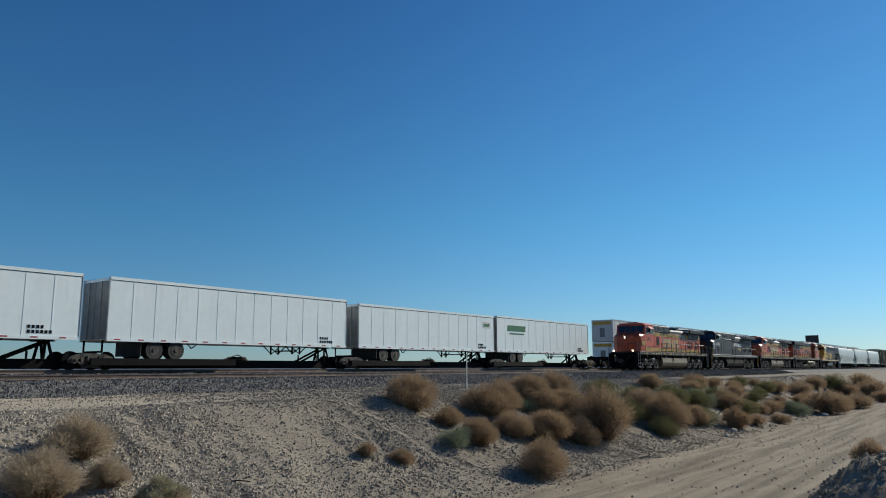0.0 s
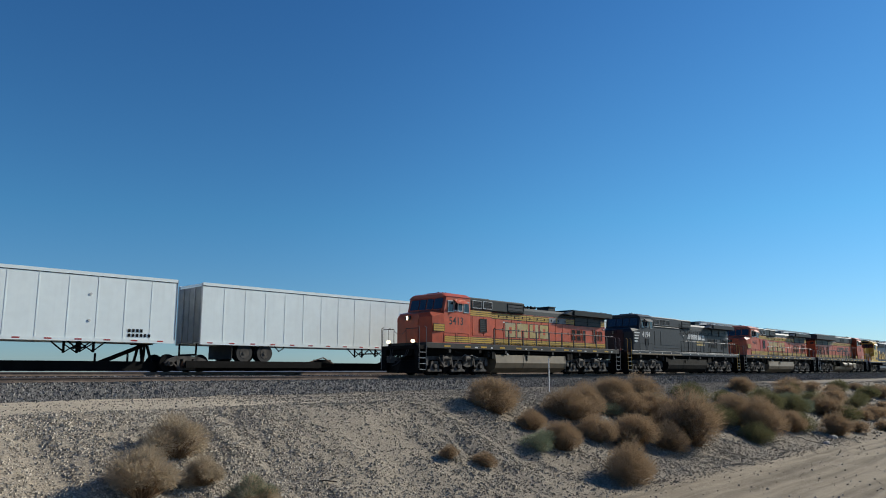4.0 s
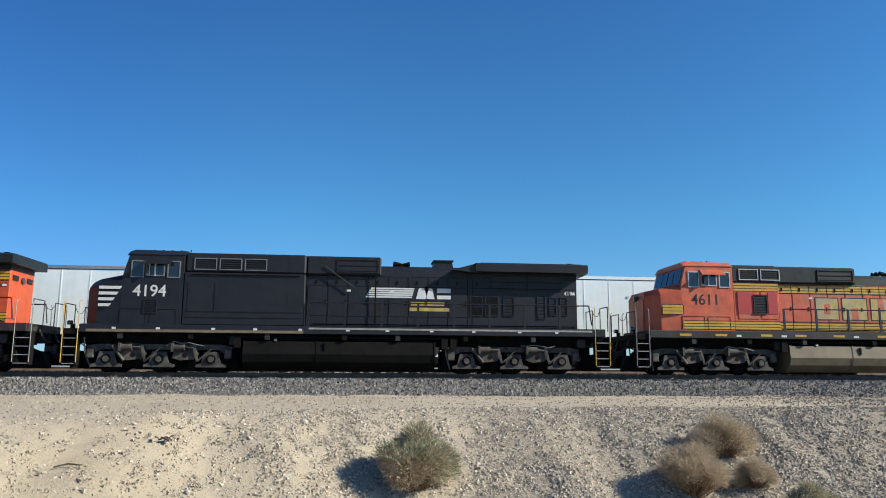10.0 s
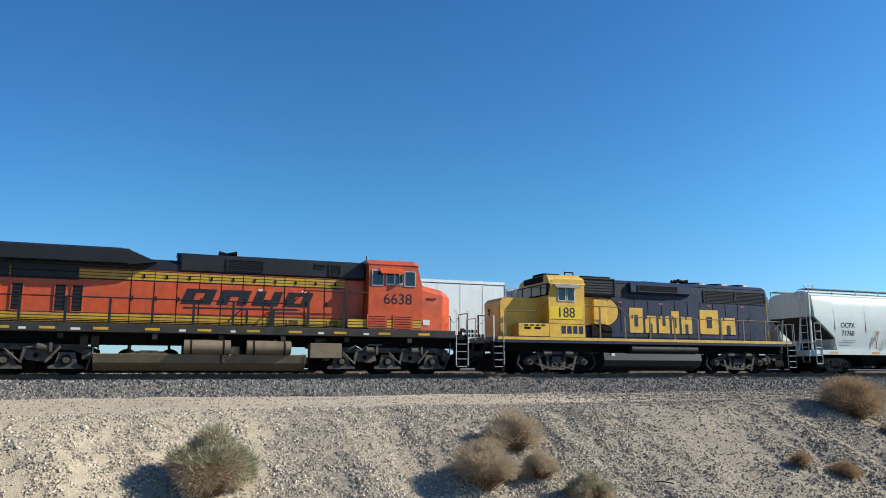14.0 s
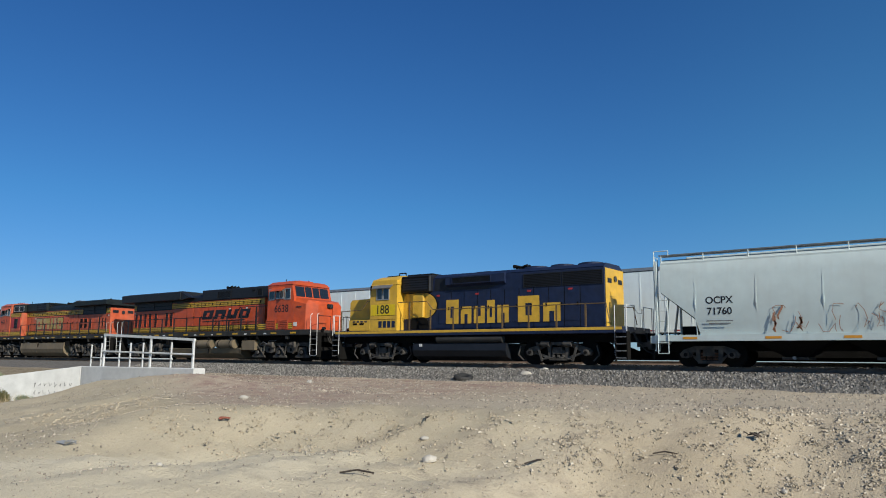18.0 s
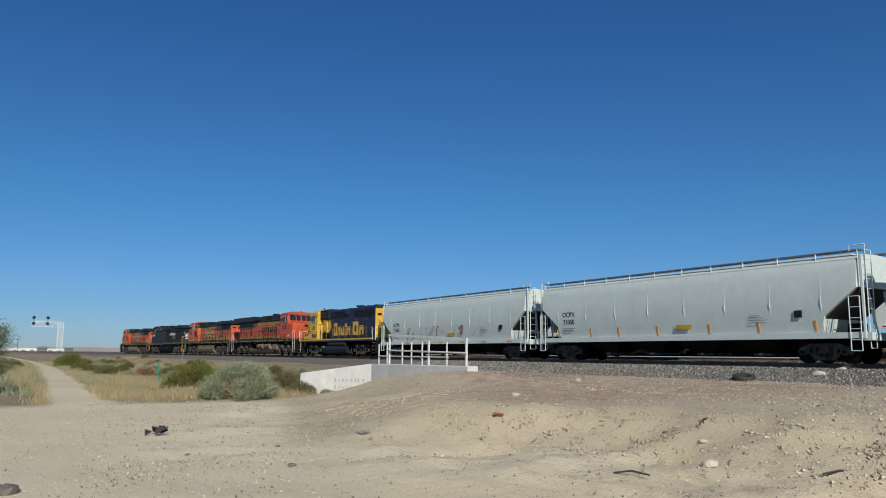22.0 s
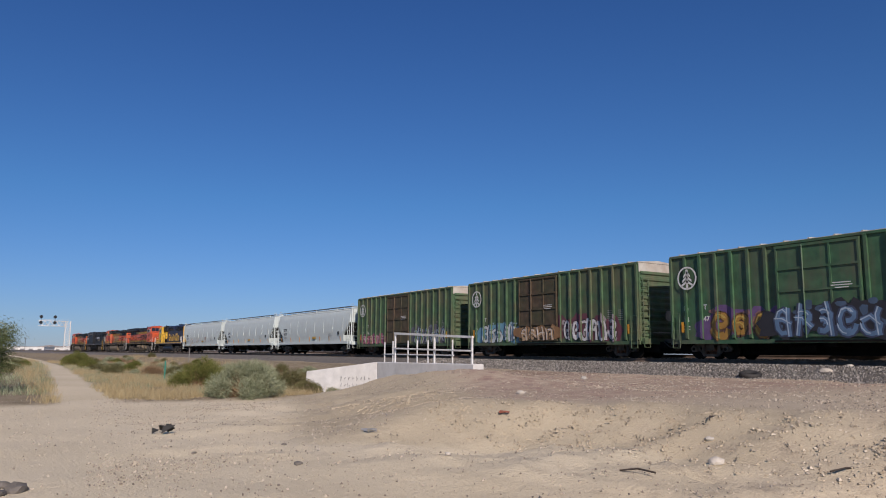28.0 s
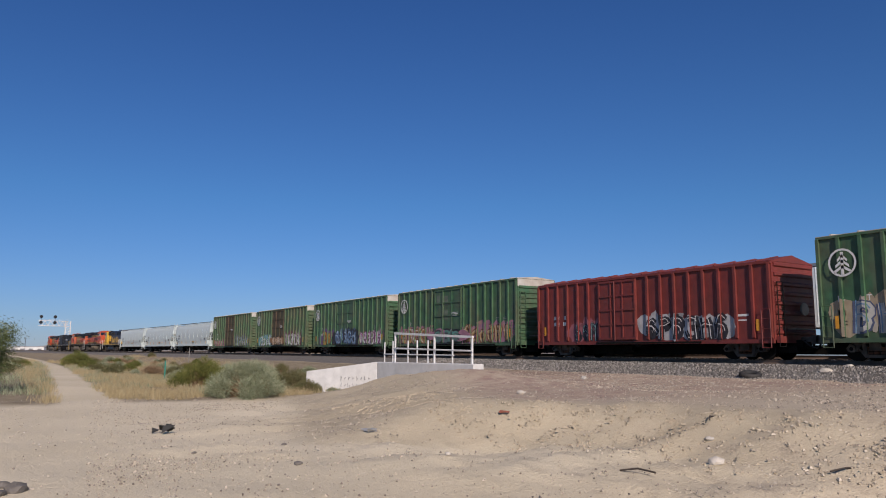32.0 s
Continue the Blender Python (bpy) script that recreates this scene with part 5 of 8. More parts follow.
def graffiti(car, seed, x0, x1, z0, z1, colors, y, ribs, rib_y, letters=5):
    """Sprayed shapes that nobody can read: two clouds, dark outlines, filled bends and bars and light strokes, running over wall and ribs."""
    rng = random.Random(seed)
    cloud, edge, fill, light = colors
    haze = tuple(0.55 * a + 0.45 * b for a, b in zip(cloud, fill))
    layers = [(cloud, []), (haze, []), (edge, []), (fill, []), (light, [])]
    w, h = (x1 - x0) / letters, z1 - z0
    for k in range(letters + 2):
        layers[0][1].append(blob(rng, x0 + (k - 0.2) * w * 0.85, (z0 + z1) / 2 + rng.uniform(-0.14, 0.16) * h, w * 1.6, h * rng.uniform(0.85, 1.15), 13))
    for k in range(letters * 3):
        layers[1][1].append(blob(rng, rng.uniform(x0, x1), z0 + rng.uniform(0.1, 1.0) * h, rng.uniform(0.2, 0.7) * w, rng.uniform(0.1, 0.4) * h, 9))
    for k in range(letters):
        cx, cz, top = x0 + (k + 0.5) * w, z0 + h * 0.47, z1 - rng.uniform(0, 0.25) * h
        ln, rx, rz = rng.uniform(-0.2, 0.25) * w, w * rng.uniform(0.26, 0.36), h * rng.uniform(0.26, 0.38)
        menu = [arc(cx, cz, rx, rz, 40, 300), arc(cx, cz + rz * 0.45, rx, rz * 0.55, 130, -100), arc(cx - 0.1 * w, cz - rz * 0.4, rx, rz * 0.6, 110, -120), [(cx - w * 0.3, z0 + 0.06 * h), (cx - w * 0.27 + ln * 0.4, cz), (cx - w * 0.28 + ln, top)],
                [(cx + w * 0.32, z0 + 0.04 * h), (cx + w * 0.24, cz + 0.1 * h), (cx + w * 0.3 + ln, top)], [(cx - w * 0.4, cz + rng.uniform(-0.1, 0.2) * h), (cx, cz + 0.08 * h), (cx + w * 0.42, cz + rng.uniform(-0.2, 0.2) * h)], arc(cx, z0 + 0.42 * h, rx * 1.2, rz * 1.1, 190, 350)]
        for i in rng.sample(range(len(menu)), 3):
            layers[2][1].extend(strip(menu[i], w * 0.36))
            layers[3][1].extend(strip(menu[i], w * rng.uniform(0.18, 0.25)))
            layers[4][1].extend(strip([(a - w * 0.05, b + 0.03) for a, b in menu[i][:4]], w * 0.05))
    for i, (color, polys) in enumerate(layers):
        bm = bmesh.new()
        for j, p in enumerate(polys):
            p = [(min(max(a, -7.75), 7.75), min(max(b, z0 - 0.12), z1 + 0.3)) for a, b in p]
            d = 0.004 * i + 0.0005 * (j % 6)
            prism_y(bm, p, -y - d, -y - d - 0.003)
            for a, b in ribs:
                q = clip_x(p, a, b)
                if q:
                    prism_y(bm, q, -rib_y - d, -rib_y - d - 0.003)
        tagged(part("graffiti", bm, spray(color), car, "sprayed graffiti"), kind="stuff")


def ladder(car, x, y, z0, z1, material, w=0.42, along_y=False, n=None):
    bm = bmesh.new()
    d = (0, w / 2, 0) if along_y else (w / 2, 0, 0)
    for k in (-1, 1):
        rod(bm, (x + k * d[0], y + k * d[1], z0), (x + k * d[0], y + k * d[1], z1), 0.022)
    lad = part("ladder", bm, material, car)
    n = n or int((z1 - z0) / 0.38)
    for k in range(n + 1):
        z = z0 + (z1 - z0) * k / n
        part("rung", R((x - d[0], y - d[1], z), (x + d[0], y + d[1], z), 0.016), material, lad)


def boxcar(label, paint, top, doormat, seed, tags, gable=False, door=(-2.1, 1.5), logo=True, roof_edge=True, number=None):
    """A fifty-foot boxcar with outside posts, a braced plug door and ribbed ends."""
    car = thing("boxcar", label, "freight car", "boxcars of the passing train")
    hw, x0, x1, z0 = 1.52, -7.8, 7.8, 0.86
    eave = top - (0.12 if gable else 0.05)
    part("body", B(x0, x1, -hw, hw, z0, eave), paint, car)
    bm = bmesh.new()
    prism_x(bm, [(-hw - 0.03, eave), (-hw - 0.03, eave + 0.03), (0, top + (0.22 if gable else 0.1)), (hw + 0.03, eave + 0.03), (hw + 0.03, eave)], x0 - 0.02, x1 + 0.02)
    roof = part("roof", bm, paint if gable else M["roofing"], car)
    for k in range(14):
        x = x0 + 0.6 + k * 1.1
        bm = bmesh.new()
        loft(bm, [[(x + d, -hw - 0.02, eave + 0.035), (x + d, 0, top + (0.225 if gable else 0.105)), (x + d, hw + 0.02, eave + 0.035), (x + d, hw + 0.02, eave + 0.08), (x + d, 0, top + (0.27 if gable else 0.15)), (x + d, -hw - 0.02, eave + 0.08)] for d in (-0.04, 0.04)])
        part("roof_rib", bm, paint if gable else M["roofing"], roof)
    ribs = []
    xs = [x0 + 0.05] + [x0 + 0.9 + k * 0.86 for k in range(17)] + [x1 - 0.11]
    for x in xs:
        if door[0] - 0.15 < x < door[1] + 0.15:
            continue
        for s in (-1, 1):
            bm = bmesh.new()
            prism_x(bm, [(s * hw, z0 + 0.02), (s * (hw + 0.11), z0 + 0.1), (s * (hw + 0.11), eave - 0.1), (s * hw, eave - 0.02)], x - 0.06, x + 0.06)
            part("side_post", bm, paint, car)
        ribs.append((x - 0.06, x + 0.06))
    for s in (-1, 1):
        part("side_sill", B(x0, x1, *sorted((s * (hw - 0.05), s * (hw + 0.075))), z0 - 0.16, z0 + 0.02), paint, car)
        part("top_chord", B(x0, x1, *sorted((s * hw, s * (hw + 0.075))), eave - 0.1, eave), paint, car)
        d = part("sliding_door", B(door[0], door[1], *sorted((s * hw, s * (hw + 0.1))), z0 + 0.06, eave - 0.14), doormat, car)
        n = 4
        for k in range(n + 1):
            z = z0 + 0.1 + (eave - z0 - 0.36) * k / n
            part("door_beam", B(door[0], door[1], *sorted((s * (hw + 0.1), s * (hw + 0.15))), z, z + 0.09), doormat, d)
        for k in range(4):
            x = door[0] + 0.02 + (door[1] - door[0] - 0.12) * k / 3
            part("door_upright", B(x, x + 0.08, *sorted((s * (hw + 0.1), s * (hw + 0.145))), z0 + 0.2, eave - 0.2), doormat, d)
        part("lock_rod", R((door[0] + 1.25, s * (hw + 0.17), z0 + 0.05), (door[0] + 1.25, s * (hw + 0.17), eave - 0.2), 0.03), doormat, d)
        part("door_rail", B(door[0] - 0.2, min(door[1] + 4.0, x1 - 0.3), *sorted((s * (hw + 0.08), s * (hw + 0.14))), z0 - 0.12, z0 - 0.04), M["under"], car)
    for e in (-1, 1):
        xe = x0 if e < 0 else x1
        for k in range(11 if not gable else 8):
            z = z0 + 0.2 + k * (eave - z0 - (0.85 if roof_edge else 0.45)) / (10 if not gable else 7)
            bm = bmesh.new()
            prism_y(bm, [(xe, z), (xe + e * 0.07, z + 0.06), (xe + e * 0.07, z + 0.16), (xe, z + 0.22)], -hw + 0.12, hw - 0.12)
            part("end_rib", bm, paint, car)
        if roof_edge:
            part("end_plate", B(*sorted((xe + e * 0.002, xe + e * 0.02)), -hw, hw, eave - 0.5, eave - 0.02), M["roofing"], car, "bare pale metal end plate")
        ladder(car, xe + e * 0.14, -hw + 0.35, z0 - 0.3, eave - 0.9 if e > 0 else z0 + 1.2, M["under"] if gable else paint, along_y=True)
        ladder(car, xe - e * 0.3, -hw - 0.12, z0 - 0.35, z0 + 1.3, paint)
        part("brake_platform", B(*sorted((xe + e * 0.1, xe + e * 0.5)), -0.7, 0.7, 1.3, 1.34), M["grey"], car)
        coupler(car, e * 8.85, e)
        part("end_sill", B(*sorted((xe, xe + e * 0.2)), -1.4, 1.4, 0.72, 1.0), paint, car)
    part("brake_wheel", R((x1 + 0.2, 0.4, 2.2), (x1 + 0.26, 0.4, 2.2), 0.28, 14), M["grey"], car)
    part("center_sill", B(-8.3, 8.3, -0.3, 0.3, 0.5, 0.86), M["under"], car)
    part("brake_rigging", B(-4.9, 4.9, -0.2, 0.2, 0.2, 0.5), M["under"], car)
    for e in (-1, 1):
        part("truck_rigging", B(*sorted((e * 7.2, e * 8.2)), -0.6, 0.6, 0.3, 0.6), M["under"], car)
    part("cross_bearer", B(-0.2, 0.2, -1.4, 1.4, 0.55, 0.86), M["under"], car)
    part("brake_reservoir", R((-2.2, -0.6, 0.5), (-1.0, -0.6, 0.5), 0.2, 12), M["under"], car)
    for cx in (-6.0, 6.0):
        four_wheel_truck(car, cx, 1.75, 0.46)
    if logo:
        ring, tree = bmesh.new(), bmesh.new()
        cx, cz, r = -6.75, eave - 1.12, 0.56
        y0 = hw + 0.114
        turns = [k * 2 * math.pi / 28 for k in range(28)]
        band = [[(cx + f * r * math.cos(a), y, cz + f * r * math.sin(a)) for f, y in ((1, -y0), (1, -y0 - 0.004), (0.86, -y0 - 0.004), (0.86, -y0))] for a in turns]
        loft(ring, band + band[:1], cap=False)
        part("emblem_ring", ring, M["white"], car, "round white emblem")
        shapes = [rect(cx - 0.06, cx + 0.06, cz - 0.5, cz + 0.42)]
        for k in range(3):
            z = cz - 0.22 + k * 0.22
            w = 0.34 - k * 0.07
            shapes += [[(cx, z), (cx - w, z - 0.2), (cx - w, z - 0.09), (cx, z + 0.12)], [(cx, z), (cx + w, z - 0.2), (cx + w, z - 0.09), (cx, z + 0.12)]]
        part("emblem", flat(shapes, -y0, 0.004), M["white"], car)
        for body, x, z in (("IB", -6.95, 2.4), ("T", -5.85, 2.4), *(((number[0], -6.95, 1.85), (number[1], -5.8, 1.85)) if number else ())):
            lettering("reporting_mark", body, 0.24, M["white"], car, x, -hw - 0.008, z, -1, bold=0.006)
        if not number:
            for x in (-7.1, -6.92, -6.05, -5.87):
                part("reporting_bar", flat([rect(x, x + 0.11, 1.75, 1.97)], -hw - 0.003, 0.004), M["white"], car)
        for z in (1.5, 1.38):
            part("data_line", flat([rect(-7.15, -6.75, z, z + 0.04)], -hw - 0.003, 0.004), M["white"], car)
        tagged(part("data_bars", flat([rect(0.35, 1.1, 3.05, 3.085), rect(0.3, 1.15, 2.95, 2.985), rect(0.45, 1.0, 2.85, 2.885)], -hw - 0.155, 0.004), M["white"], car), kind="stuff")
        tagged(part("data_bars", flat([rect(5.5 + a * 0.8, 5.85 + a * 0.8, 2.5 - b * 0.1, 2.53 - b * 0.1) for a in range(2) for b in range(6)], -hw - 0.004, 0.004), M["grey_white"], car), kind="stuff")
    else:
        part("reporting_bars", flat([rect(-6.4, -5.95, 2.15, 2.35), rect(-5.5, -5.3, 2.15, 2.35), rect(-6.4, -5.95, 1.8, 2.0), rect(-5.6, -5.3, 1.8, 2.0), rect(6.0, 6.6, 1.9, 2.0), rect(6.0, 6.5, 1.7, 1.76)], -hw - 0.004, 0.004), M["white"], car)
    if seed == 41:
        for a, z, k in ((door[0] + 0.98, 3.62, 0.78), (door[0] + 0.98, 2.6, 0.78), (door[0] + 0.3, 3.7, 0.3)):
            part("faded_patch", flat([rect(a, a + 0.92 * k + 0.15, z, z + 0.7)], -hw - 0.102, 0.004), M["patch"], car, "faded repainted patch")
    for x in (-7.2, 7.0):
        part("reflector", B(x, x + 0.16, -hw - 0.082, -hw - 0.076, 1.25, 1.75), M["amber"], car)
    for i, (a, b, c, d, cols, letters) in enumerate(tags):
        graffiti(car, seed + i, a, b, c, d, cols, hw + 0.004 if not (a < door[1] and b > door[0]) else hw + 0.15, ribs, hw + 0.111, letters)
    return car


def hopper(label, seed, mark="", number="", scrawl=False):
    """A long covered hopper: bulging sides cut away at the ends, sloped end sheets, roof hatches and running boards."""
    car = thing("covered_hopper", label, "freight car", "hoppers of the passing train")
    rng = random.Random(seed)
    P = M["hopper"]

    def ring(x):
        zb = 1.2 + 0.6 * smooth(7.75, 7.95, abs(x)) + 1.15 * max(0.0, (abs(x) - 7.85) / 1.45)
        out = []
        for k in range(7):
            z = zb + (4.0 - zb) * k / 6
            w = 1.42 + 0.13 * math.sin(math.pi * min(1, max(0, (z - 1.2) / 2.8)))
            out.append((w, z))
        out += [(1.32, 4.15), (1.05, 4.27), (0, 4.33)]
        full = [(x, -y, z) for y, z in out] + [(x, y, z) for y, z in out[-2::-1]]
        return full

    bm = loft(bmesh.new(), [ring(x) for x in (-9.3, -9.0, -8.6, -8.2, -7.95, -7.85, -7.75, -4, 0, 4, 7.75, 7.85, 7.95, 8.2, 8.6, 9.0, 9.3)])
    part("body", bm, P, car, "", 35)
    for s in (-1, 1):
        part("side_sill", B(-9.55, 9.55, *sorted((s * 1.36, s * 1.56)), 0.98, 1.22), P, car)
        part("top_chord", B(-9.3, 9.3, *sorted((s * 1.30, s * 1.40)), 3.98, 4.1), P, car)
        for k in range(8):
            x = -7.9 + k * 2.25
            bm = bmesh.new()
            prism_x(bm, [(s * 1.41, 1.22), (s * 1.575, 2.4), (s * 1.53, 3.2), (s * 1.42, 3.98), (s * 1.36, 3.98), (s * 1.4, 1.22)], x - 0.02, x + 0.02)
            part("side_seam", bm, P, car)
        part("running_board", B(-9.4, 9.4, *sorted((s * 0.75, s * 1.3)), 4.42, 4.46), M["grey"], car)
        for k in range(12):
            x = -9.3 + k * 1.69
            part("board_bracket", R((x, s * 1.28, 4.15), (x, s * 1.28, 4.45), 0.025), P, car)
    part("hatch_trough", B(-8.6, 8.6, -0.32, 0.32, 4.3, 4.44, bevel=0.03), P, car)
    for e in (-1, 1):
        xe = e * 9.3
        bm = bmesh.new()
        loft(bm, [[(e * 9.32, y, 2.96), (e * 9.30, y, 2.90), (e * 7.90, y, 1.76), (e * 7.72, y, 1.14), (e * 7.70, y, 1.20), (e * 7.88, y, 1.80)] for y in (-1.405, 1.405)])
        # near-black colour stands in for the shade below the sloping car end
        part("slope_sheet", bm, M["sill"], car, "sloping end sheet coloured dark for the shade there")
        part("end_sill", B(*sorted((e * 9.35, e * 9.75)), -1.5, 1.5, 0.9, 1.2), P, car)
        part("end_platform", B(*sorted((e * 7.6, e * 9.6)), -1.35, 1.35, 1.08, 1.12), M["grey"], car)
        for y in (-1.42, 1.42):
            part("corner_post", B(*sorted((e * 9.44, e * 9.52)), y - 0.04, y + 0.04, 1.2, 4.2), P, car)
        for y in (-0.6, 0.6):
            part("end_brace", R((e * 9.5, y, 1.2), (e * 9.2, y, 3.3), 0.05), P, car)
        ladder(car, e * 9.2, -1.58, 0.5, 2.6, P)
        ladder(car, e * 9.6, -1.1, 0.6, 4.4, P, along_y=True)
        part("grab_rail", path_rod(bmesh.new(), [(e * 9.55, -1.3, 4.0), (e * 9.6, -1.3, 4.62), (e * 9.0, -1.3, 4.62), (e * 9.0, -1.3, 4.4)], 0.02), P, car)
        coupler(car, e * 10.15, e)
        part("brake_gear", B(*sorted((e * 8.3, e * 8.8)), -0.5, 0.1, 1.12, 1.6), M["under"], car)
        four_wheel_truck(car, e * 7.6, 1.75, 0.46)
    part("brake_wheel", R((9.75, 0.5, 2.0), (9.8, 0.5, 2.0), 0.28, 14), M["grey"], car)
    part("center_sill", B(-9.8, 9.8, -0.25, 0.25, 0.62, 1.0), M["under"], car)
    for x in (-4.6, -1.55, 1.55, 4.6):
        bm = bmesh.new()
        loft(bm, [[(x - 1.35, -1.3, 1.0), (x + 1.35, -1.3, 1.0), (x + 1.35, 1.3, 1.0), (x - 1.35, 1.3, 1.0)], [(x - 0.35, -0.6, 0.4), (x + 0.35, -0.6, 0.4), (x + 0.35, 0.6, 0.4), (x - 0.35, 0.6, 0.4)]])
        h = part("discharge_chute", bm, M["under"], car)
        part("gate", B(x - 0.45, x + 0.45, -0.7, 0.7, 0.3, 0.4), M["truck"], h)
        part("gate_shaft", R((x, -0.9, 0.36), (x, -0.65, 0.36), 0.06, 8), M["alu"], h)
    for k in range(7):
        x = -8.2 + k * 2.6 + rng.uniform(-0.3, 0.3)
        part("reflector", prism_x(bmesh.new(), [(-1.426, 1.25), (-1.44, 1.25), (-1.512, 1.72), (-1.49, 1.72)], x, x + 0.09) if not scrawl else B(x, x + 0.55, -1.57, -1.562, 1.05, 1.14), M["amber"], car)
    if mark:
        lettering("reporting_mark", mark, 0.27, M["black"], car, -7.0, -1.550, 2.52, -1, bold=0.006, tilt=2.0)
        lettering("car_number", number, 0.27, M["black"], car, -7.0, -1.533, 2.1, -1, bold=0.006, tilt=4.5)
    data = part("data_bars", flat([rect(-7.5, -6.5, 1.72, 1.76), rect(-7.4, -6.6, 1.62, 1.66)] + [rect(4.6, 5.1 + 0.2 * (b % 3), 2.0 - b * 0.1, 2.02 - b * 0.1) for b in range(4)], -1.545, 0.004), M["grey"], car)
    tagged(data, kind="stuff")
    part("placard", flat([rect(6.7, 7.05, 1.85, 2.15)], -1.565, 0.006), M["black"], car)
    part("notice", flat([rect(0.6, 1.5, 1.52, 1.72)], -1.55, 0.004), M["yellow"], car)
    if scrawl:
        polys = []
        for k in range(26):
            x, z = -5.2 + rng.uniform(0, 9.5), 1.35 + rng.uniform(0, 0.85)
            pts = [(x, z)]
            for _ in range(5):
                pts.append((pts[-1][0] + rng.uniform(-0.12, 0.22), min(2.25, max(1.28, pts[-1][1] + rng.uniform(-0.35, 0.35)))))
            polys += strip(pts, rng.choice((0.02, 0.02, 0.02, 0.07)))
        tagged(part("graffiti", flat(polys, -1.57, 0.004), spray((0.42, 0.20, 0.12)), car, "thin rust-red sprayed scrawl"), kind="stuff")
    return car


HOPPERS = [hopper("pale grey covered hopper with rust-red scrawl along its side", 1, "OCPX", "71760", True), hopper("pale grey covered hopper with amber side markers", 2, "OCPX", "71050"), hopper("pale grey covered hopper with amber side markers", 3, "OCPX", "61295")]
W, K = (0.75, 0.74, 0.72), (0.02, 0.02, 0.025)
BOXCARS = [
    boxcar("weathered green boxcar with a rusty door and pink graffiti", M["boxgreen_old"], 5.0, M["rust_dark"], 11, [(-6.9, -2.6, 0.9, 1.75, ((0.35, 0.10, 0.16), K, (0.62, 0.18, 0.24), W), 6), (2.2, 7.0, 0.9, 2.2, ((0.10, 0.10, 0.12), K, (0.45, 0.45, 0.46), (0.12, 0.3, 0.45)), 6)], number=("19", "16")),
    boxcar("weathered green boxcar with white graffiti", M["boxgreen_old"], 5.0, M["rust_dark"], 21, [(-6.2, -2.3, 0.9, 2.15, ((0.16, 0.36, 0.48), K, (0.62, 0.68, 0.70), W), 5), (-1.9, 1.3, 0.95, 1.8, ((0.30, 0.16, 0.07), K, (0.55, 0.36, 0.2), W), 4), (1.9, 6.2, 0.9, 2.3, ((0.16, 0.05, 0.07), K, W, (0.6, 0.55, 0.62)), 6)]),
    boxcar("green boxcar with purple, gold and blue graffiti", M["boxgreen"], 5.0, M["boxgreen"], 31, [(-5.6, -2.3, 0.9, 2.25, ((0.16, 0.09, 0.22), (0.12, 0.06, 0.03), (0.45, 0.24, 0.05), (0.62, 0.42, 0.1)), 3), (-2.3, 2.2, 0.9, 2.35, (K, (0.04, 0.05, 0.09), (0.12, 0.22, 0.36), (0.45, 0.55, 0.65)), 5), (2.6, 7.0, 0.9, 2.1, ((0.22, 0.10, 0.16), (0.18, 0.02, 0.12), (0.72, 0.70, 0.72), (0.55, 0.1, 0.3)), 6)], number=("18", "47")),
    boxcar("green boxcar covered low down in pink and orange graffiti", M["boxgreen"], 5.0, M["boxgreen"], 41, [(-7.3, -2.3, 0.9, 2.2, ((0.42, 0.20, 0.26), (0.1, 0.04, 0.02), (0.50, 0.29, 0.12), W), 5), (-2.1, 1.5, 0.95, 1.9, ((0.40, 0.19, 0.25), K, (0.10, 0.16, 0.15), (0.12, 0.36, 0.28)), 3), (1.7, 7.2, 0.9, 2.3, ((0.40, 0.19, 0.25), (0.12, 0.04, 0.01), (0.52, 0.32, 0.15), (0.66, 0.52, 0.36)), 6)]),
    boxcar("oxide red boxcar with black and white graffiti", M["boxred"], 4.36, M["boxred"], 51, [(-4.6, -2.8, 0.85, 2.0, ((0.35, 0.12, 0.14), K, K, (0.3, 0.5, 0.52)), 3), (0.7, 5.6, 0.85, 2.2, ((0.5, 0.5, 0.5), K, K, W), 6)], gable=True, door=(-2.6, 0.1), logo=False, roof_edge=False),
    boxcar("green boxcar with pale patchwork graffiti", M["boxgreen"], 5.0, M["boxgreen"], 61, [(-6.6, -2.6, 0.95, 2.5, ((0.45, 0.36, 0.24), (0.1, 0.12, 0.2), (0.6, 0.58, 0.52), (0.2, 0.35, 0.5)), 4), (1.8, 6.5, 0.9, 2.0, ((0.2, 0.3, 0.3), K, W, W), 5)]),
]


# ---- the standing train on the far track ----
def far_pose(x, z=0.0):
    return pose(x, track_y(x, FAR_Y), z, 0, 0, math.degrees(math.atan2(track_y(x + 4) - track_y(x - 4), 8)))


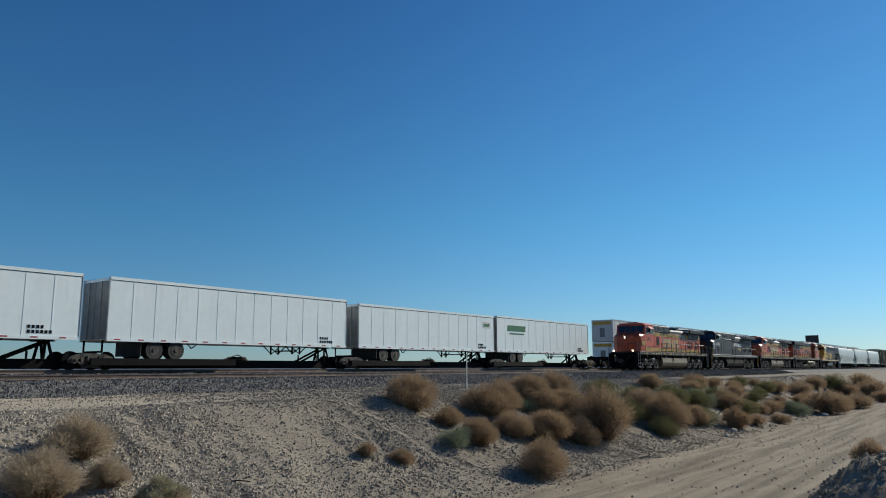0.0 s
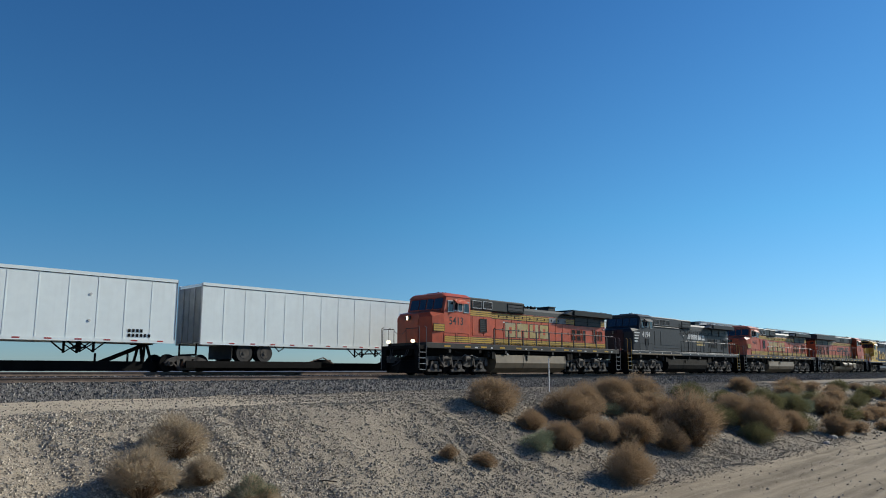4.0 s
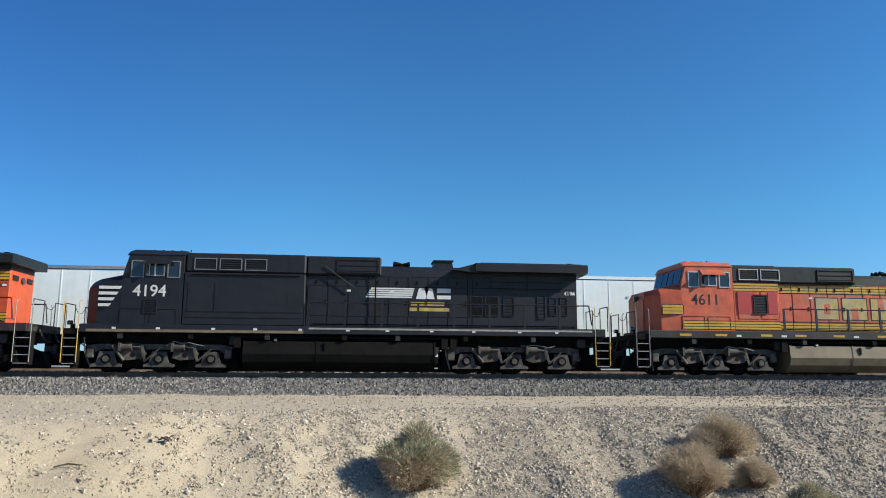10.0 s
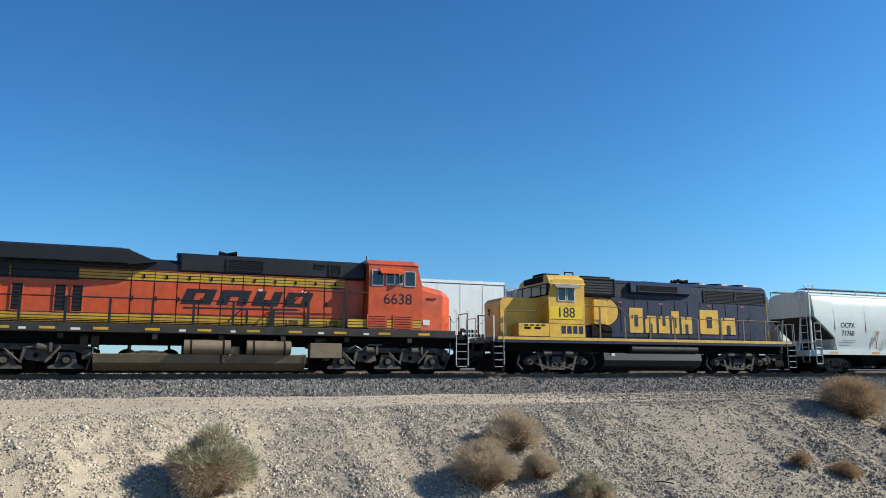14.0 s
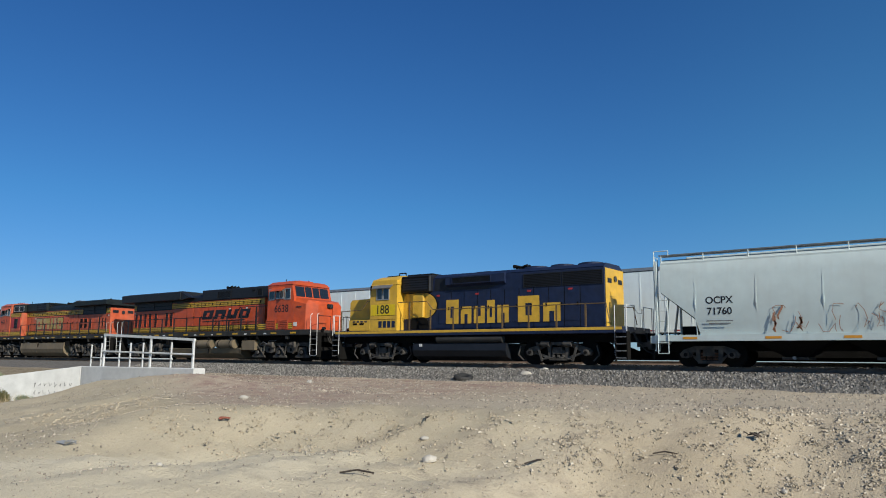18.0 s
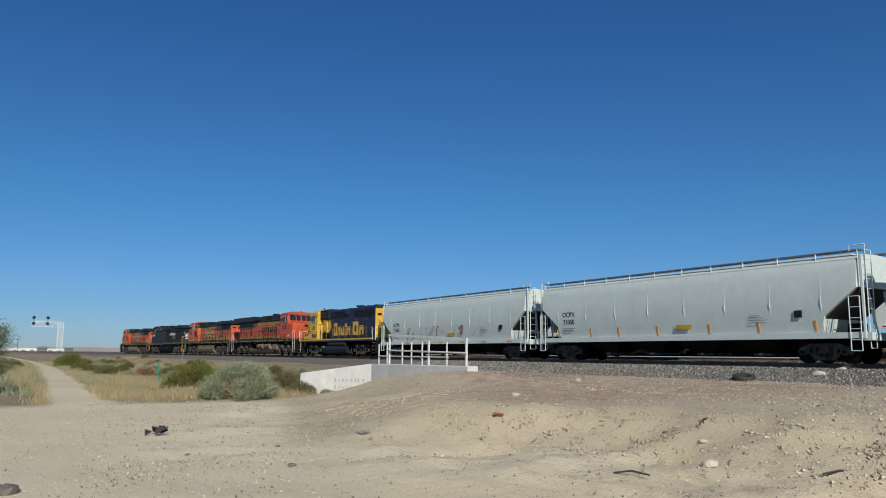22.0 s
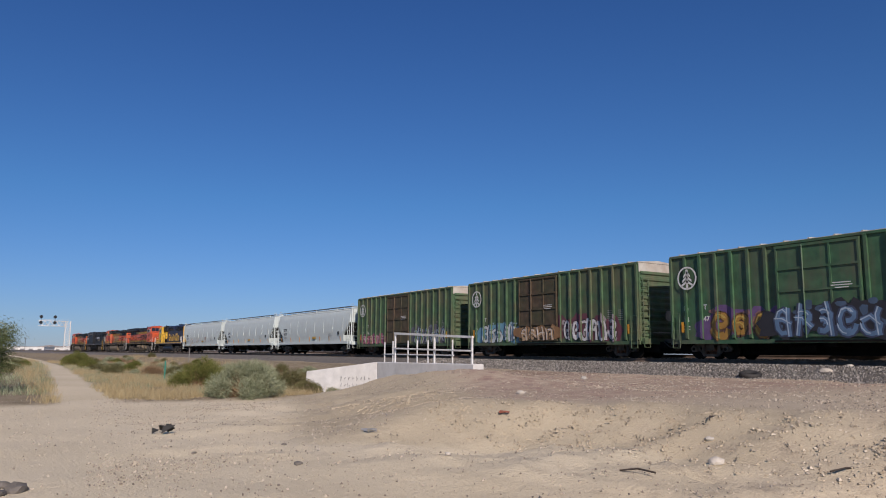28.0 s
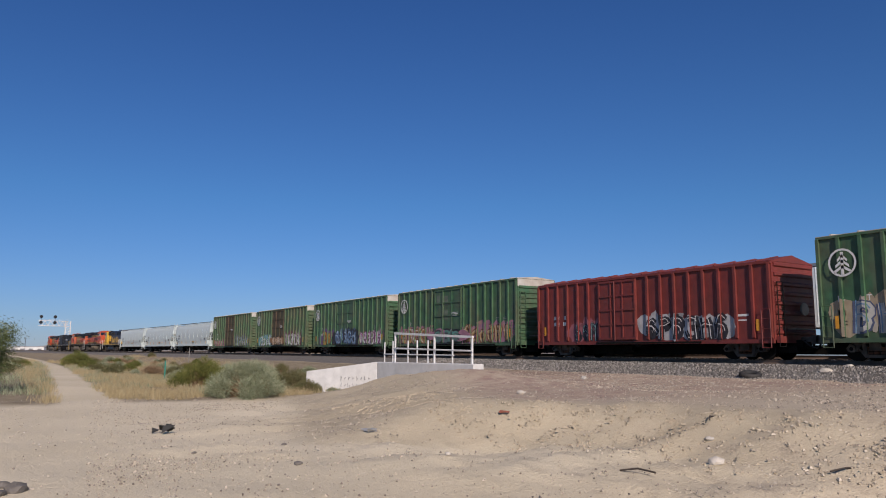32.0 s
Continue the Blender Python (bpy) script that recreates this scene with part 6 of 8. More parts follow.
def trailer(label, x0, x1, top, front, logo=None, skin="trailer"):
    """A road trailer on its wheels: panelled box, rails, doors, tandem, landing gear. front: +1 or -1, the end with the kingpin."""
    tr = thing("semi_trailer", label, "trailer", "trailers on the standing train", at=far_pose((x0 + x1) / 2))
    h, z0, S = (x1 - x0) / 2, 1.62, M[skin]
    part("body", B(-h, h, -1.28, 1.28, z0, top - 0.08, bevel=0.02), S, tr)
    part("roof", B(-h + 0.03, h - 0.03, -1.25, 1.25, top - 0.08, top - 0.03), S, tr)
    for s in (-1, 1):
        part("top_rail", B(-h, h, *sorted((s * 1.27, s * 1.31)), top - 0.15, top), M["alu"] if logo in ("shield", "plain_rail") else S, tr)
        # thin dark strip that paints a shadow line below the top rail
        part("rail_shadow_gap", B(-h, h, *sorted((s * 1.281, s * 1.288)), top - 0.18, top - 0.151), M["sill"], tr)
        part("bottom_rail", B(-h, h, *sorted((s * 1.25, s * 1.305)), z0 - 0.06, z0 + 0.1), S, tr)
        n = int(2 * h / 1.22)
        for k in range(1, n):
            x = -h + k * 2 * h / n
            part("panel_seam", B(x - 0.022, x + 0.022, *sorted((s * 1.28, s * 1.290)), z0 + 0.1, top - 0.19), S, tr)
        for k in range(n):
            x = -h + (k + 0.5) * 2 * h / n
            part("reflective_tape", B(x - 0.25, x + 0.05, *sorted((s * 1.306, s * 1.31)), z0 + 0.0, z0 + 0.06), M["redpaint"], tr)
    for k in range(3 if logo == "diamond" else 0):
        x = -h + (k + 1) * h / 2
        for z in (2.5, 3.7):
            part("vent_cap", R((x, -1.28, z), (x, -1.31, z), 0.06, 8), M["white"], tr)
    for s in (-1, 1):
        for e in (-1, 1):
            part("corner_post", B(*sorted((e * h, e * (h + 0.03))), *sorted((s * 1.18, s * 1.3)), z0 - 0.05, top - 0.02), M["alu"], tr)
    b = -front
    for y0, y1 in ((-1.18, -0.02), (0.02, 1.18)):
        d = part("rear_door", B(*sorted((b * h, b * (h + 0.04))), y0, y1, z0 + 0.05, top - 0.2), M["grey"], tr)
        part("lock_rod", R((b * (h + 0.07), (y0 + y1) / 2, z0), (b * (h + 0.07), (y0 + y1) / 2, top - 0.2), 0.025), M["alu"], d)
    part("bumper", path_rod(bmesh.new(), [(b * h, -0.9, z0), (b * (h + 0.0), -0.9, 1.05), (b * h, 0.9, 1.05), (b * h, 0.9, z0)], 0.05), M["under"], tr)
    wx = b * (h - 3.2)
    for x in (wx - 0.62, wx + 0.62):
        for y in (-1.08, -0.78, 0.78, 1.08):
            w = part("tyre", disc(bmesh.new(), x, y, 1.17, 0.47, 0.24, 20), M["rubber"], tr)
            if y < -1:
                bm = bmesh.new()
                disc(bm, x, y - 0.115, 1.17, 0.27, 0.03, 16)
                disc(bm, x, y - 0.14, 1.17, 0.1, 0.05, 10)
                part("rim", bm, M["rig"], w)
    part("bogie", B(wx - 1.3, wx + 1.3, -0.55, 0.55, 1.1, z0 - 0.05), M["under"], tr)
    part("mud_flap", B(wx + b * 1.35 - 0.02, wx + b * 1.35 + 0.02, -1.2, 1.2, 0.85, z0 - 0.06), M["rubber"], tr)
    part("air_line", path_rod(bmesh.new(), [(wx - b * 1.3, -1.0, z0), (wx - b * 1.6, -1.05, 1.3), (wx - b * 1.9, -1.0, 1.45), (wx - b * 2.0, -1.0, z0)], 0.03), M["rubber"], tr)
    gx = front * (h - 4.0)
    bm = bmesh.new()
    for y in (-1.0, 1.0):
        for x in (gx - 0.3, gx + 0.3):
            rod(bm, (x, y, 1.08), (x, y, z0), 0.06)
        rod(bm, (gx - 0.9, y, z0), (gx - 0.3, y, 1.15), 0.035)
        rod(bm, (gx + 0.9, y, z0), (gx + 0.3, y, 1.15), 0.035)
        rod(bm, (gx - 0.3, y, 1.1), (gx + 0.3, y, 1.5), 0.03)
        rod(bm, (gx + 0.3, y, 1.1), (gx - 0.3, y, 1.5), 0.03)
    rod(bm, (gx, -1.0, 1.3), (gx, 1.0, 1.3), 0.04)
    part("landing_gear", bm, M["under"], tr)
    if logo == "shield":
        part("emblem", flat([[(-0.35, 3.9), (0.35, 3.9), (0.38, 3.2), (0, 2.75), (-0.38, 3.2)]], -1.285, 0.006), M["brownpaint"], tr, "brown shield emblem", at=pose(h - 2.6, 0, -0.2))
        part("emblem_band", flat([[(-0.3, 3.86), (0.3, 3.86), (0.3, 3.62), (-0.3, 3.72)]], -1.292, 0.004), M["warm_yellow"], tr, at=pose(h - 2.6, 0, -0.2))
        part("data_plate", flat([rect(h - 0.9, h - 0.3, 1.75, 2.4)], -1.285, 0.01), M["navy"], tr)
    elif logo == "green":
        part("brand_block", flat([rect(-h + 1.6, -h + 4.6, 3.4, 3.9, 0.08), rect(-h + 2.0, -h + 4.4, 3.12, 3.24)], -1.292, 0.004), M["sign_green"], tr, "green brand block")
    elif logo == "panel":
        part("brand_panel", flat([rect(h - 1.7, h - 0.5, 3.5, 4.0)], -1.292, 0.004), M["white"], tr)
        part("brand_block", flat([rect(h - 1.55, h - 0.7, 3.62, 3.85, 0.06)], -1.297, 0.004), M["sign_green"], tr)
    elif logo == "diamond":
        part("placard", flat([[(-1.6, 2.0), (-1.3, 2.3), (-1.0, 2.0), (-1.3, 1.7)]], -1.292, 0.01), M["alu"], tr)
    if logo != "shield":
        part("fleet_bars", flat([rect(h - 2.3 + k * 0.19, h - 2.18 + k * 0.19, z, z + 0.15) for z, n_ in ((2.04, 4), (1.82, 6)) for k in range(n_)], -1.292, 0.004), M["under"], tr)
    return tr


def spine_car(x0, x1, front, label="low dark spine car under a trailer"):
    """One platform of an articulated spine car: backbone, wheel platforms, folding hitch and a shared truck."""
    car = thing("spine_car", label, "flat car", "platforms of the standing train", at=far_pose((x0 + x1) / 2, FAR_Z))
    h = (x1 - x0) / 2 + 0.85
    part("backbone", B(-h + 0.05, h - 0.05, -0.45, 0.45, 0.04, 0.50), M["under"], car)
    b = -front
    wx = b * (h - 4.2)
    part("wheel_platform", B(wx - 4.0, wx + 4.0, -1.35, 1.35, 0.36, 0.50), M["under"], car)
    for s in (-1, 1):
        part("side_rail", B(wx - 4.1, wx + 4.1, *sorted((s * 1.3, s * 1.42)), 0.2, 0.54), M["under"], car)
    hx = front * (h - 1.9)
    bm = bmesh.new()
    for y in (-0.5, 0.5):
        rod(bm, (hx - 0.12, y, 0.45), (hx, y * 0.7, 1.34), 0.07)
        rod(bm, (hx + 0.3, y, 0.45), (hx + 0.1, y * 0.7, 1.34), 0.07)
        rod(bm, (hx - front * 1.9, y * 0.6, 0.45), (hx, y * 0.5, 1.25), 0.07)
    box(bm, hx - 0.35, hx + 0.35, -0.5, 0.5, 1.3, 1.36)
    part("hitch", bm, M["under"], car)
    part("brake_reservoir", R((-0.6, -0.7, 0.5), (0.5, -0.7, 0.5), 0.2, 12), M["under"], car)
    part("brake_lever", path_rod(bmesh.new(), [(-1.2, -0.9, 0.5), (-0.2, -1.0, 0.8), (0.6, -0.95, 0.45)], 0.035), M["rust"], car)
    for x in (hx - front * 0.9, hx - front * 2.4):
        part("chain_post", R((x, -0.6, 0.4), (x, -0.6, 0.85), 0.05), M["under"], car)
    four_wheel_truck(car, h - 0.02, 1.75, 0.42)
    part("coupler_casting", B(h - 0.5, h + 0.45, -0.35, 0.35, 0.45, 0.75), M["truck"], car)
    return car


SPANS = [(-106.5, -90.2, 4.66, 1, None, "plain white trailer on a spine car"), (-88.7, -72.5, 4.62, -1, None, "plain white trailer on a spine car"), (-71.0, -54.8, 4.66, 1, None, "plain white trailer on a spine car"), (-53.2, -37.0, 4.70, -1, None, "plain white trailer on a spine car"), (-35.5, -19.2, 4.70, 1, "shield", "pale trailer with a brown shield emblem on a spine car"), (-17.5, -1.2, 4.74, -1, "plain_rail", "smooth white trailer with a grey top rail on a spine car"),
         (0.46, 16.8, 4.70, 1, "diamond", "white panelled trailer with vent caps on a spine car"), (18.16, 34.3, 4.70, 1, None, "white trailer with wavy side sheets on a spine car"), (35.5, 51.8, 4.56, 1, "panel", "white trailer with a small green brand panel on a spine car"),
         (52.3, 69.3, 4.66, 1, "green", "white trailer with a green brand block on a spine car")]
for x0, x1, top, front, logo, text in SPANS:
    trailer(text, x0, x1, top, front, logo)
    spine_car(x0, x1, front)


def container(label, x0, z0, z1, material, band=None):
    c = thing("shipping_container", label, "container", "stacked containers on the standing train", at=pose(x0 + 8.08, FAR_Y, FAR_Z))
    part("body", B(-8.05, 8.05, -1.28, 1.28, z0 + 0.02, z1 - 0.02, bevel=0.02), material, c)
    for k in range(13):
        x = -7.5 + k * 1.25
        part("side_post", B(x - 0.04, x + 0.04, -1.30, -1.28, z0 + 0.15, z1 - 0.15), material, c)
    for e in (-1, 1):
        for y in (-1.22, 1.22):
            part("corner_post", B(*sorted((e * 6.0, e * 6.15)), *sorted((y - 0.09, y + 0.09)), z0, z1), material, c)
    part("roof_rail", B(-8.05, 8.05, -1.31, -1.27, z1 - 0.12, z1), M["alu"], c)
    if band is not None:
        part("brand_band", B(-8.062, -8.052, -1.1, 1.1, z1 - 0.55, z1 - 0.2), band, c)
        part("data_bars", B(-8.062, -8.052, -0.3, 0.3, z0 + 0.5, z0 + 1.5), M["grey"], c)
    return c


def well_car(x0):
    car = thing("well_car", "dark well car carrying two stacked containers", "flat car", "platforms of the standing train", at=pose(x0 + 8.08, FAR_Y, FAR_Z))
    for s in (-1, 1):
        part("side_beam", B(-8.4, 8.4, *sorted((s * 1.34, s * 1.44)), 0.35, 1.3), M["under"], car)
    part("floor", B(-8.3, 8.3, -1.3, 1.3, 0.3, 0.38), M["under"], car)
    for e in (-1, 1):
        part("end_deck", B(*sorted((e * 8.4, e * 9.4)), -1.3, 1.3, 0.8, 1.2), M["under"], car)
    four_wheel_truck(car, -9.3, 1.75, 0.42)
    return car


for k in range(9):
    x0 = 75.5 + k * 18.7
    well_car(x0)
    container("white lower container in a well car", x0, 0.4, 2.85, M["white"] if k % 3 else M["trailer"], M["warm_yellow"] if k == 0 else None)
    container("white upper container stacked on another", x0, 2.87, 5.3 if k < 5 else 5.42, M["trailer"] if k % 2 else M["white"], M["warm_yellow"] if k == 0 else None)


# ---- plants, stones and lineside things ----
def make_mesh(name, co, faces, material):
    me = bpy.data.meshes.new(name)
    me.from_pydata(co.tolist() if isinstance(co, np.ndarray) else co, [], faces.tolist() if isinstance(faces, np.ndarray) else faces)
    me.materials.append(material)
    return me


def blades(rng, base, tip, width, sag=0.0):
    """Thin tapering ribbons from base to tip: three points along each."""
    n = len(base)
    mid = (base + tip) / 2 + rng.normal(0, 1, (n, 3)) * np.linalg.norm(tip - base, axis=1)[:, None] * 0.08
    mid[:, 2] += sag
    side = np.cross(tip - base, rng.normal(0, 1, (n, 3)))
    side /= np.linalg.norm(side, axis=1)[:, None] + 1e-9
    w = np.asarray(width).reshape(-1, 1) if np.ndim(width) else np.full((n, 1), width)
    co = np.stack([base - side * w, base + side * w, mid - side * w * 0.7, mid + side * w * 0.7, tip], 1).reshape(-1, 3)
    k = np.arange(n)[:, None] * 5
    faces = [tuple(q) for q in (k + np.array([[0, 1, 3, 2]])).tolist()] + [tuple(q) for q in (k + np.array([[2, 3, 4]])).tolist()]
    return co, faces


def leaf_cloud(rng, centre, size):
    """Small triangles turned every way about their centres."""
    n = len(centre)
    a, b = rng.normal(0, 1, (n, 3)), rng.normal(0, 1, (n, 3))
    a /= np.linalg.norm(a, axis=1)[:, None]
    b -= a * (a * b).sum(1)[:, None]
    b /= np.linalg.norm(b, axis=1)[:, None]
    s = (size * rng.uniform(0.6, 1.4, n))[:, None]
    co = np.stack([centre - a * s, centre + a * s * 0.6 + b * s * 0.5, centre + a * s * 0.6 - b * s * 0.5], 1).reshape(-1, 3)
    return co, np.arange(3 * n).reshape(-1, 3)


def clumps(seed, height, lobes, spread=0.3, tuft=1.0):
    """Centres and radii of the tufts that make up one shrub a metre across."""
    form = np.random.default_rng(900 + seed)
    a = np.arange(lobes) * 2.4 + form.uniform(-0.5, 0.5, lobes)
    d = spread * np.sqrt((np.arange(lobes) + 0.4) / lobes) * form.uniform(0.8, 1.2, lobes)
    r = form.uniform(0.17, 0.27, lobes) * (1 - 0.5 * d) * tuft
    z = np.maximum((height - r) * (1 - 1.15 * (d / 0.5) ** 1.5) * form.uniform(0.72, 1.0, lobes), r * 0.55)
    return np.stack([d * np.cos(a), d * np.sin(a), z], 1), r


def in_clumps(rng, n, centre, radius, shell=0.5):
    """Points in the tufts, thickest near their outside, with the way that a twig grows there."""
    k = rng.choice(len(radius), n, p=radius ** 2 / (radius ** 2).sum())
    d = rng.normal(0, 1, (n, 3))
    d /= np.linalg.norm(d, axis=1)[:, None]
    reach = (shell + (1 - shell) * rng.random(n) ** 0.6) * rng.normal(1.0, 0.09, n)
    p = centre[k] + d * (radius[k] * reach)[:, None]
    p[:, 2] = np.abs(p[:, 2])
    grow = d * 0.9 + p / (np.linalg.norm(p, axis=1)[:, None] + 1e-6) * 0.4 + np.array([0, 0, 0.12]) + rng.normal(0, 0.25, (n, 3))
    return p, grow / np.linalg.norm(grow, axis=1)[:, None]


def make_bush(seed, label, twig, leaf, height, lobes, twigs, sprays, leaves, leaf_size, name="desert_bush", fine=1.0, spread=0.3, tuft=1.0):
    """A shrub one metre across: stems fanning from the root into uneven tufts of feathery twigs and small seed heads."""
    rng = np.random.default_rng(seed)
    b = thing(name, label, "bush", at=pose(0, 0, -50))
    centre, radius = clumps(seed, height, lobes, spread, tuft)
    tip, _ = in_clumps(rng, twigs, centre, radius, 0.2)
    base = rng.normal(0, 0.04, (twigs, 3)) * np.array([1, 1, 0])
    co, f = blades(rng, base, tip, 0.005)
    stems = new("stem_fan", make_mesh("stem_fan", co, f, M[twig]))
    stems.parent = b
    q, grow = in_clumps(rng, sprays, centre, radius, 0.35)
    length = rng.uniform(0.025, 0.075, sprays)[:, None] * fine
    co, f = blades(rng, q - grow * length * 0.6, q + grow * length * 0.5 + rng.normal(0, 0.012, (sprays, 3)), 0.0027 * fine)
    tw = new("twig_haze", make_mesh("twig_haze", co, f, M[leaf]))
    tw.parent = b
    q, grow = in_clumps(rng, leaves, centre, radius, 0.3)
    co, f = leaf_cloud(rng, q, leaf_size)
    fo = new("foliage", make_mesh("foliage", co, f, M[leaf]))
    fo.parent = b
    return b


KINDS = {
    "d": [make_bush(k, "dry brown tumbleweed bush on the bank", "dry", "dry_leaf", 0.64 + 0.05 * (k % 3), 9 + k % 3, 500, 9000, 6000, 0.008) for k in (1, 2, 3)],
    "t": [make_bush(k, "bleached tan tumbleweed bush on the bank", "dry", "tan_leaf", 0.76, 9, 500, 11000, 6000, 0.008) for k in (4, 10)],
    "o": [make_bush(5, "olive green saltbush among dry bushes", "dry", "olive", 0.58, 8, 300, 5000, 5500, 0.011)],
    "g": [make_bush(6, "low grey-green saltbush among dry bushes", "dry", "sage", 0.55, 8, 300, 5000, 4500, 0.011)],
    "m": [make_bush(7, "half-dry bush, brown below and greenish on top", "dry", "tan_leaf", 0.72, 9, 600, 12000, 5000, 0.008, spread=0.32)],
    "s": [make_bush(8, "rounded grey-green sagebrush by the wash", "dry", "sage", 0.54, 26, 900, 24000, 13000, 0.006, fine=0.7, spread=0.41, tuft=0.66)],
    "c": [make_bush(9, "olive green creosote bush by the wash", "dry", "green_leaf", 0.62, 22, 700, 15000, 14000, 0.0065, fine=0.7, spread=0.37, tuft=0.7)],
    "D": [make_bush(11, "dry brown tumbleweed bush on the bank", "dry", "dry_leaf", 0.62, 8, 120, 2600, 1600, 0.016, fine=1.6)],
    "O": [make_bush(12, "olive green saltbush among dry bushes", "dry", "olive", 0.55, 8, 120, 1500, 2200, 0.017, fine=1.6)],
}
_rng = np.random.default_rng(70)
_c, _g = in_clumps(_rng, 9000, *clumps(7, 0.72, 9, 0.32), 0.6)
_keep = (_c[:, 2] > 0.34) | ((_c[:, 2] > 0.1) & (_c[:, 0] > 0.25))
_c, _g = _c[_keep], _g[_keep]
_co, _f = blades(_rng, _c - _g * 0.03, _c + _g * 0.03, 0.0032)
_green = new("green_growth", make_mesh("green_growth", _co, _f, M["sage"]))
_green.parent = KINDS["m"][0]
BUSHES = (
    (26.4, 16, 1.79, "d"), (29.1, 16.2, 1.63, "d"), (22.2, 15.2, 1.56, "d"), (19.4, 13.5, 1.16, "d"), (18.4, 13.6, 1.02, "g"),
    (21.8, 13.8, 1.27, "d"), (23.3, 13.3, 1.68, "d"), (26.4, 12.6, 2.16, "d"), (19.5, 11.3, 1.42, "d"), (33.7, 16.1, 1.5, "o"),
    (31, 13.7, 1.51, "o"), (33.3, 13.8, 1.77, "d"), (41.2, 16.6, 1.38, "d"), (33, 12.6, 1.9, "d"), (42.5, 14.8, 1.41, "g"),
    (47.2, 16.1, 1.67, "d"), (50.8, 16, 1.07, "d"), (37.2, 12.5, 1.4, "o"), (54.1, 15.8, 1.13, "d"), (39.6, 11.5, 1.29, "d"),
    (44.6, 13.5, 1.87, "d"), (52, 13.9, 1.2, "o"), (45, 12.5, 1.67, "o"), (42.7, 11.4, 1.18, "d"), (61.3, 14.6, 1.69, "d"),
    (49.5, 12.2, 1.36, "d"), (57.4, 10.5, 2.87, "d"), (65.4, 13.8, 2.09, "d"), (75.9, 14.7, 2.07, "d"), (65.4, 9.8, 2.06, "d"),
    (80.6, 14, 2.55, "o"), (98, 14, 2.65, "d"), (89.5, 11.9, 3.22, "d"), (80.6, 12.9, 2.18, "d"), (78.5, 9.7, 1.76, "d"),
    (53.1, 11.7, 1.7, "g"), (46.1, 10.9, 1.06, "d"), (28.4, 14.7, 1.14, "o"), (31.1, 14.4, 1.22, "o"), (27.5, 14.8, 1.25, "d"),
    (35.8, 15.3, 1.39, "o"), (39, 14.6, 1.67, "o"), (45, 14.3, 1.47, "o"), (23.3, 15.2, 1.37, "d"), (19.7, 14.9, 0.99, "d"),
    (58.7, 14.8, 1.62, "o"), (62.4, 10.3, 1.69, "d"), (7.5, 15.0, 1.45, "t"), (6.2, 13.7, 1.5, "t"), (7.45, 13.75, 0.85, "t"),
    (8.0, 12.7, 1.1, "m"), (0.9, 13.9, 1.75, "m"), (14.5, 13.7, 0.59, "d"), (15.4, 13.3, 0.72, "d"), (19.3, 16.2, 1.8, "d"), (16.6, 2.35, 0.75, "d"),
    (-25.9, 8.1, 2.65, "s"), (-34.9, 8.7, 2.7, "c"), (-36.1, 13.5, 2.09, "o"), (-86.2, 8.6, 3.2, "c"), (-74.0, 8.4, 1.9, "c"), (-29.2, 11.6, 1.3, "o"), (-97.9, 11.7, 2.0, "o"),
    (-109.4, 16.6, 1.8, "d"), (-46.5, 10.8, 1.48, "d"), (-68.6, 2.6, 1.2, "o"), (-53.6, 15.2, 2.0, "g"), (-128.2, 11.9, 2.6, "c"),
    (-118.9, 18.9, 2.2, "g"), (-52.5, 17.2, 1.9, "o"), (-55.1, 10.4, 1.74, "d"), (-30.0, 12.3, 0.9, "o"), (-28.6, 12.6, 0.7, "g"),
    (-60.5, 1.4, 1.5, "o"), (-130.7, 17.9, 2.1, "g"),
)
_w = random.Random(15)
SCRUB = []
while len(SCRUB) < 104:
    x, y = -_w.uniform(28, 130), _w.uniform(0.5, 22)
    m = mixed_at(x, [(-140, 8.5), (-80, 6.2), (-45, 4.2), (-32, 3.3), (-25, 3.0)])
    if abs(y - m) > 2.4 and y + bend(x) < 24.5 and not (-38 < x and y > 6):
        SCRUB.append((x, y, _w.uniform(0.7, 1.8), _w.choice("doooggc")))
while len(SCRUB) < 128:
    x = _w.uniform(21, 62)
    y = mixed_at(x, EDGE) - _w.uniform(0.8, 5.5)
    if all(math.hypot(x - u, y - v) > 0.9 for u, v, *_ in (*BUSHES, *SCRUB)):
        SCRUB.append((x, y - bend(x), _w.uniform(0.9, 1.5), _w.choice("dddog")))
_r = random.Random(4)
for i, (x, y, w, kind) in enumerate((*BUSHES, *SCRUB)):
    if abs(x) > 42 and kind in "do":
        kind = kind.upper()
    src = KINDS[kind][i % len(KINDS[kind])]
    w *= 1.45 if x > 17 else 1.2
    c = copy_thing(src, pose(x, y, rough_z(x, y) - 0.03 * w, 0, 0, _r.uniform(0, 360)) @ Matrix.Diagonal((w, w, w * _r.uniform(0.8, 1.0), 1)))
    c["group"] = "desert bushes"
for group in KINDS.values():
    for src in group:
        for ob in (*src.children_recursive, src):
            bpy.data.objects.remove(ob)


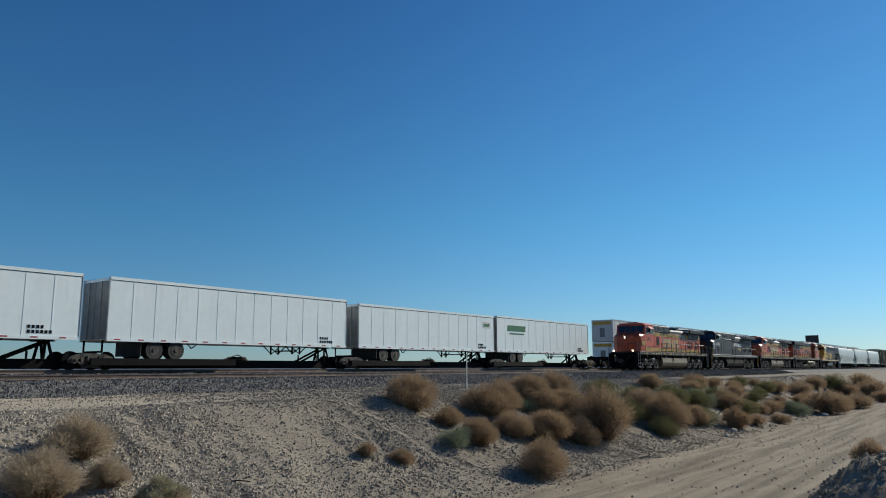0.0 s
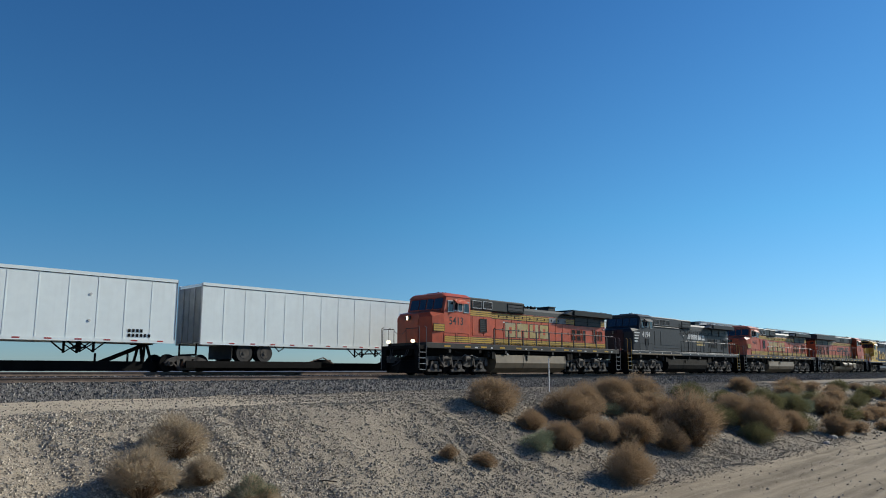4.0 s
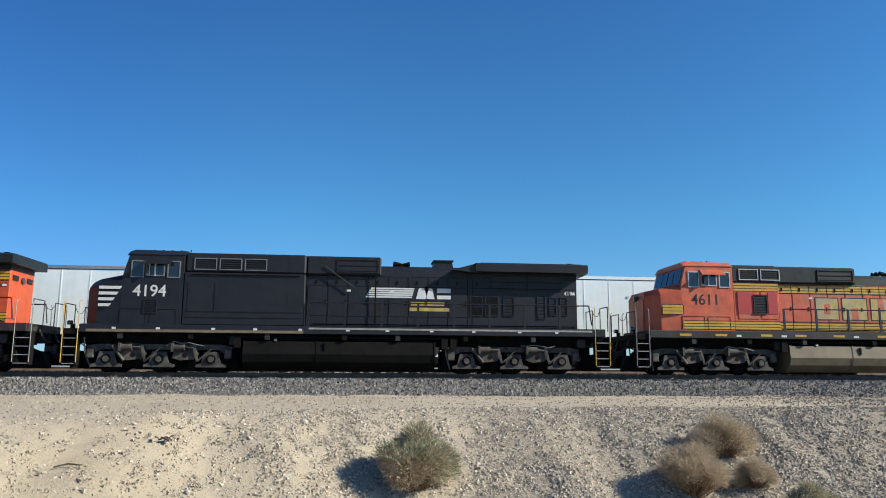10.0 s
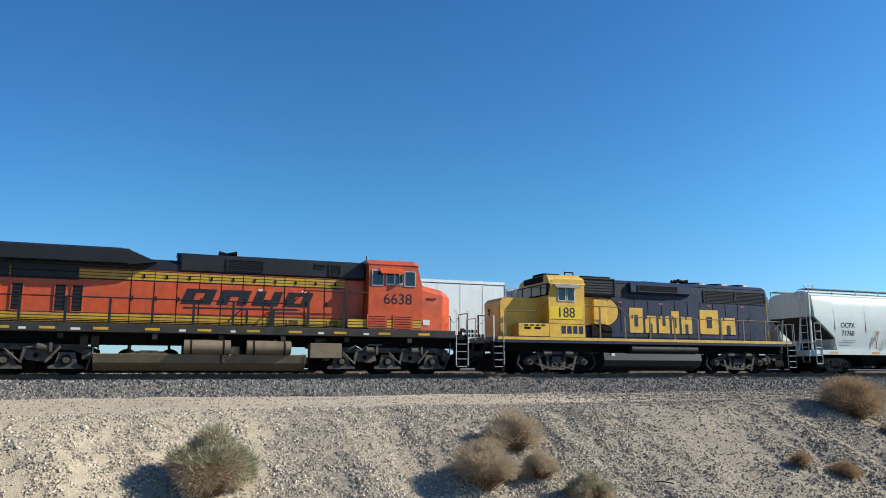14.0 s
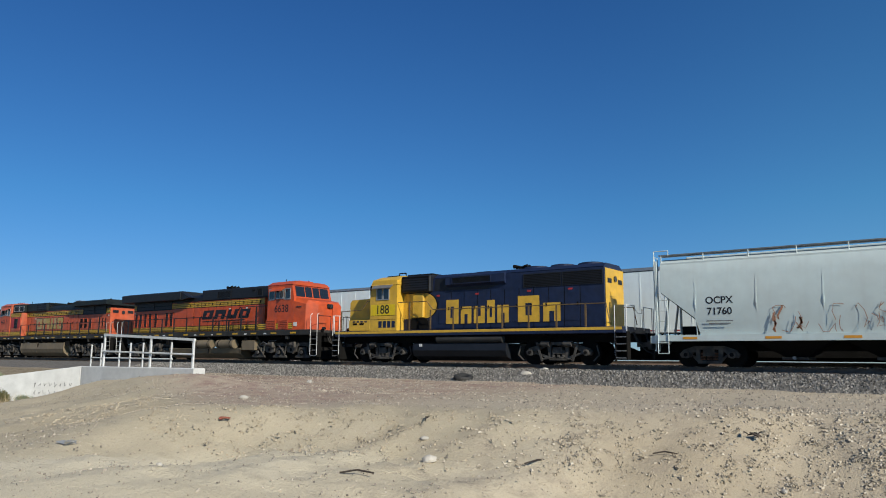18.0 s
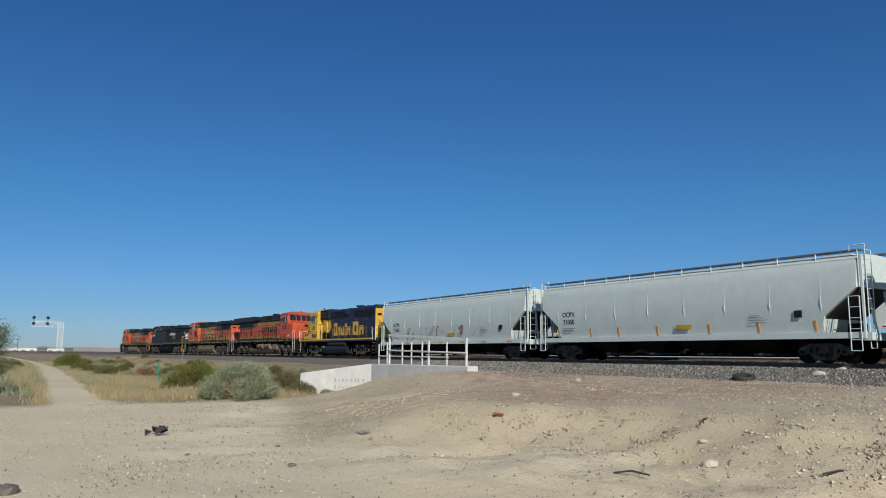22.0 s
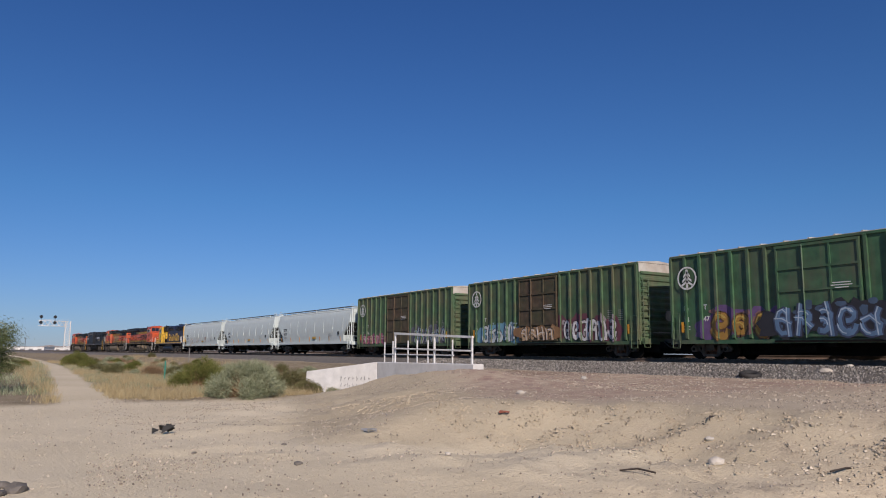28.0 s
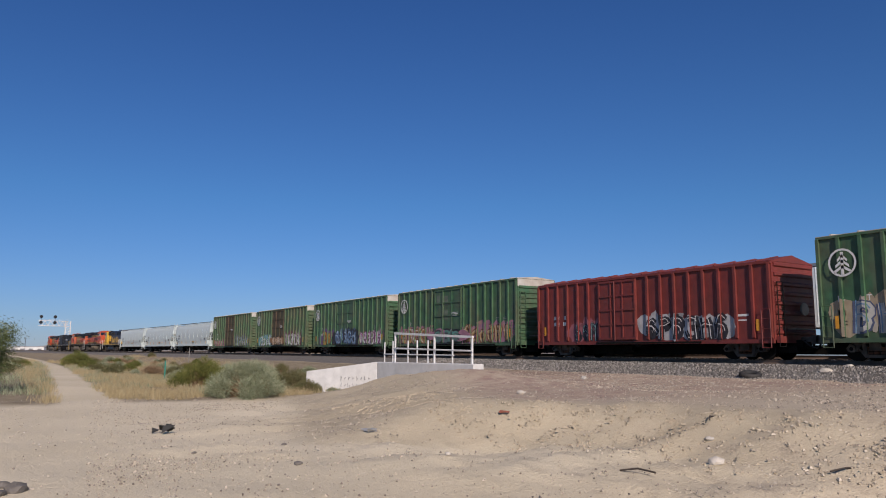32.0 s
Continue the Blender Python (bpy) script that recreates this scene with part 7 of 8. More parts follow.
def scatter(name, label, category, count, area, size, material, seed, accept=None, lift=0.3, flatten=0.7, base=None, bias=2.2, by_edge=False):
    """Many loose stones on the ground: one object of small faceted lumps."""
    rng = np.random.default_rng(seed)
    pts = []
    (x0, x1), (y0, y1) = area
    base = base or rough_z
    while len(pts) < count:
        x, y = rng.uniform(x0, x1), rng.uniform(y0, y1)
        if by_edge:
            y += mixed_at(x, EDGE)
        if accept is None or rng.random() < accept(x, y):
            pts.append((x, y, base(x, y)))
    pts = np.array(pts)
    n = len(pts)
    s = size[0] + (size[1] - size[0]) * rng.random(n) ** bias
    lump = np.array([(-0.55, -0.4, -0.5), (0.55, -0.4, -0.5), (0.0, 0.6, -0.5), (-0.5, -0.35, 0.5), (0.5, -0.35, 0.5), (0.0, 0.55, 0.5)])
    co = lump[None] * rng.uniform(0.6, 1.3, (n, 6, 3))
    co[:, 3:, :2] *= rng.uniform(0.3, 0.9, (n, 1, 2))
    a = rng.uniform(0, 2 * np.pi, n)
    ca, sa = np.cos(a), np.sin(a)
    x, y = co[..., 0] * ca[:, None] - co[..., 1] * sa[:, None], co[..., 0] * sa[:, None] + co[..., 1] * ca[:, None]
    tilt = rng.normal(0, 0.35, n)[:, None]
    z = (co[..., 2] + x * tilt) * flatten
    co = np.stack([x, y, z], -1) * s[:, None, None] + pts[:, None] + np.array([0, 0, 1.0])[None, None] * (s * lift)[:, None, None]
    f = np.array([(0, 1, 4), (0, 4, 3), (1, 2, 5), (1, 5, 4), (2, 0, 3), (2, 3, 5), (3, 4, 5)])
    faces = (f[None] + 6 * np.arange(n)[:, None, None]).reshape(-1, 3)
    me = make_mesh(name, co.reshape(-1, 3), faces, material)
    return tagged(new(name, me), label, category, kind="stuff")


def on_bank(x, y):
    edge, run = mixed_at(x, EDGE), mixed_at(x, RUN)
    b = smooth(edge - run - 1.2, edge - run + 1, y) * smooth(edge + 1.5, edge - 0.3, y)
    patch = 0.62 + 0.7 * noise.noise((x * 0.28 + 4, y * 0.28, 11)) + 0.4 * noise.noise((x * 0.9 + y * 0.45, y * 0.22, 15)) + 0.2 * noise.noise((x * 1.6, y * 1.2, 16))
    return b * min(1.0, max(0.15, patch)) * (0.06 + 0.94 * smooth(-5.5, 2.5, x))




def on_bank_face(x, y):
    edge, run = mixed_at(x, EDGE), mixed_at(x, RUN)
    return smooth(edge - run - 0.5, edge - run + 1, y) * smooth(edge + 0.5, edge - 0.5, y) * max(0.05, 0.4 + noise.noise((x * 0.5, y * 0.5, 31)))


def ballast_z(x, y):
    yy = y + bend(x) - TRACK_Y
    return mixed_at(yy, [(-4.4, -0.73), (-2.1, -0.235), (2.0, -0.235), (3.0, -0.03), (8.3, -0.03)])


scatter("bank_gravel", "loose grey gravel spilled down the bank", "gravel", 72000, ((-8, 13), (-7.4, 1.6)), (0.018, 0.062), M["bank_stone"], 1, lambda x, y: on_bank(x, y) * smooth(14, 8, x), 0.16, 0.55, by_edge=True)
scatter("dark_bank_gravel", "dark grey gravel spilled down the bank", "gravel", 85000, ((5, 40), (-7.4, 1.6)), (0.022, 0.07), M["dark_gravel"], 9, lambda x, y: on_bank(x, y) * smooth(3, 13, x), 0.16, 0.55, by_edge=True)
scatter("far_bank_gravel", "loose grey gravel spilled down the bank", "gravel", 12000, ((40, 95), (-7.4, 1.6)), (0.03, 0.12), M["dark_gravel"], 2, on_bank, by_edge=True)
scatter("heap_clods", "broken clods of earth on the heap by the road", "clods", 3500, ((11, 21), (-1.5, 5)), (0.015, 0.1), M["clod"], 14, lambda x, y: math.exp(-((x - 15.6) ** 2 / 11 + (y - 1.9) ** 2 / 3)), 0.2)
scatter("bench_gravel", "grey gravel on the flat beside the ballast", "gravel", 22000, ((10, 60), (16, 26.2)), (0.02, 0.07), M["dark_gravel"], 15, lambda x, y: smooth(8, 18, x) if y > mixed_at(x, EDGE) else 0.0)
scatter("sand_pebbles", "pale pebbles strewn over the sand", "pebbles", 44000, ((-27, 4), (0.5, 17)), (0.006, 0.034), M["sand_stone"], 3, lambda x, y: 0.25 + 0.75 * smooth(0.1, 0.5, noise.noise((x * 0.4, y * 0.4, 2))) if y > 0.12 * -x else 0.05)
scatter("bench_pebbles", "fine pebbles on the flat beside the ballast", "pebbles", 18000, ((-34, 34), (14, 26.2)), (0.014, 0.05), M["sand_stone"], 6, lambda x, y: 1.0 if y > mixed_at(x, EDGE) else 0.0)
scatter("bank_clods", "crumbled clods of sand on the eroded bank", "clods", 11000, ((-18, 1), (7.5, 16)), (0.012, 0.05), M["clod"], 12, on_bank_face, 0.12)
scatter("road_pebbles", "pebbles on the dirt road", "pebbles", 2500, ((10, 60), (-2, 11)), (0.015, 0.07), M["sand_stone"], 5)
scatter("ballast_stones", "crushed grey ballast stones", "ballast", 50000, ((-46, 52), (25.5, 29.6)), (0.036, 0.082), M["ballast_stone"], 4, None, 0.35, 0.9, ballast_z)
scatter("far_ballast_stones", "crushed grey ballast stones", "ballast", 16000, ((52, 120), (25.5, 29.6)), (0.06, 0.13), M["ballast_stone"], 17, None, 0.35, 0.9, ballast_z)
scatter("track_stones", "crushed grey ballast stones between the rails", "ballast", 9000, ((-46, 52), (29.6, 34.6)), (0.05, 0.10), M["ballast_stone"], 7, None, 0.2, 0.8, ballast_z)


def grass(name, label, count, seed, height, accept, area, leaf="straw"):
    rng = np.random.default_rng(seed)
    (x0, x1), (y0, y1) = area
    base = []
    while len(base) < count:
        x, y = rng.uniform(x0, x1), rng.uniform(y0, y1)
        if rng.random() < accept(x, y):
            base.append((x, y, rough_z(x, y) - 0.02))
    base = np.array(base)
    tip = base + rng.normal(0, 0.10, base.shape)
    tip[:, 2] = base[:, 2] + height * rng.uniform(0.35, 1.1, len(base))
    co, f = blades(rng, base, tip, rng.uniform(0.004, 0.010, len(base)))
    return tagged(new(name, make_mesh(name, co, f, M[leaf])), label, "grass", kind="stuff")


def dirt_path(x, y):
    """0 on the worn path that leads off beside the line, 1 away from it."""
    mid = mixed_at(x, [(-140, 8.5), (-80, 6.2), (-45, 4.2), (-32, 3.3), (-25, 3.0)])
    return smooth(0.55, 1.15, abs(y - mid) + 0.25 * noise.noise((x * 0.3, y * 0.3, 81)))


grass("dry_grass", "clumps of dry straw-coloured grass by the wash", 56000, 1, 0.33, lambda x, y: dirt_path(x, y) * smooth(0.0, 0.3, noise.noise((x * 0.35, y * 0.35, 8)) + 0.15) * smooth(-24, -26, x) * smooth(1.2, 2.4, y + (x + 25) * 0.02) * (1 - smooth(-33.5, -32, x) * smooth(10.5, 11.5, y)), ((-62, -24), (0.5, 17)))
grass("far_dry_grass", "dry straw-coloured grass along the line", 28000, 2, 0.5, lambda x, y: dirt_path(x, y) * smooth(-0.1, 0.3, noise.noise((x * 0.2, y * 0.2, 8)) + 0.1), ((-135, -60), (1, 22)))

grass("low_scrub", "low grey-green scrub between dry grass", 26000, 3, 0.4, lambda x, y: dirt_path(x, y) * smooth(0.0, 0.25, noise.noise((x * 0.3, y * 0.45, 18))) * smooth(-26, -28, x) * (1 - smooth(-33.5, -32, x) * smooth(10.5, 11.5, y)), ((-100, -26), (0.5, 20)), "sage")


def make_headwall():
    """A cast concrete headwall with a wing that slopes down, and pipe rails on top."""
    w = thing("concrete_headwall", "pale concrete culvert headwall with faint scrawl", "headwall", kind="structure")
    a, b, c = (-28.4, 14.5), (-21.1, 14.5), (-31.2, 12.4)
    bm = bmesh.new()
    loft(bm, [[(b[0], b[1], -2.2), (b[0], b[1] + 0.45, -2.2), (b[0], b[1] + 0.45, -0.18), (b[0], b[1], -0.18)], [(a[0], a[1], -2.2), (a[0], a[1] + 0.45, -2.2), (a[0], a[1] + 0.45, -0.21), (a[0], a[1], -0.21)]])
    bmesh.ops.bevel(bm, geom=list(bm.edges), offset=0.02, segments=1, affect="EDGES")
    part("headwall", bm, M["concrete"], w)
    bm = bmesh.new()
    n = (-0.27, 0.36)
    loft(bm, [[(a[0] - 0.004, a[1] - 0.004, -2.2), (a[0] + n[0], a[1] + n[1], -2.2), (a[0] + n[0], a[1] + n[1], -0.205), (a[0] - 0.004, a[1] - 0.004, -0.205)],
              [(c[0], c[1], -2.2), (c[0] + n[0], c[1] + n[1], -2.2), (c[0] + n[0], c[1] + n[1], -0.66), (c[0], c[1], -0.66)]])
    bmesh.ops.bevel(bm, geom=list(bm.edges), offset=0.02, segments=1, affect="EDGES")
    part("wing_wall", bm, M["concrete"], w)
    rng = random.Random(3)
    ux, uy = (c[0] - a[0]) / 3.5, (c[1] - a[1]) / 3.5
    for row, (z, n_) in enumerate(((-0.95, 8), (-1.25, 6))):
        bm = bmesh.new()
        for k in range(n_):
            t0 = 1.75 - k * 0.2
            for _ in range(2):
                d0, d1 = t0 + rng.uniform(-0.05, 0.05), t0 + rng.uniform(-0.06, 0.06)
                p, q = (a[0] + ux * d0 + 0.004, a[1] + uy * d0 - 0.006, z + rng.uniform(-0.08, 0.0)), (a[0] + ux * d1 + 0.004, a[1] + uy * d1 - 0.006, z + rng.uniform(0.02, 0.12))
                rod(bm, p, q, 0.009, 4)
        part("scrawl", bm, M["grey"], w, "faint grey scrawl")
    return w


make_headwall()


def make_railing():
    r = thing("pipe_railing", "white-painted pipe railing on the concrete headwall", "railing")
    y = 14.72
    for x, h in ((-27.2, 1.02), (-24.05, 0.86), (-21.5, 0.78)):
        part("post", B(x - 0.035, x + 0.035, y - 0.03, y + 0.03, -0.2, h), M["white"], r)
    part("top_rail", loft(bmesh.new(), [[(-27.25, y - 0.04, 0.95), (-27.25, y + 0.04, 0.95), (-27.25, y + 0.04, 1.04), (-27.25, y - 0.04, 1.04)], [(-21.45, y - 0.04, 0.72), (-21.45, y + 0.04, 0.72), (-21.45, y + 0.04, 0.8), (-21.45, y - 0.04, 0.8)]]), M["white"], r)
    part("middle_rail", R((-27.25, y - 0.05, 0.37), (-21.4, y - 0.05, 0.27), 0.033), M["white"], r)
    y2 = 15.9
    for x in (-30.4, -29.6, -28.2, -27.4, -26.5, -24.6):
        part("back_post", B(x - 0.024, x + 0.024, y2 - 0.024, y2 + 0.024, -0.75, 0.72 if x > -30 else 0.66), M["white"], r)
    part("back_rail", R((-30.45, y2, 0.12), (-24.5, y2, 0.1), 0.028), M["white"], r)
    return r


make_railing()


def post(name, label, category, x, y, h, w, material, cap=None):
    p = thing(name, label, category, at=pose(x, y, rough_z(x, y) - 0.05))
    part("stake", B(-w / 2, w / 2, -w / 4, w / 4, 0, h, bevel=w * 0.1), material, p)
    if cap is not None:
        part("cap", B(-w * 0.55, w * 0.55, -w * 0.3, w * 0.3, h, h + 0.08), cap, p)
    return p


post("marker_post", "thin white marker post beside the ballast", "post", 27.8, 20.0, 1.5, 0.06, M["white"], M["alu"])
post("marker_stake", "bright green plastic marker stake in dry grass", "post", -50.0, 10.2, 1.25, 0.12, M["teal"])
post("mile_post", "leaning pale lineside post near the track", "post", -88.0, 20.5, 2.1, 0.12, M["grey_white"], M["alu"]).rotation_euler = (0, 0.12, 0)


def make_tyre(x, y, z, turn):
    t = thing("old_tyre", "discarded black rubber tyre lying at the ballast", "tyre", at=pose(x, y, z, 12, 8, turn))
    bm = bmesh.new()
    rings = []
    for k in range(24):
        a = k * 2 * math.pi / 24
        rings.append([((0.3 + 0.11 * math.cos(b)) * math.cos(a), (0.3 + 0.11 * math.cos(b)) * math.sin(a), 0.12 + 0.115 * math.sin(b)) for b in [j * math.pi / 4 for j in range(8)]])
    loft(bm, rings + [rings[0]], cap=False)
    part("casing", bm, M["rubber"], t, "", 50)
    tr = bmesh.new()
    for k in range(24):
        a = k * 2 * math.pi / 24
        rod(tr, (0.415 * math.cos(a), 0.415 * math.sin(a), 0.05), (0.415 * math.cos(a + 0.06), 0.415 * math.sin(a + 0.06), 0.19), 0.016, 4)
    part("tread", tr, M["rubber"], t)


make_tyre(-18.4, 26.0, -0.70, 20)


def rock(name, label, x, y, size, material, seed, tall=0.6, z=None):
    """A single stone: a dented lump."""
    rng = random.Random(seed)
    bm = bmesh.new()
    bmesh.ops.create_icosphere(bm, subdivisions=2, radius=size / 2)
    for v in bm.verts:
        k = 1 + 0.35 * noise.noise(v.co * (2.2 / size) + Vector((seed, 0, 0))) + rng.uniform(-0.06, 0.06)
        v.co = Vector((v.co.x * k, v.co.y * k * 0.8, v.co.z * k * tall))
    ob = part(name, bm, material)
    ob.matrix_basis = pose(x, y, (rough_z(x, y) if z is None else z) + size * tall * 0.2, 0, 0, rng.uniform(0, 360))
    return tagged(ob, label, "rock", "loose rocks")


M["pale_rock"] = mat("pale_rock", (0.55, 0.5, 0.43), 0.9, spots=0.15, bump=0.5, bump_scale=20)
M["dark_rock"] = mat("dark_rock", (0.13, 0.115, 0.10), 0.85, spots=0.2, bump=0.5, bump_scale=20)
M["brick_red"] = mat("faded_red_plastic", (0.35, 0.10, 0.06), 0.7, spots=0.2)
for i, (x, y, s) in enumerate(((-1.21, 15.5, 0.17), (-7.37, 9.48, 0.24), (-9.4, 6.0, 0.1), (-8.2, 10.4, 0.16), (-14.0, 11.0, 0.2), (-23.4, 17.0, 0.5), (-20.3, 18.9, 0.25), (1.9, 14.6, 0.1), (-2.8, 12.6, 0.12), (38.0, 11.2, 0.4), (36.0, 10.9, 0.35), (55.0, 10.2, 0.5))):
    rock("pale_rock", "pale sandy rock on the bank", x, y, s, M["pale_rock"], i)
rock("white_stone", "pale flat stone on the ballast", -16.0, 27.2, 0.5, M["pale_rock"], 40, 0.4, ballast_z(-16.0, 27.2))
rock("white_stone", "pale flat stone on the ballast", -15.7, 28.3, 0.4, M["pale_rock"], 41, 0.4, ballast_z(-15.7, 28.3))
for i, (x, y, s) in enumerate(((-9.75, 0.47, 0.30), (-10.15, 0.33, 0.22), (-9.6, 0.28, 0.2), (-10.2, 3.98, 0.14), (-12.2, 3.0, 0.09), (-12.5, 4.6, 0.1), (10.2, 0.4, 0.3))):
    rock("dark_rock", "dark weathered rock on the sand", x, y, s, M["dark_rock"], 60 + i, 0.5)


def scrap(name, label, category, x, y, size, material, seed, n=5, flat_=0.25):
    """Crumpled litter: a few bent plates in a heap."""
    rng = random.Random(seed)
    bm = bmesh.new()
    for _ in range(n):
        cx, cy = rng.uniform(-0.4, 0.4) * size, rng.uniform(-0.25, 0.25) * size
        pts = [(cx + rng.uniform(-0.3, 0.3) * size, cy + rng.uniform(-0.3, 0.3) * size, rng.uniform(0.02, flat_) * size) for _ in range(4)]
        loft(bm, [pts, [(a, b, c + 0.02) for a, b, c in pts]])
    ob = part(name, bm, material)
    ob.matrix_basis = pose(x, y, rough_z(x, y), 0, 0, rng.uniform(0, 360))
    return tagged(ob, label, category, "litter on the ground")


scrap("rubber_scrap", "torn black rubber scrap on the sand", "litter", -15.05, 3.12, 0.5, M["rubber"], 1, 7, 0.35)
scrap("crumpled_sheet", "crumpled grey sheet half buried in sand", "litter", -12.4, 6.2, 0.32, M["alu"], 2)
scrap("red_plastic", "faded red plastic strip on the sand", "litter", -11.5, 8.57, 0.32, M["brick_red"], 3, 4, 0.15)
scrap("driftwood", "dark piece of broken wood on the bank", "litter", -3.52, 13.75, 0.34, M["timber"], 4, 5, 0.3)
for i, (x, y, l, turn) in enumerate(((-7.4, 7.85, 0.5, 30), (-6.0, 10.6, 0.6, 70), (-8.6, 11.0, 0.5, 120), (-4.6, 12.4, 0.4, 20), (9.0, 12.9, 0.7, 10), (10.2, 13.4, 0.5, 140))):
    bm = path_rod(bmesh.new(), [(-l / 2, 0, 0.02), (0, 0.03, 0.06), (l / 2, -0.02, 0.03)], 0.014, 5)
    ob = part("dead_stick", bm, M["timber"])
    ob.matrix_basis = pose(x, y, rough_z(x, y), 0, 0, turn)
    tagged(ob, "dry dead stick on the ground", "stick", "litter on the ground")


M["tamarisk"] = island_material("tamarisk_leaves", (0.045, 0.07, 0.022), (0.17, 0.21, 0.08))


def make_tree():
    """A feathery desert tree at the edge of the path: forked trunk, drooping limbs, fine leaves with gaps."""
    rng = np.random.default_rng(12)
    t = thing("desert_tree", "feathery grey-green tamarisk tree beside the path", "tree", at=pose(-32.5, -0.65, rough_z(-32.5, -0.65)) @ Matrix.Diagonal((1.1, 1.1, 0.86, 1)))
    bm = bmesh.new()
    ends = []
    for k in range(6):
        a = k * 1.05 + rng.uniform(0, 0.5)
        p = Vector((0.05 * math.cos(a), 0.05 * math.sin(a), 0))
        r = 0.09
        d = Vector((math.cos(a) * 0.5, math.sin(a) * 0.5, 1)).normalized()
        for j in range(4):
            q = p + d * rng.uniform(0.55, 0.8)
            rod(bm, p, q, r, 7, r * 0.7)
            ends.append(q)
            for _ in range(3):
                e = q + Vector((rng.normal(0, 0.5), rng.normal(0, 0.5), rng.uniform(-0.1, 0.6)))
                rod(bm, q, e, r * 0.4, 5, r * 0.12)
                ends.append(e)
            p, r = q, r * 0.7
            d = (d + Vector((rng.normal(0, 0.3), rng.normal(0, 0.3), 0.1))).normalized()
    part("trunk", bm, M["timber"], t)
    pts = np.array([tuple(e) for e in ends if e.z > 0.5])
    c = pts[rng.integers(0, len(pts), 4000)] + rng.normal(0, 0.2, (4000, 3))
    c = c[c[:, 2] > 0.25]
    tip = c + rng.normal(0, 0.16, c.shape) + np.array([0, 0, 0.1])
    co, f = blades(rng, c, tip, 0.008)
    sp = new("sprays", make_mesh("sprays", co, f, M["sage"]))
    sp.parent = t
    c = pts[rng.integers(0, len(pts), 70000)] + rng.normal(0, 0.23, (70000, 3))
    c = c[c[:, 2] > 0.2]
    co, f = leaf_cloud(rng, c, 0.03)
    cr = new("crown", make_mesh("crown", co, f, M["tamarisk"]))
    cr.parent = t
    return t


make_tree()


def make_signals():
    """A cantilever signal gantry over both tracks with two-lamp heads, far down the line."""
    x = -330.0
    g = thing("signal_gantry", "galvanized steel cantilever signal gantry over the tracks", "railway signal")
    my, top = 29.0, 10.7
    bm = bmesh.new()
    for dx in (-0.45, 0.45):
        for dy in (-0.45, 0.45):
            rod(bm, (x + dx * 2, my + dy * 2, -1.5), (x + dx * 2, my + dy * 2, top + 1.1), 0.13)
    for k in range(12):
        z = -1.0 + k
        for dx in (-0.45, 0.45):
            rod(bm, (x + dx * 2, my - 0.9, z), (x + dx * 2, my + 0.9, z + 1), 0.085)
            rod(bm, (x - 0.9, my + dx * 2, z), (x + 0.9, my + dx * 2, z + 1), 0.085)
    part("mast", bm, M["white"], g)
    bm = bmesh.new()
    for z in (top - 1.0, top + 1.0):
        for dx in (-0.45, 0.45):
            rod(bm, (x + dx, my, z), (x + dx, 18.6, z), 0.12)
    for k in range(10):
        y = my - k * 1.04
        for dx in (-0.45, 0.45):
            rod(bm, (x + dx, y, top - (1.0 if k % 2 else -1.0)), (x + dx, y - 1.04, top + (1.0 if k % 2 else -1.0)), 0.085)
    part("arm", bm, M["white"], g)
    for y in (19.3, 24.2):
        part("head_bracket", B(x + 0.5, x + 0.6, y - 0.08, y + 0.08, top - 0.3, top + 2.8), M["under"], g)
        for z in (top + 0.3, top + 2.6):
            head = part("signal_head", R((x + 0.6, y, z), (x + 0.72, y, z), 0.62, 18), M["black"], g)
            part("lamp_hood", R((x + 0.72, y, z), (x + 1.2, y, z), 0.22, 10), M["black"], head)
    bm = bmesh.new()
    for k in range(6):
        rod(bm, (x + 0.5, my - 1.5 - k * 1.7, top + 0.5), (x + 0.5, my - 1.5 - k * 1.7, top + 1.5), 0.03)
    rod(bm, (x + 0.5, my, top + 1.5), (x + 0.5, 18.6, top + 1.5), 0.03)
    part("walkway_rail", bm, M["white"], g)


make_signals()


def make_board():
    b = thing("lineside_board", "dark square board on a mast beside the line", "sign", at=pose(216, 41.5, -1.2))
    part("board", B(-0.1, 0.1, -1.6, 1.6, 7.0, 9.8, bevel=0.04), M["brownpaint"], b)
    part("mast", R((0.25, 0, 0), (0.25, 0, 8.5), 0.16, 10), M["brownpaint"], b)
    for y in (-1.0, 1.0):
        part("stiffener", B(0.1, 0.2, y - 0.06, y + 0.06, 7.1, 9.7), M["brownpaint"], b)


make_board()

# far buildings and ranges on the horizon
M["hill"] = mat("hazy_hills", (0.16, 0.20, 0.27), 1.0, spots=0.12, scale=0.002, grain=0.0)
M["hill_brown"] = mat("hazy_desert_rise", (0.30, 0.27, 0.25), 1.0, spots=0.1, scale=0.003, grain=0.0)


def ridge(name, a0, a1, dist, height, material, seed, label):
    """A low range along the horizon, from bearing a0 to a1 (degrees left of straight across the track)."""
    bm = bmesh.new()
    n = 90
    rows = []
    for k in range(n + 1):
        a = radians(a0 + (a1 - a0) * k / n)
        h = height * smooth(0, 0.15, k / n) * smooth(1, 0.85, k / n) * (0.55 + 0.5 * noise.noise((k * 0.16, seed, 0)) + 0.2 * noise.noise((k * 0.5, seed, 4)))
        s, c = -math.sin(a), math.cos(a)
        rows.append([(s * dist, c * dist, -8), (s * (dist + 60), c * (dist + 60), max(-2, h)), (s * (dist + 400), c * (dist + 400), -8)])
    loft(bm, rows, cap=False)
    return tagged(part(name, bm, material), label, "hills", kind="structure")


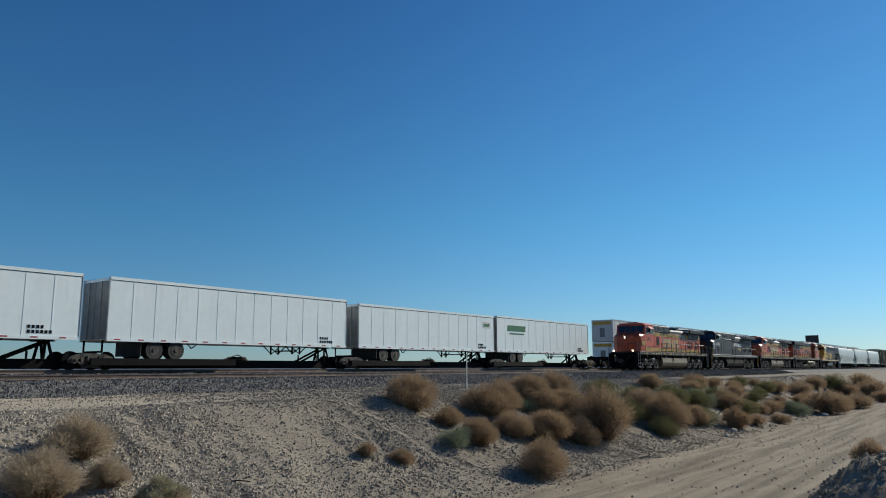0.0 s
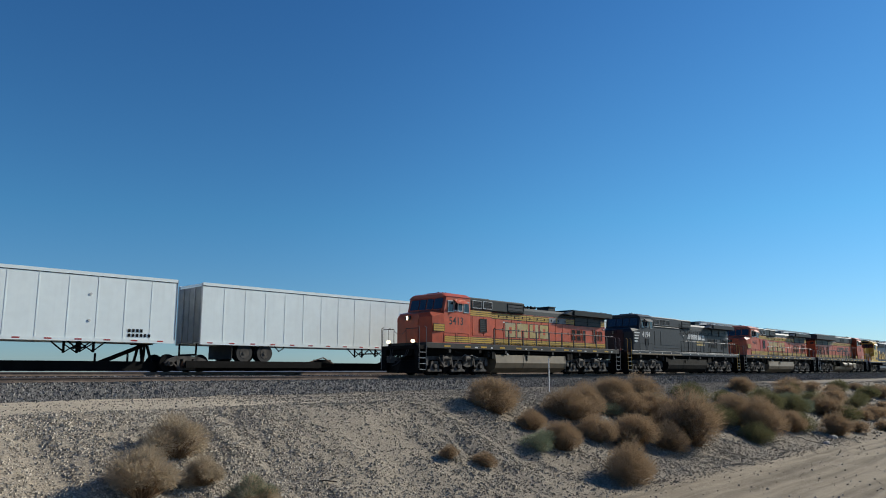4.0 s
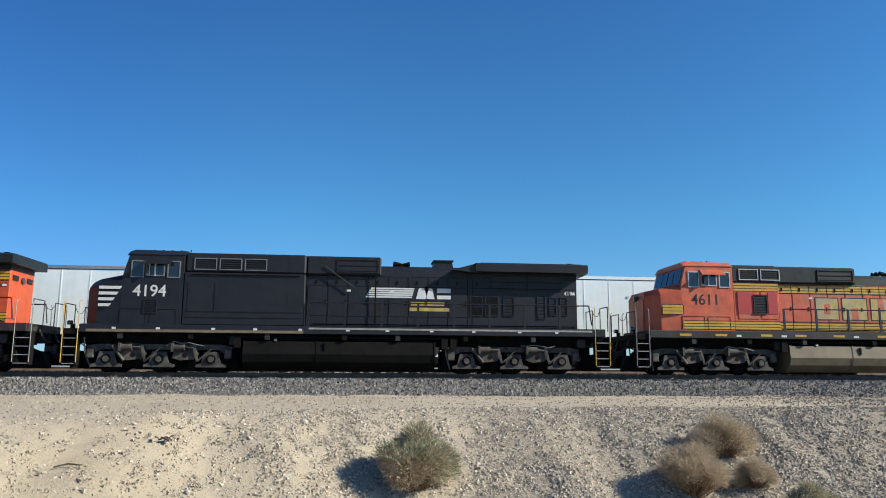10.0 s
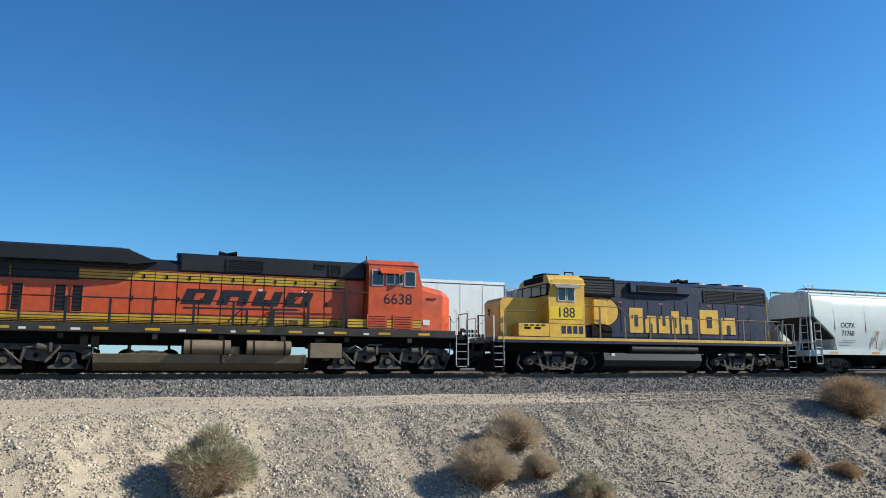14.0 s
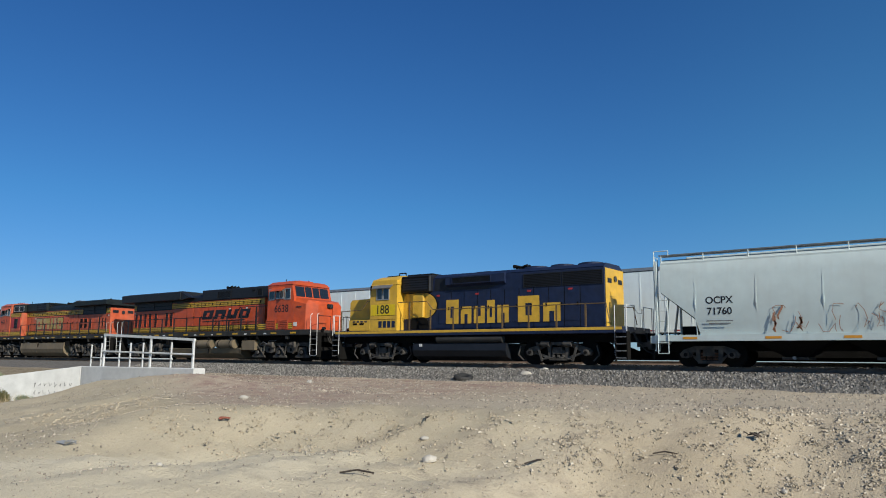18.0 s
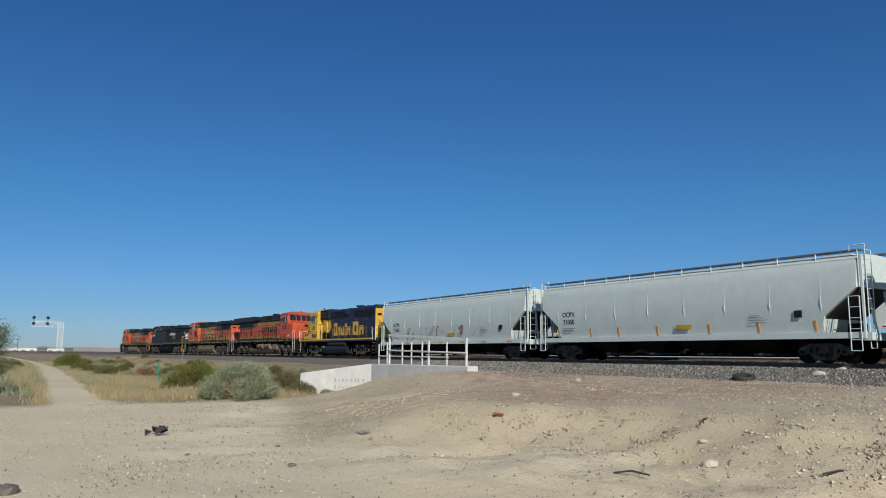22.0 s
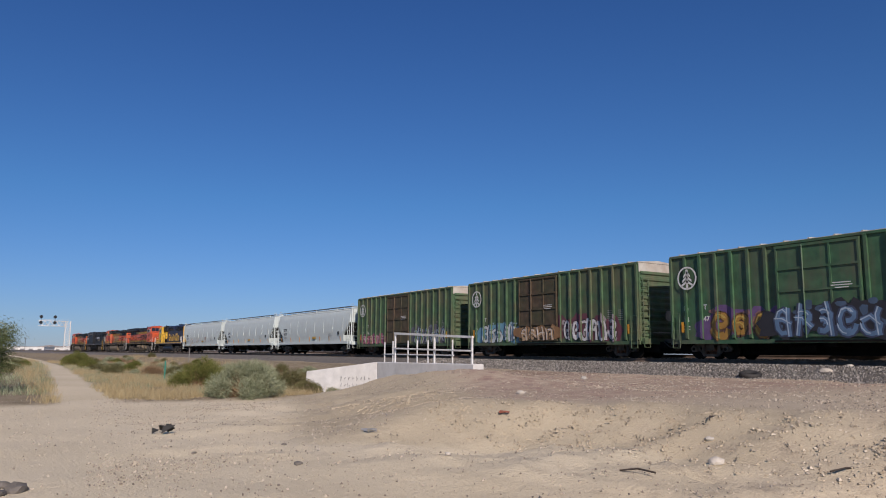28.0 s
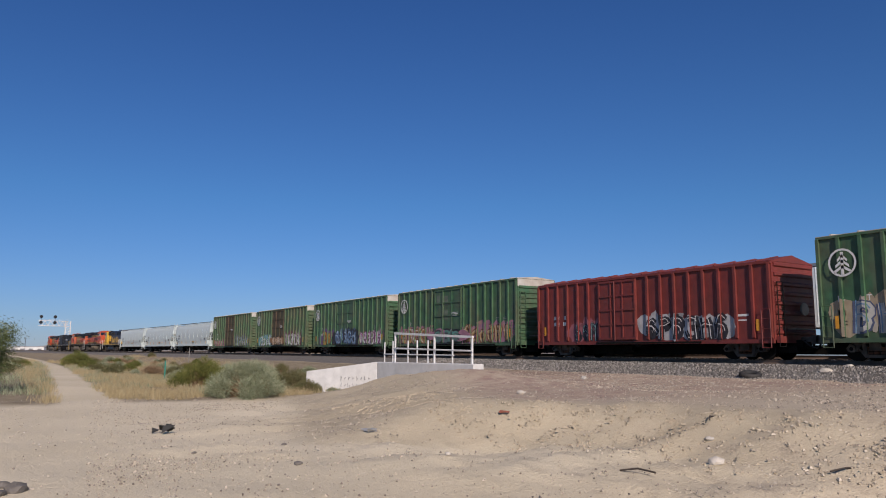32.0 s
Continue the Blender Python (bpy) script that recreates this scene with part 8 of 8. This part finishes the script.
ridge("backdrop_hills", -78, -20, 3600, 46, M["hill"], 1, "hazy blue hills on the horizon")
ridge("backdrop_hills_left", 40, 100, 3300, 30, M["hill_brown"], 2, "hazy desert rise on the horizon")


def warehouse(x, y, l, h, label, material):
    w = thing("warehouse", label, "building", "far buildings", at=pose(x, y, -1.2, 0, 0, 62))
    part("wall", B(-l / 2, l / 2, -12, 12, 0, h), material, w)
    part("roof", B(-l / 2 - 0.5, l / 2 + 0.5, -12.5, 12.5, h, h + 0.5), M["alu"], w)
    for k in range(7):
        x0 = -l / 2 + (k + 0.5) * l / 7
        part("loading_door", B(x0 - 2, x0 + 2, -12.06, -12.0, 0, h * 0.6), M["grey"], w)


warehouse(-880, 34, 60, 4.5, "long pale warehouse far off by the line", M["white"])
warehouse(-960, 62, 70, 4.5, "long pale warehouse far off by the line", M["concrete"])
warehouse(-900, 8, 40, 3.5, "pale low building far off by the line", M["white"])
for k, (y, h) in enumerate(((6, 15), (20, 13), (38, 14))):
    p = thing("utility_pole", "thin wooden utility pole far off", "pole", "far poles", at=pose(-820 - 20 * k, y, -1.2))
    part("shaft", R((0, 0, 0), (0, 0, h), 0.2, 8), M["timber"], p)
    part("crossarm", B(-0.1, 0.1, -1.3, 1.3, h - 1.2, h - 0.95), M["timber"], p)

# sleepers: each one by the camera by itself, the rest joined
def sleeper_mesh():
    bm = B(-0.115, 0.115, -1.3, 1.3, -0.36, -0.185, bevel=0.012)
    return finish("sleeper", bm, M["timber"])


_sl = sleeper_mesh()
_sr = random.Random(8)
for k in range(236):
    x = -74 + k * 0.56
    yaw = math.degrees(math.atan2(track_y(x + 1) - track_y(x - 1), 2))
    shared("sleeper", _sl, near_track, pose(x, track_y(x) + _sr.uniform(-0.06, 0.03), _sr.uniform(-0.01, 0.01), 0, 0, yaw + _sr.uniform(-0.8, 0.8)))
_rest = bmesh.new()
for k in range(420):
    x = -310 + k * 0.56
    if x < -74.4:
        box(_rest, x - 0.115, x + 0.115, track_y(x) - 1.3, track_y(x) + 1.3, -0.36, -0.185)
for k in range(230):
    x = 58.5 + k * 0.56
    box(_rest, x - 0.115, x + 0.115, TRACK_Y - 1.3, TRACK_Y + 1.3, -0.36, -0.185)
for k in range(330):
    x = -80 + k * 0.56
    box(_rest, x - 0.115, x + 0.115, track_y(x, FAR_Y) - 1.3, track_y(x, FAR_Y) + 1.3, FAR_Z - 0.36, FAR_Z - 0.185)
tagged(part("far_sleepers", _rest, M["timber"], near_track), kind="stuff")
_plate = bmesh.new()
for s in (-1, 1):
    box(_plate, -0.1, 0.1, s * 0.7525 - 0.2, s * 0.7525 + 0.2, -0.185, -0.165)
    for t in (-0.13, 0.13):
        rod(_plate, (0.05, s * 0.7525 + t, -0.17), (0.05, s * 0.7525 + t, -0.12), 0.022, 5)
_pm = finish("tie_plate", _plate, M["rust"])
for k in range(236):
    x = -74 + k * 0.56
    if -42 < x < 42:
        shared("tie_plate", _pm, near_track, pose(x, track_y(x), 0))
TRAIN = [(LOCOS[0], 22.05, 0), (LOCOS[1], 22.05, 0), (LOCOS[2], 22.05, 0), (LOCOS[3], 22.05, 180), (LOCOS[4], 18.2, 0)]
TRAIN += [(c, 20.3, 0) for c in HOPPERS] + [(c, 17.7, 0) for c in BOXCARS]


# ---- what moves ----
def lead(t):
    """Where the leading coupler is along the track at t seconds: the train slowly gathers speed."""
    return 67.554 - 10.0828 * t + 0.0049305 * t ** 2 - 0.001226 * t ** 3 + 1.57536e-5 * t ** 4


def motions():
    times = [0, 2.5, 4.5] + [6 + k for k in range(0, 26, 2)] + [32]
    x = 0.0
    for thing_, length, turn in TRAIN:
        mid = x + length / 2
        x += length
        rows = []
        for t in times:
            p = lead(t) + mid
            e = length * 0.3
            yaw = math.degrees(math.atan2(track_y(p + e) - track_y(p - e), 2 * e))
            rows.append((t, pose(p, track_y(p), 0, 0, 0, yaw + turn)))
        walk(thing_, rows)


motions()
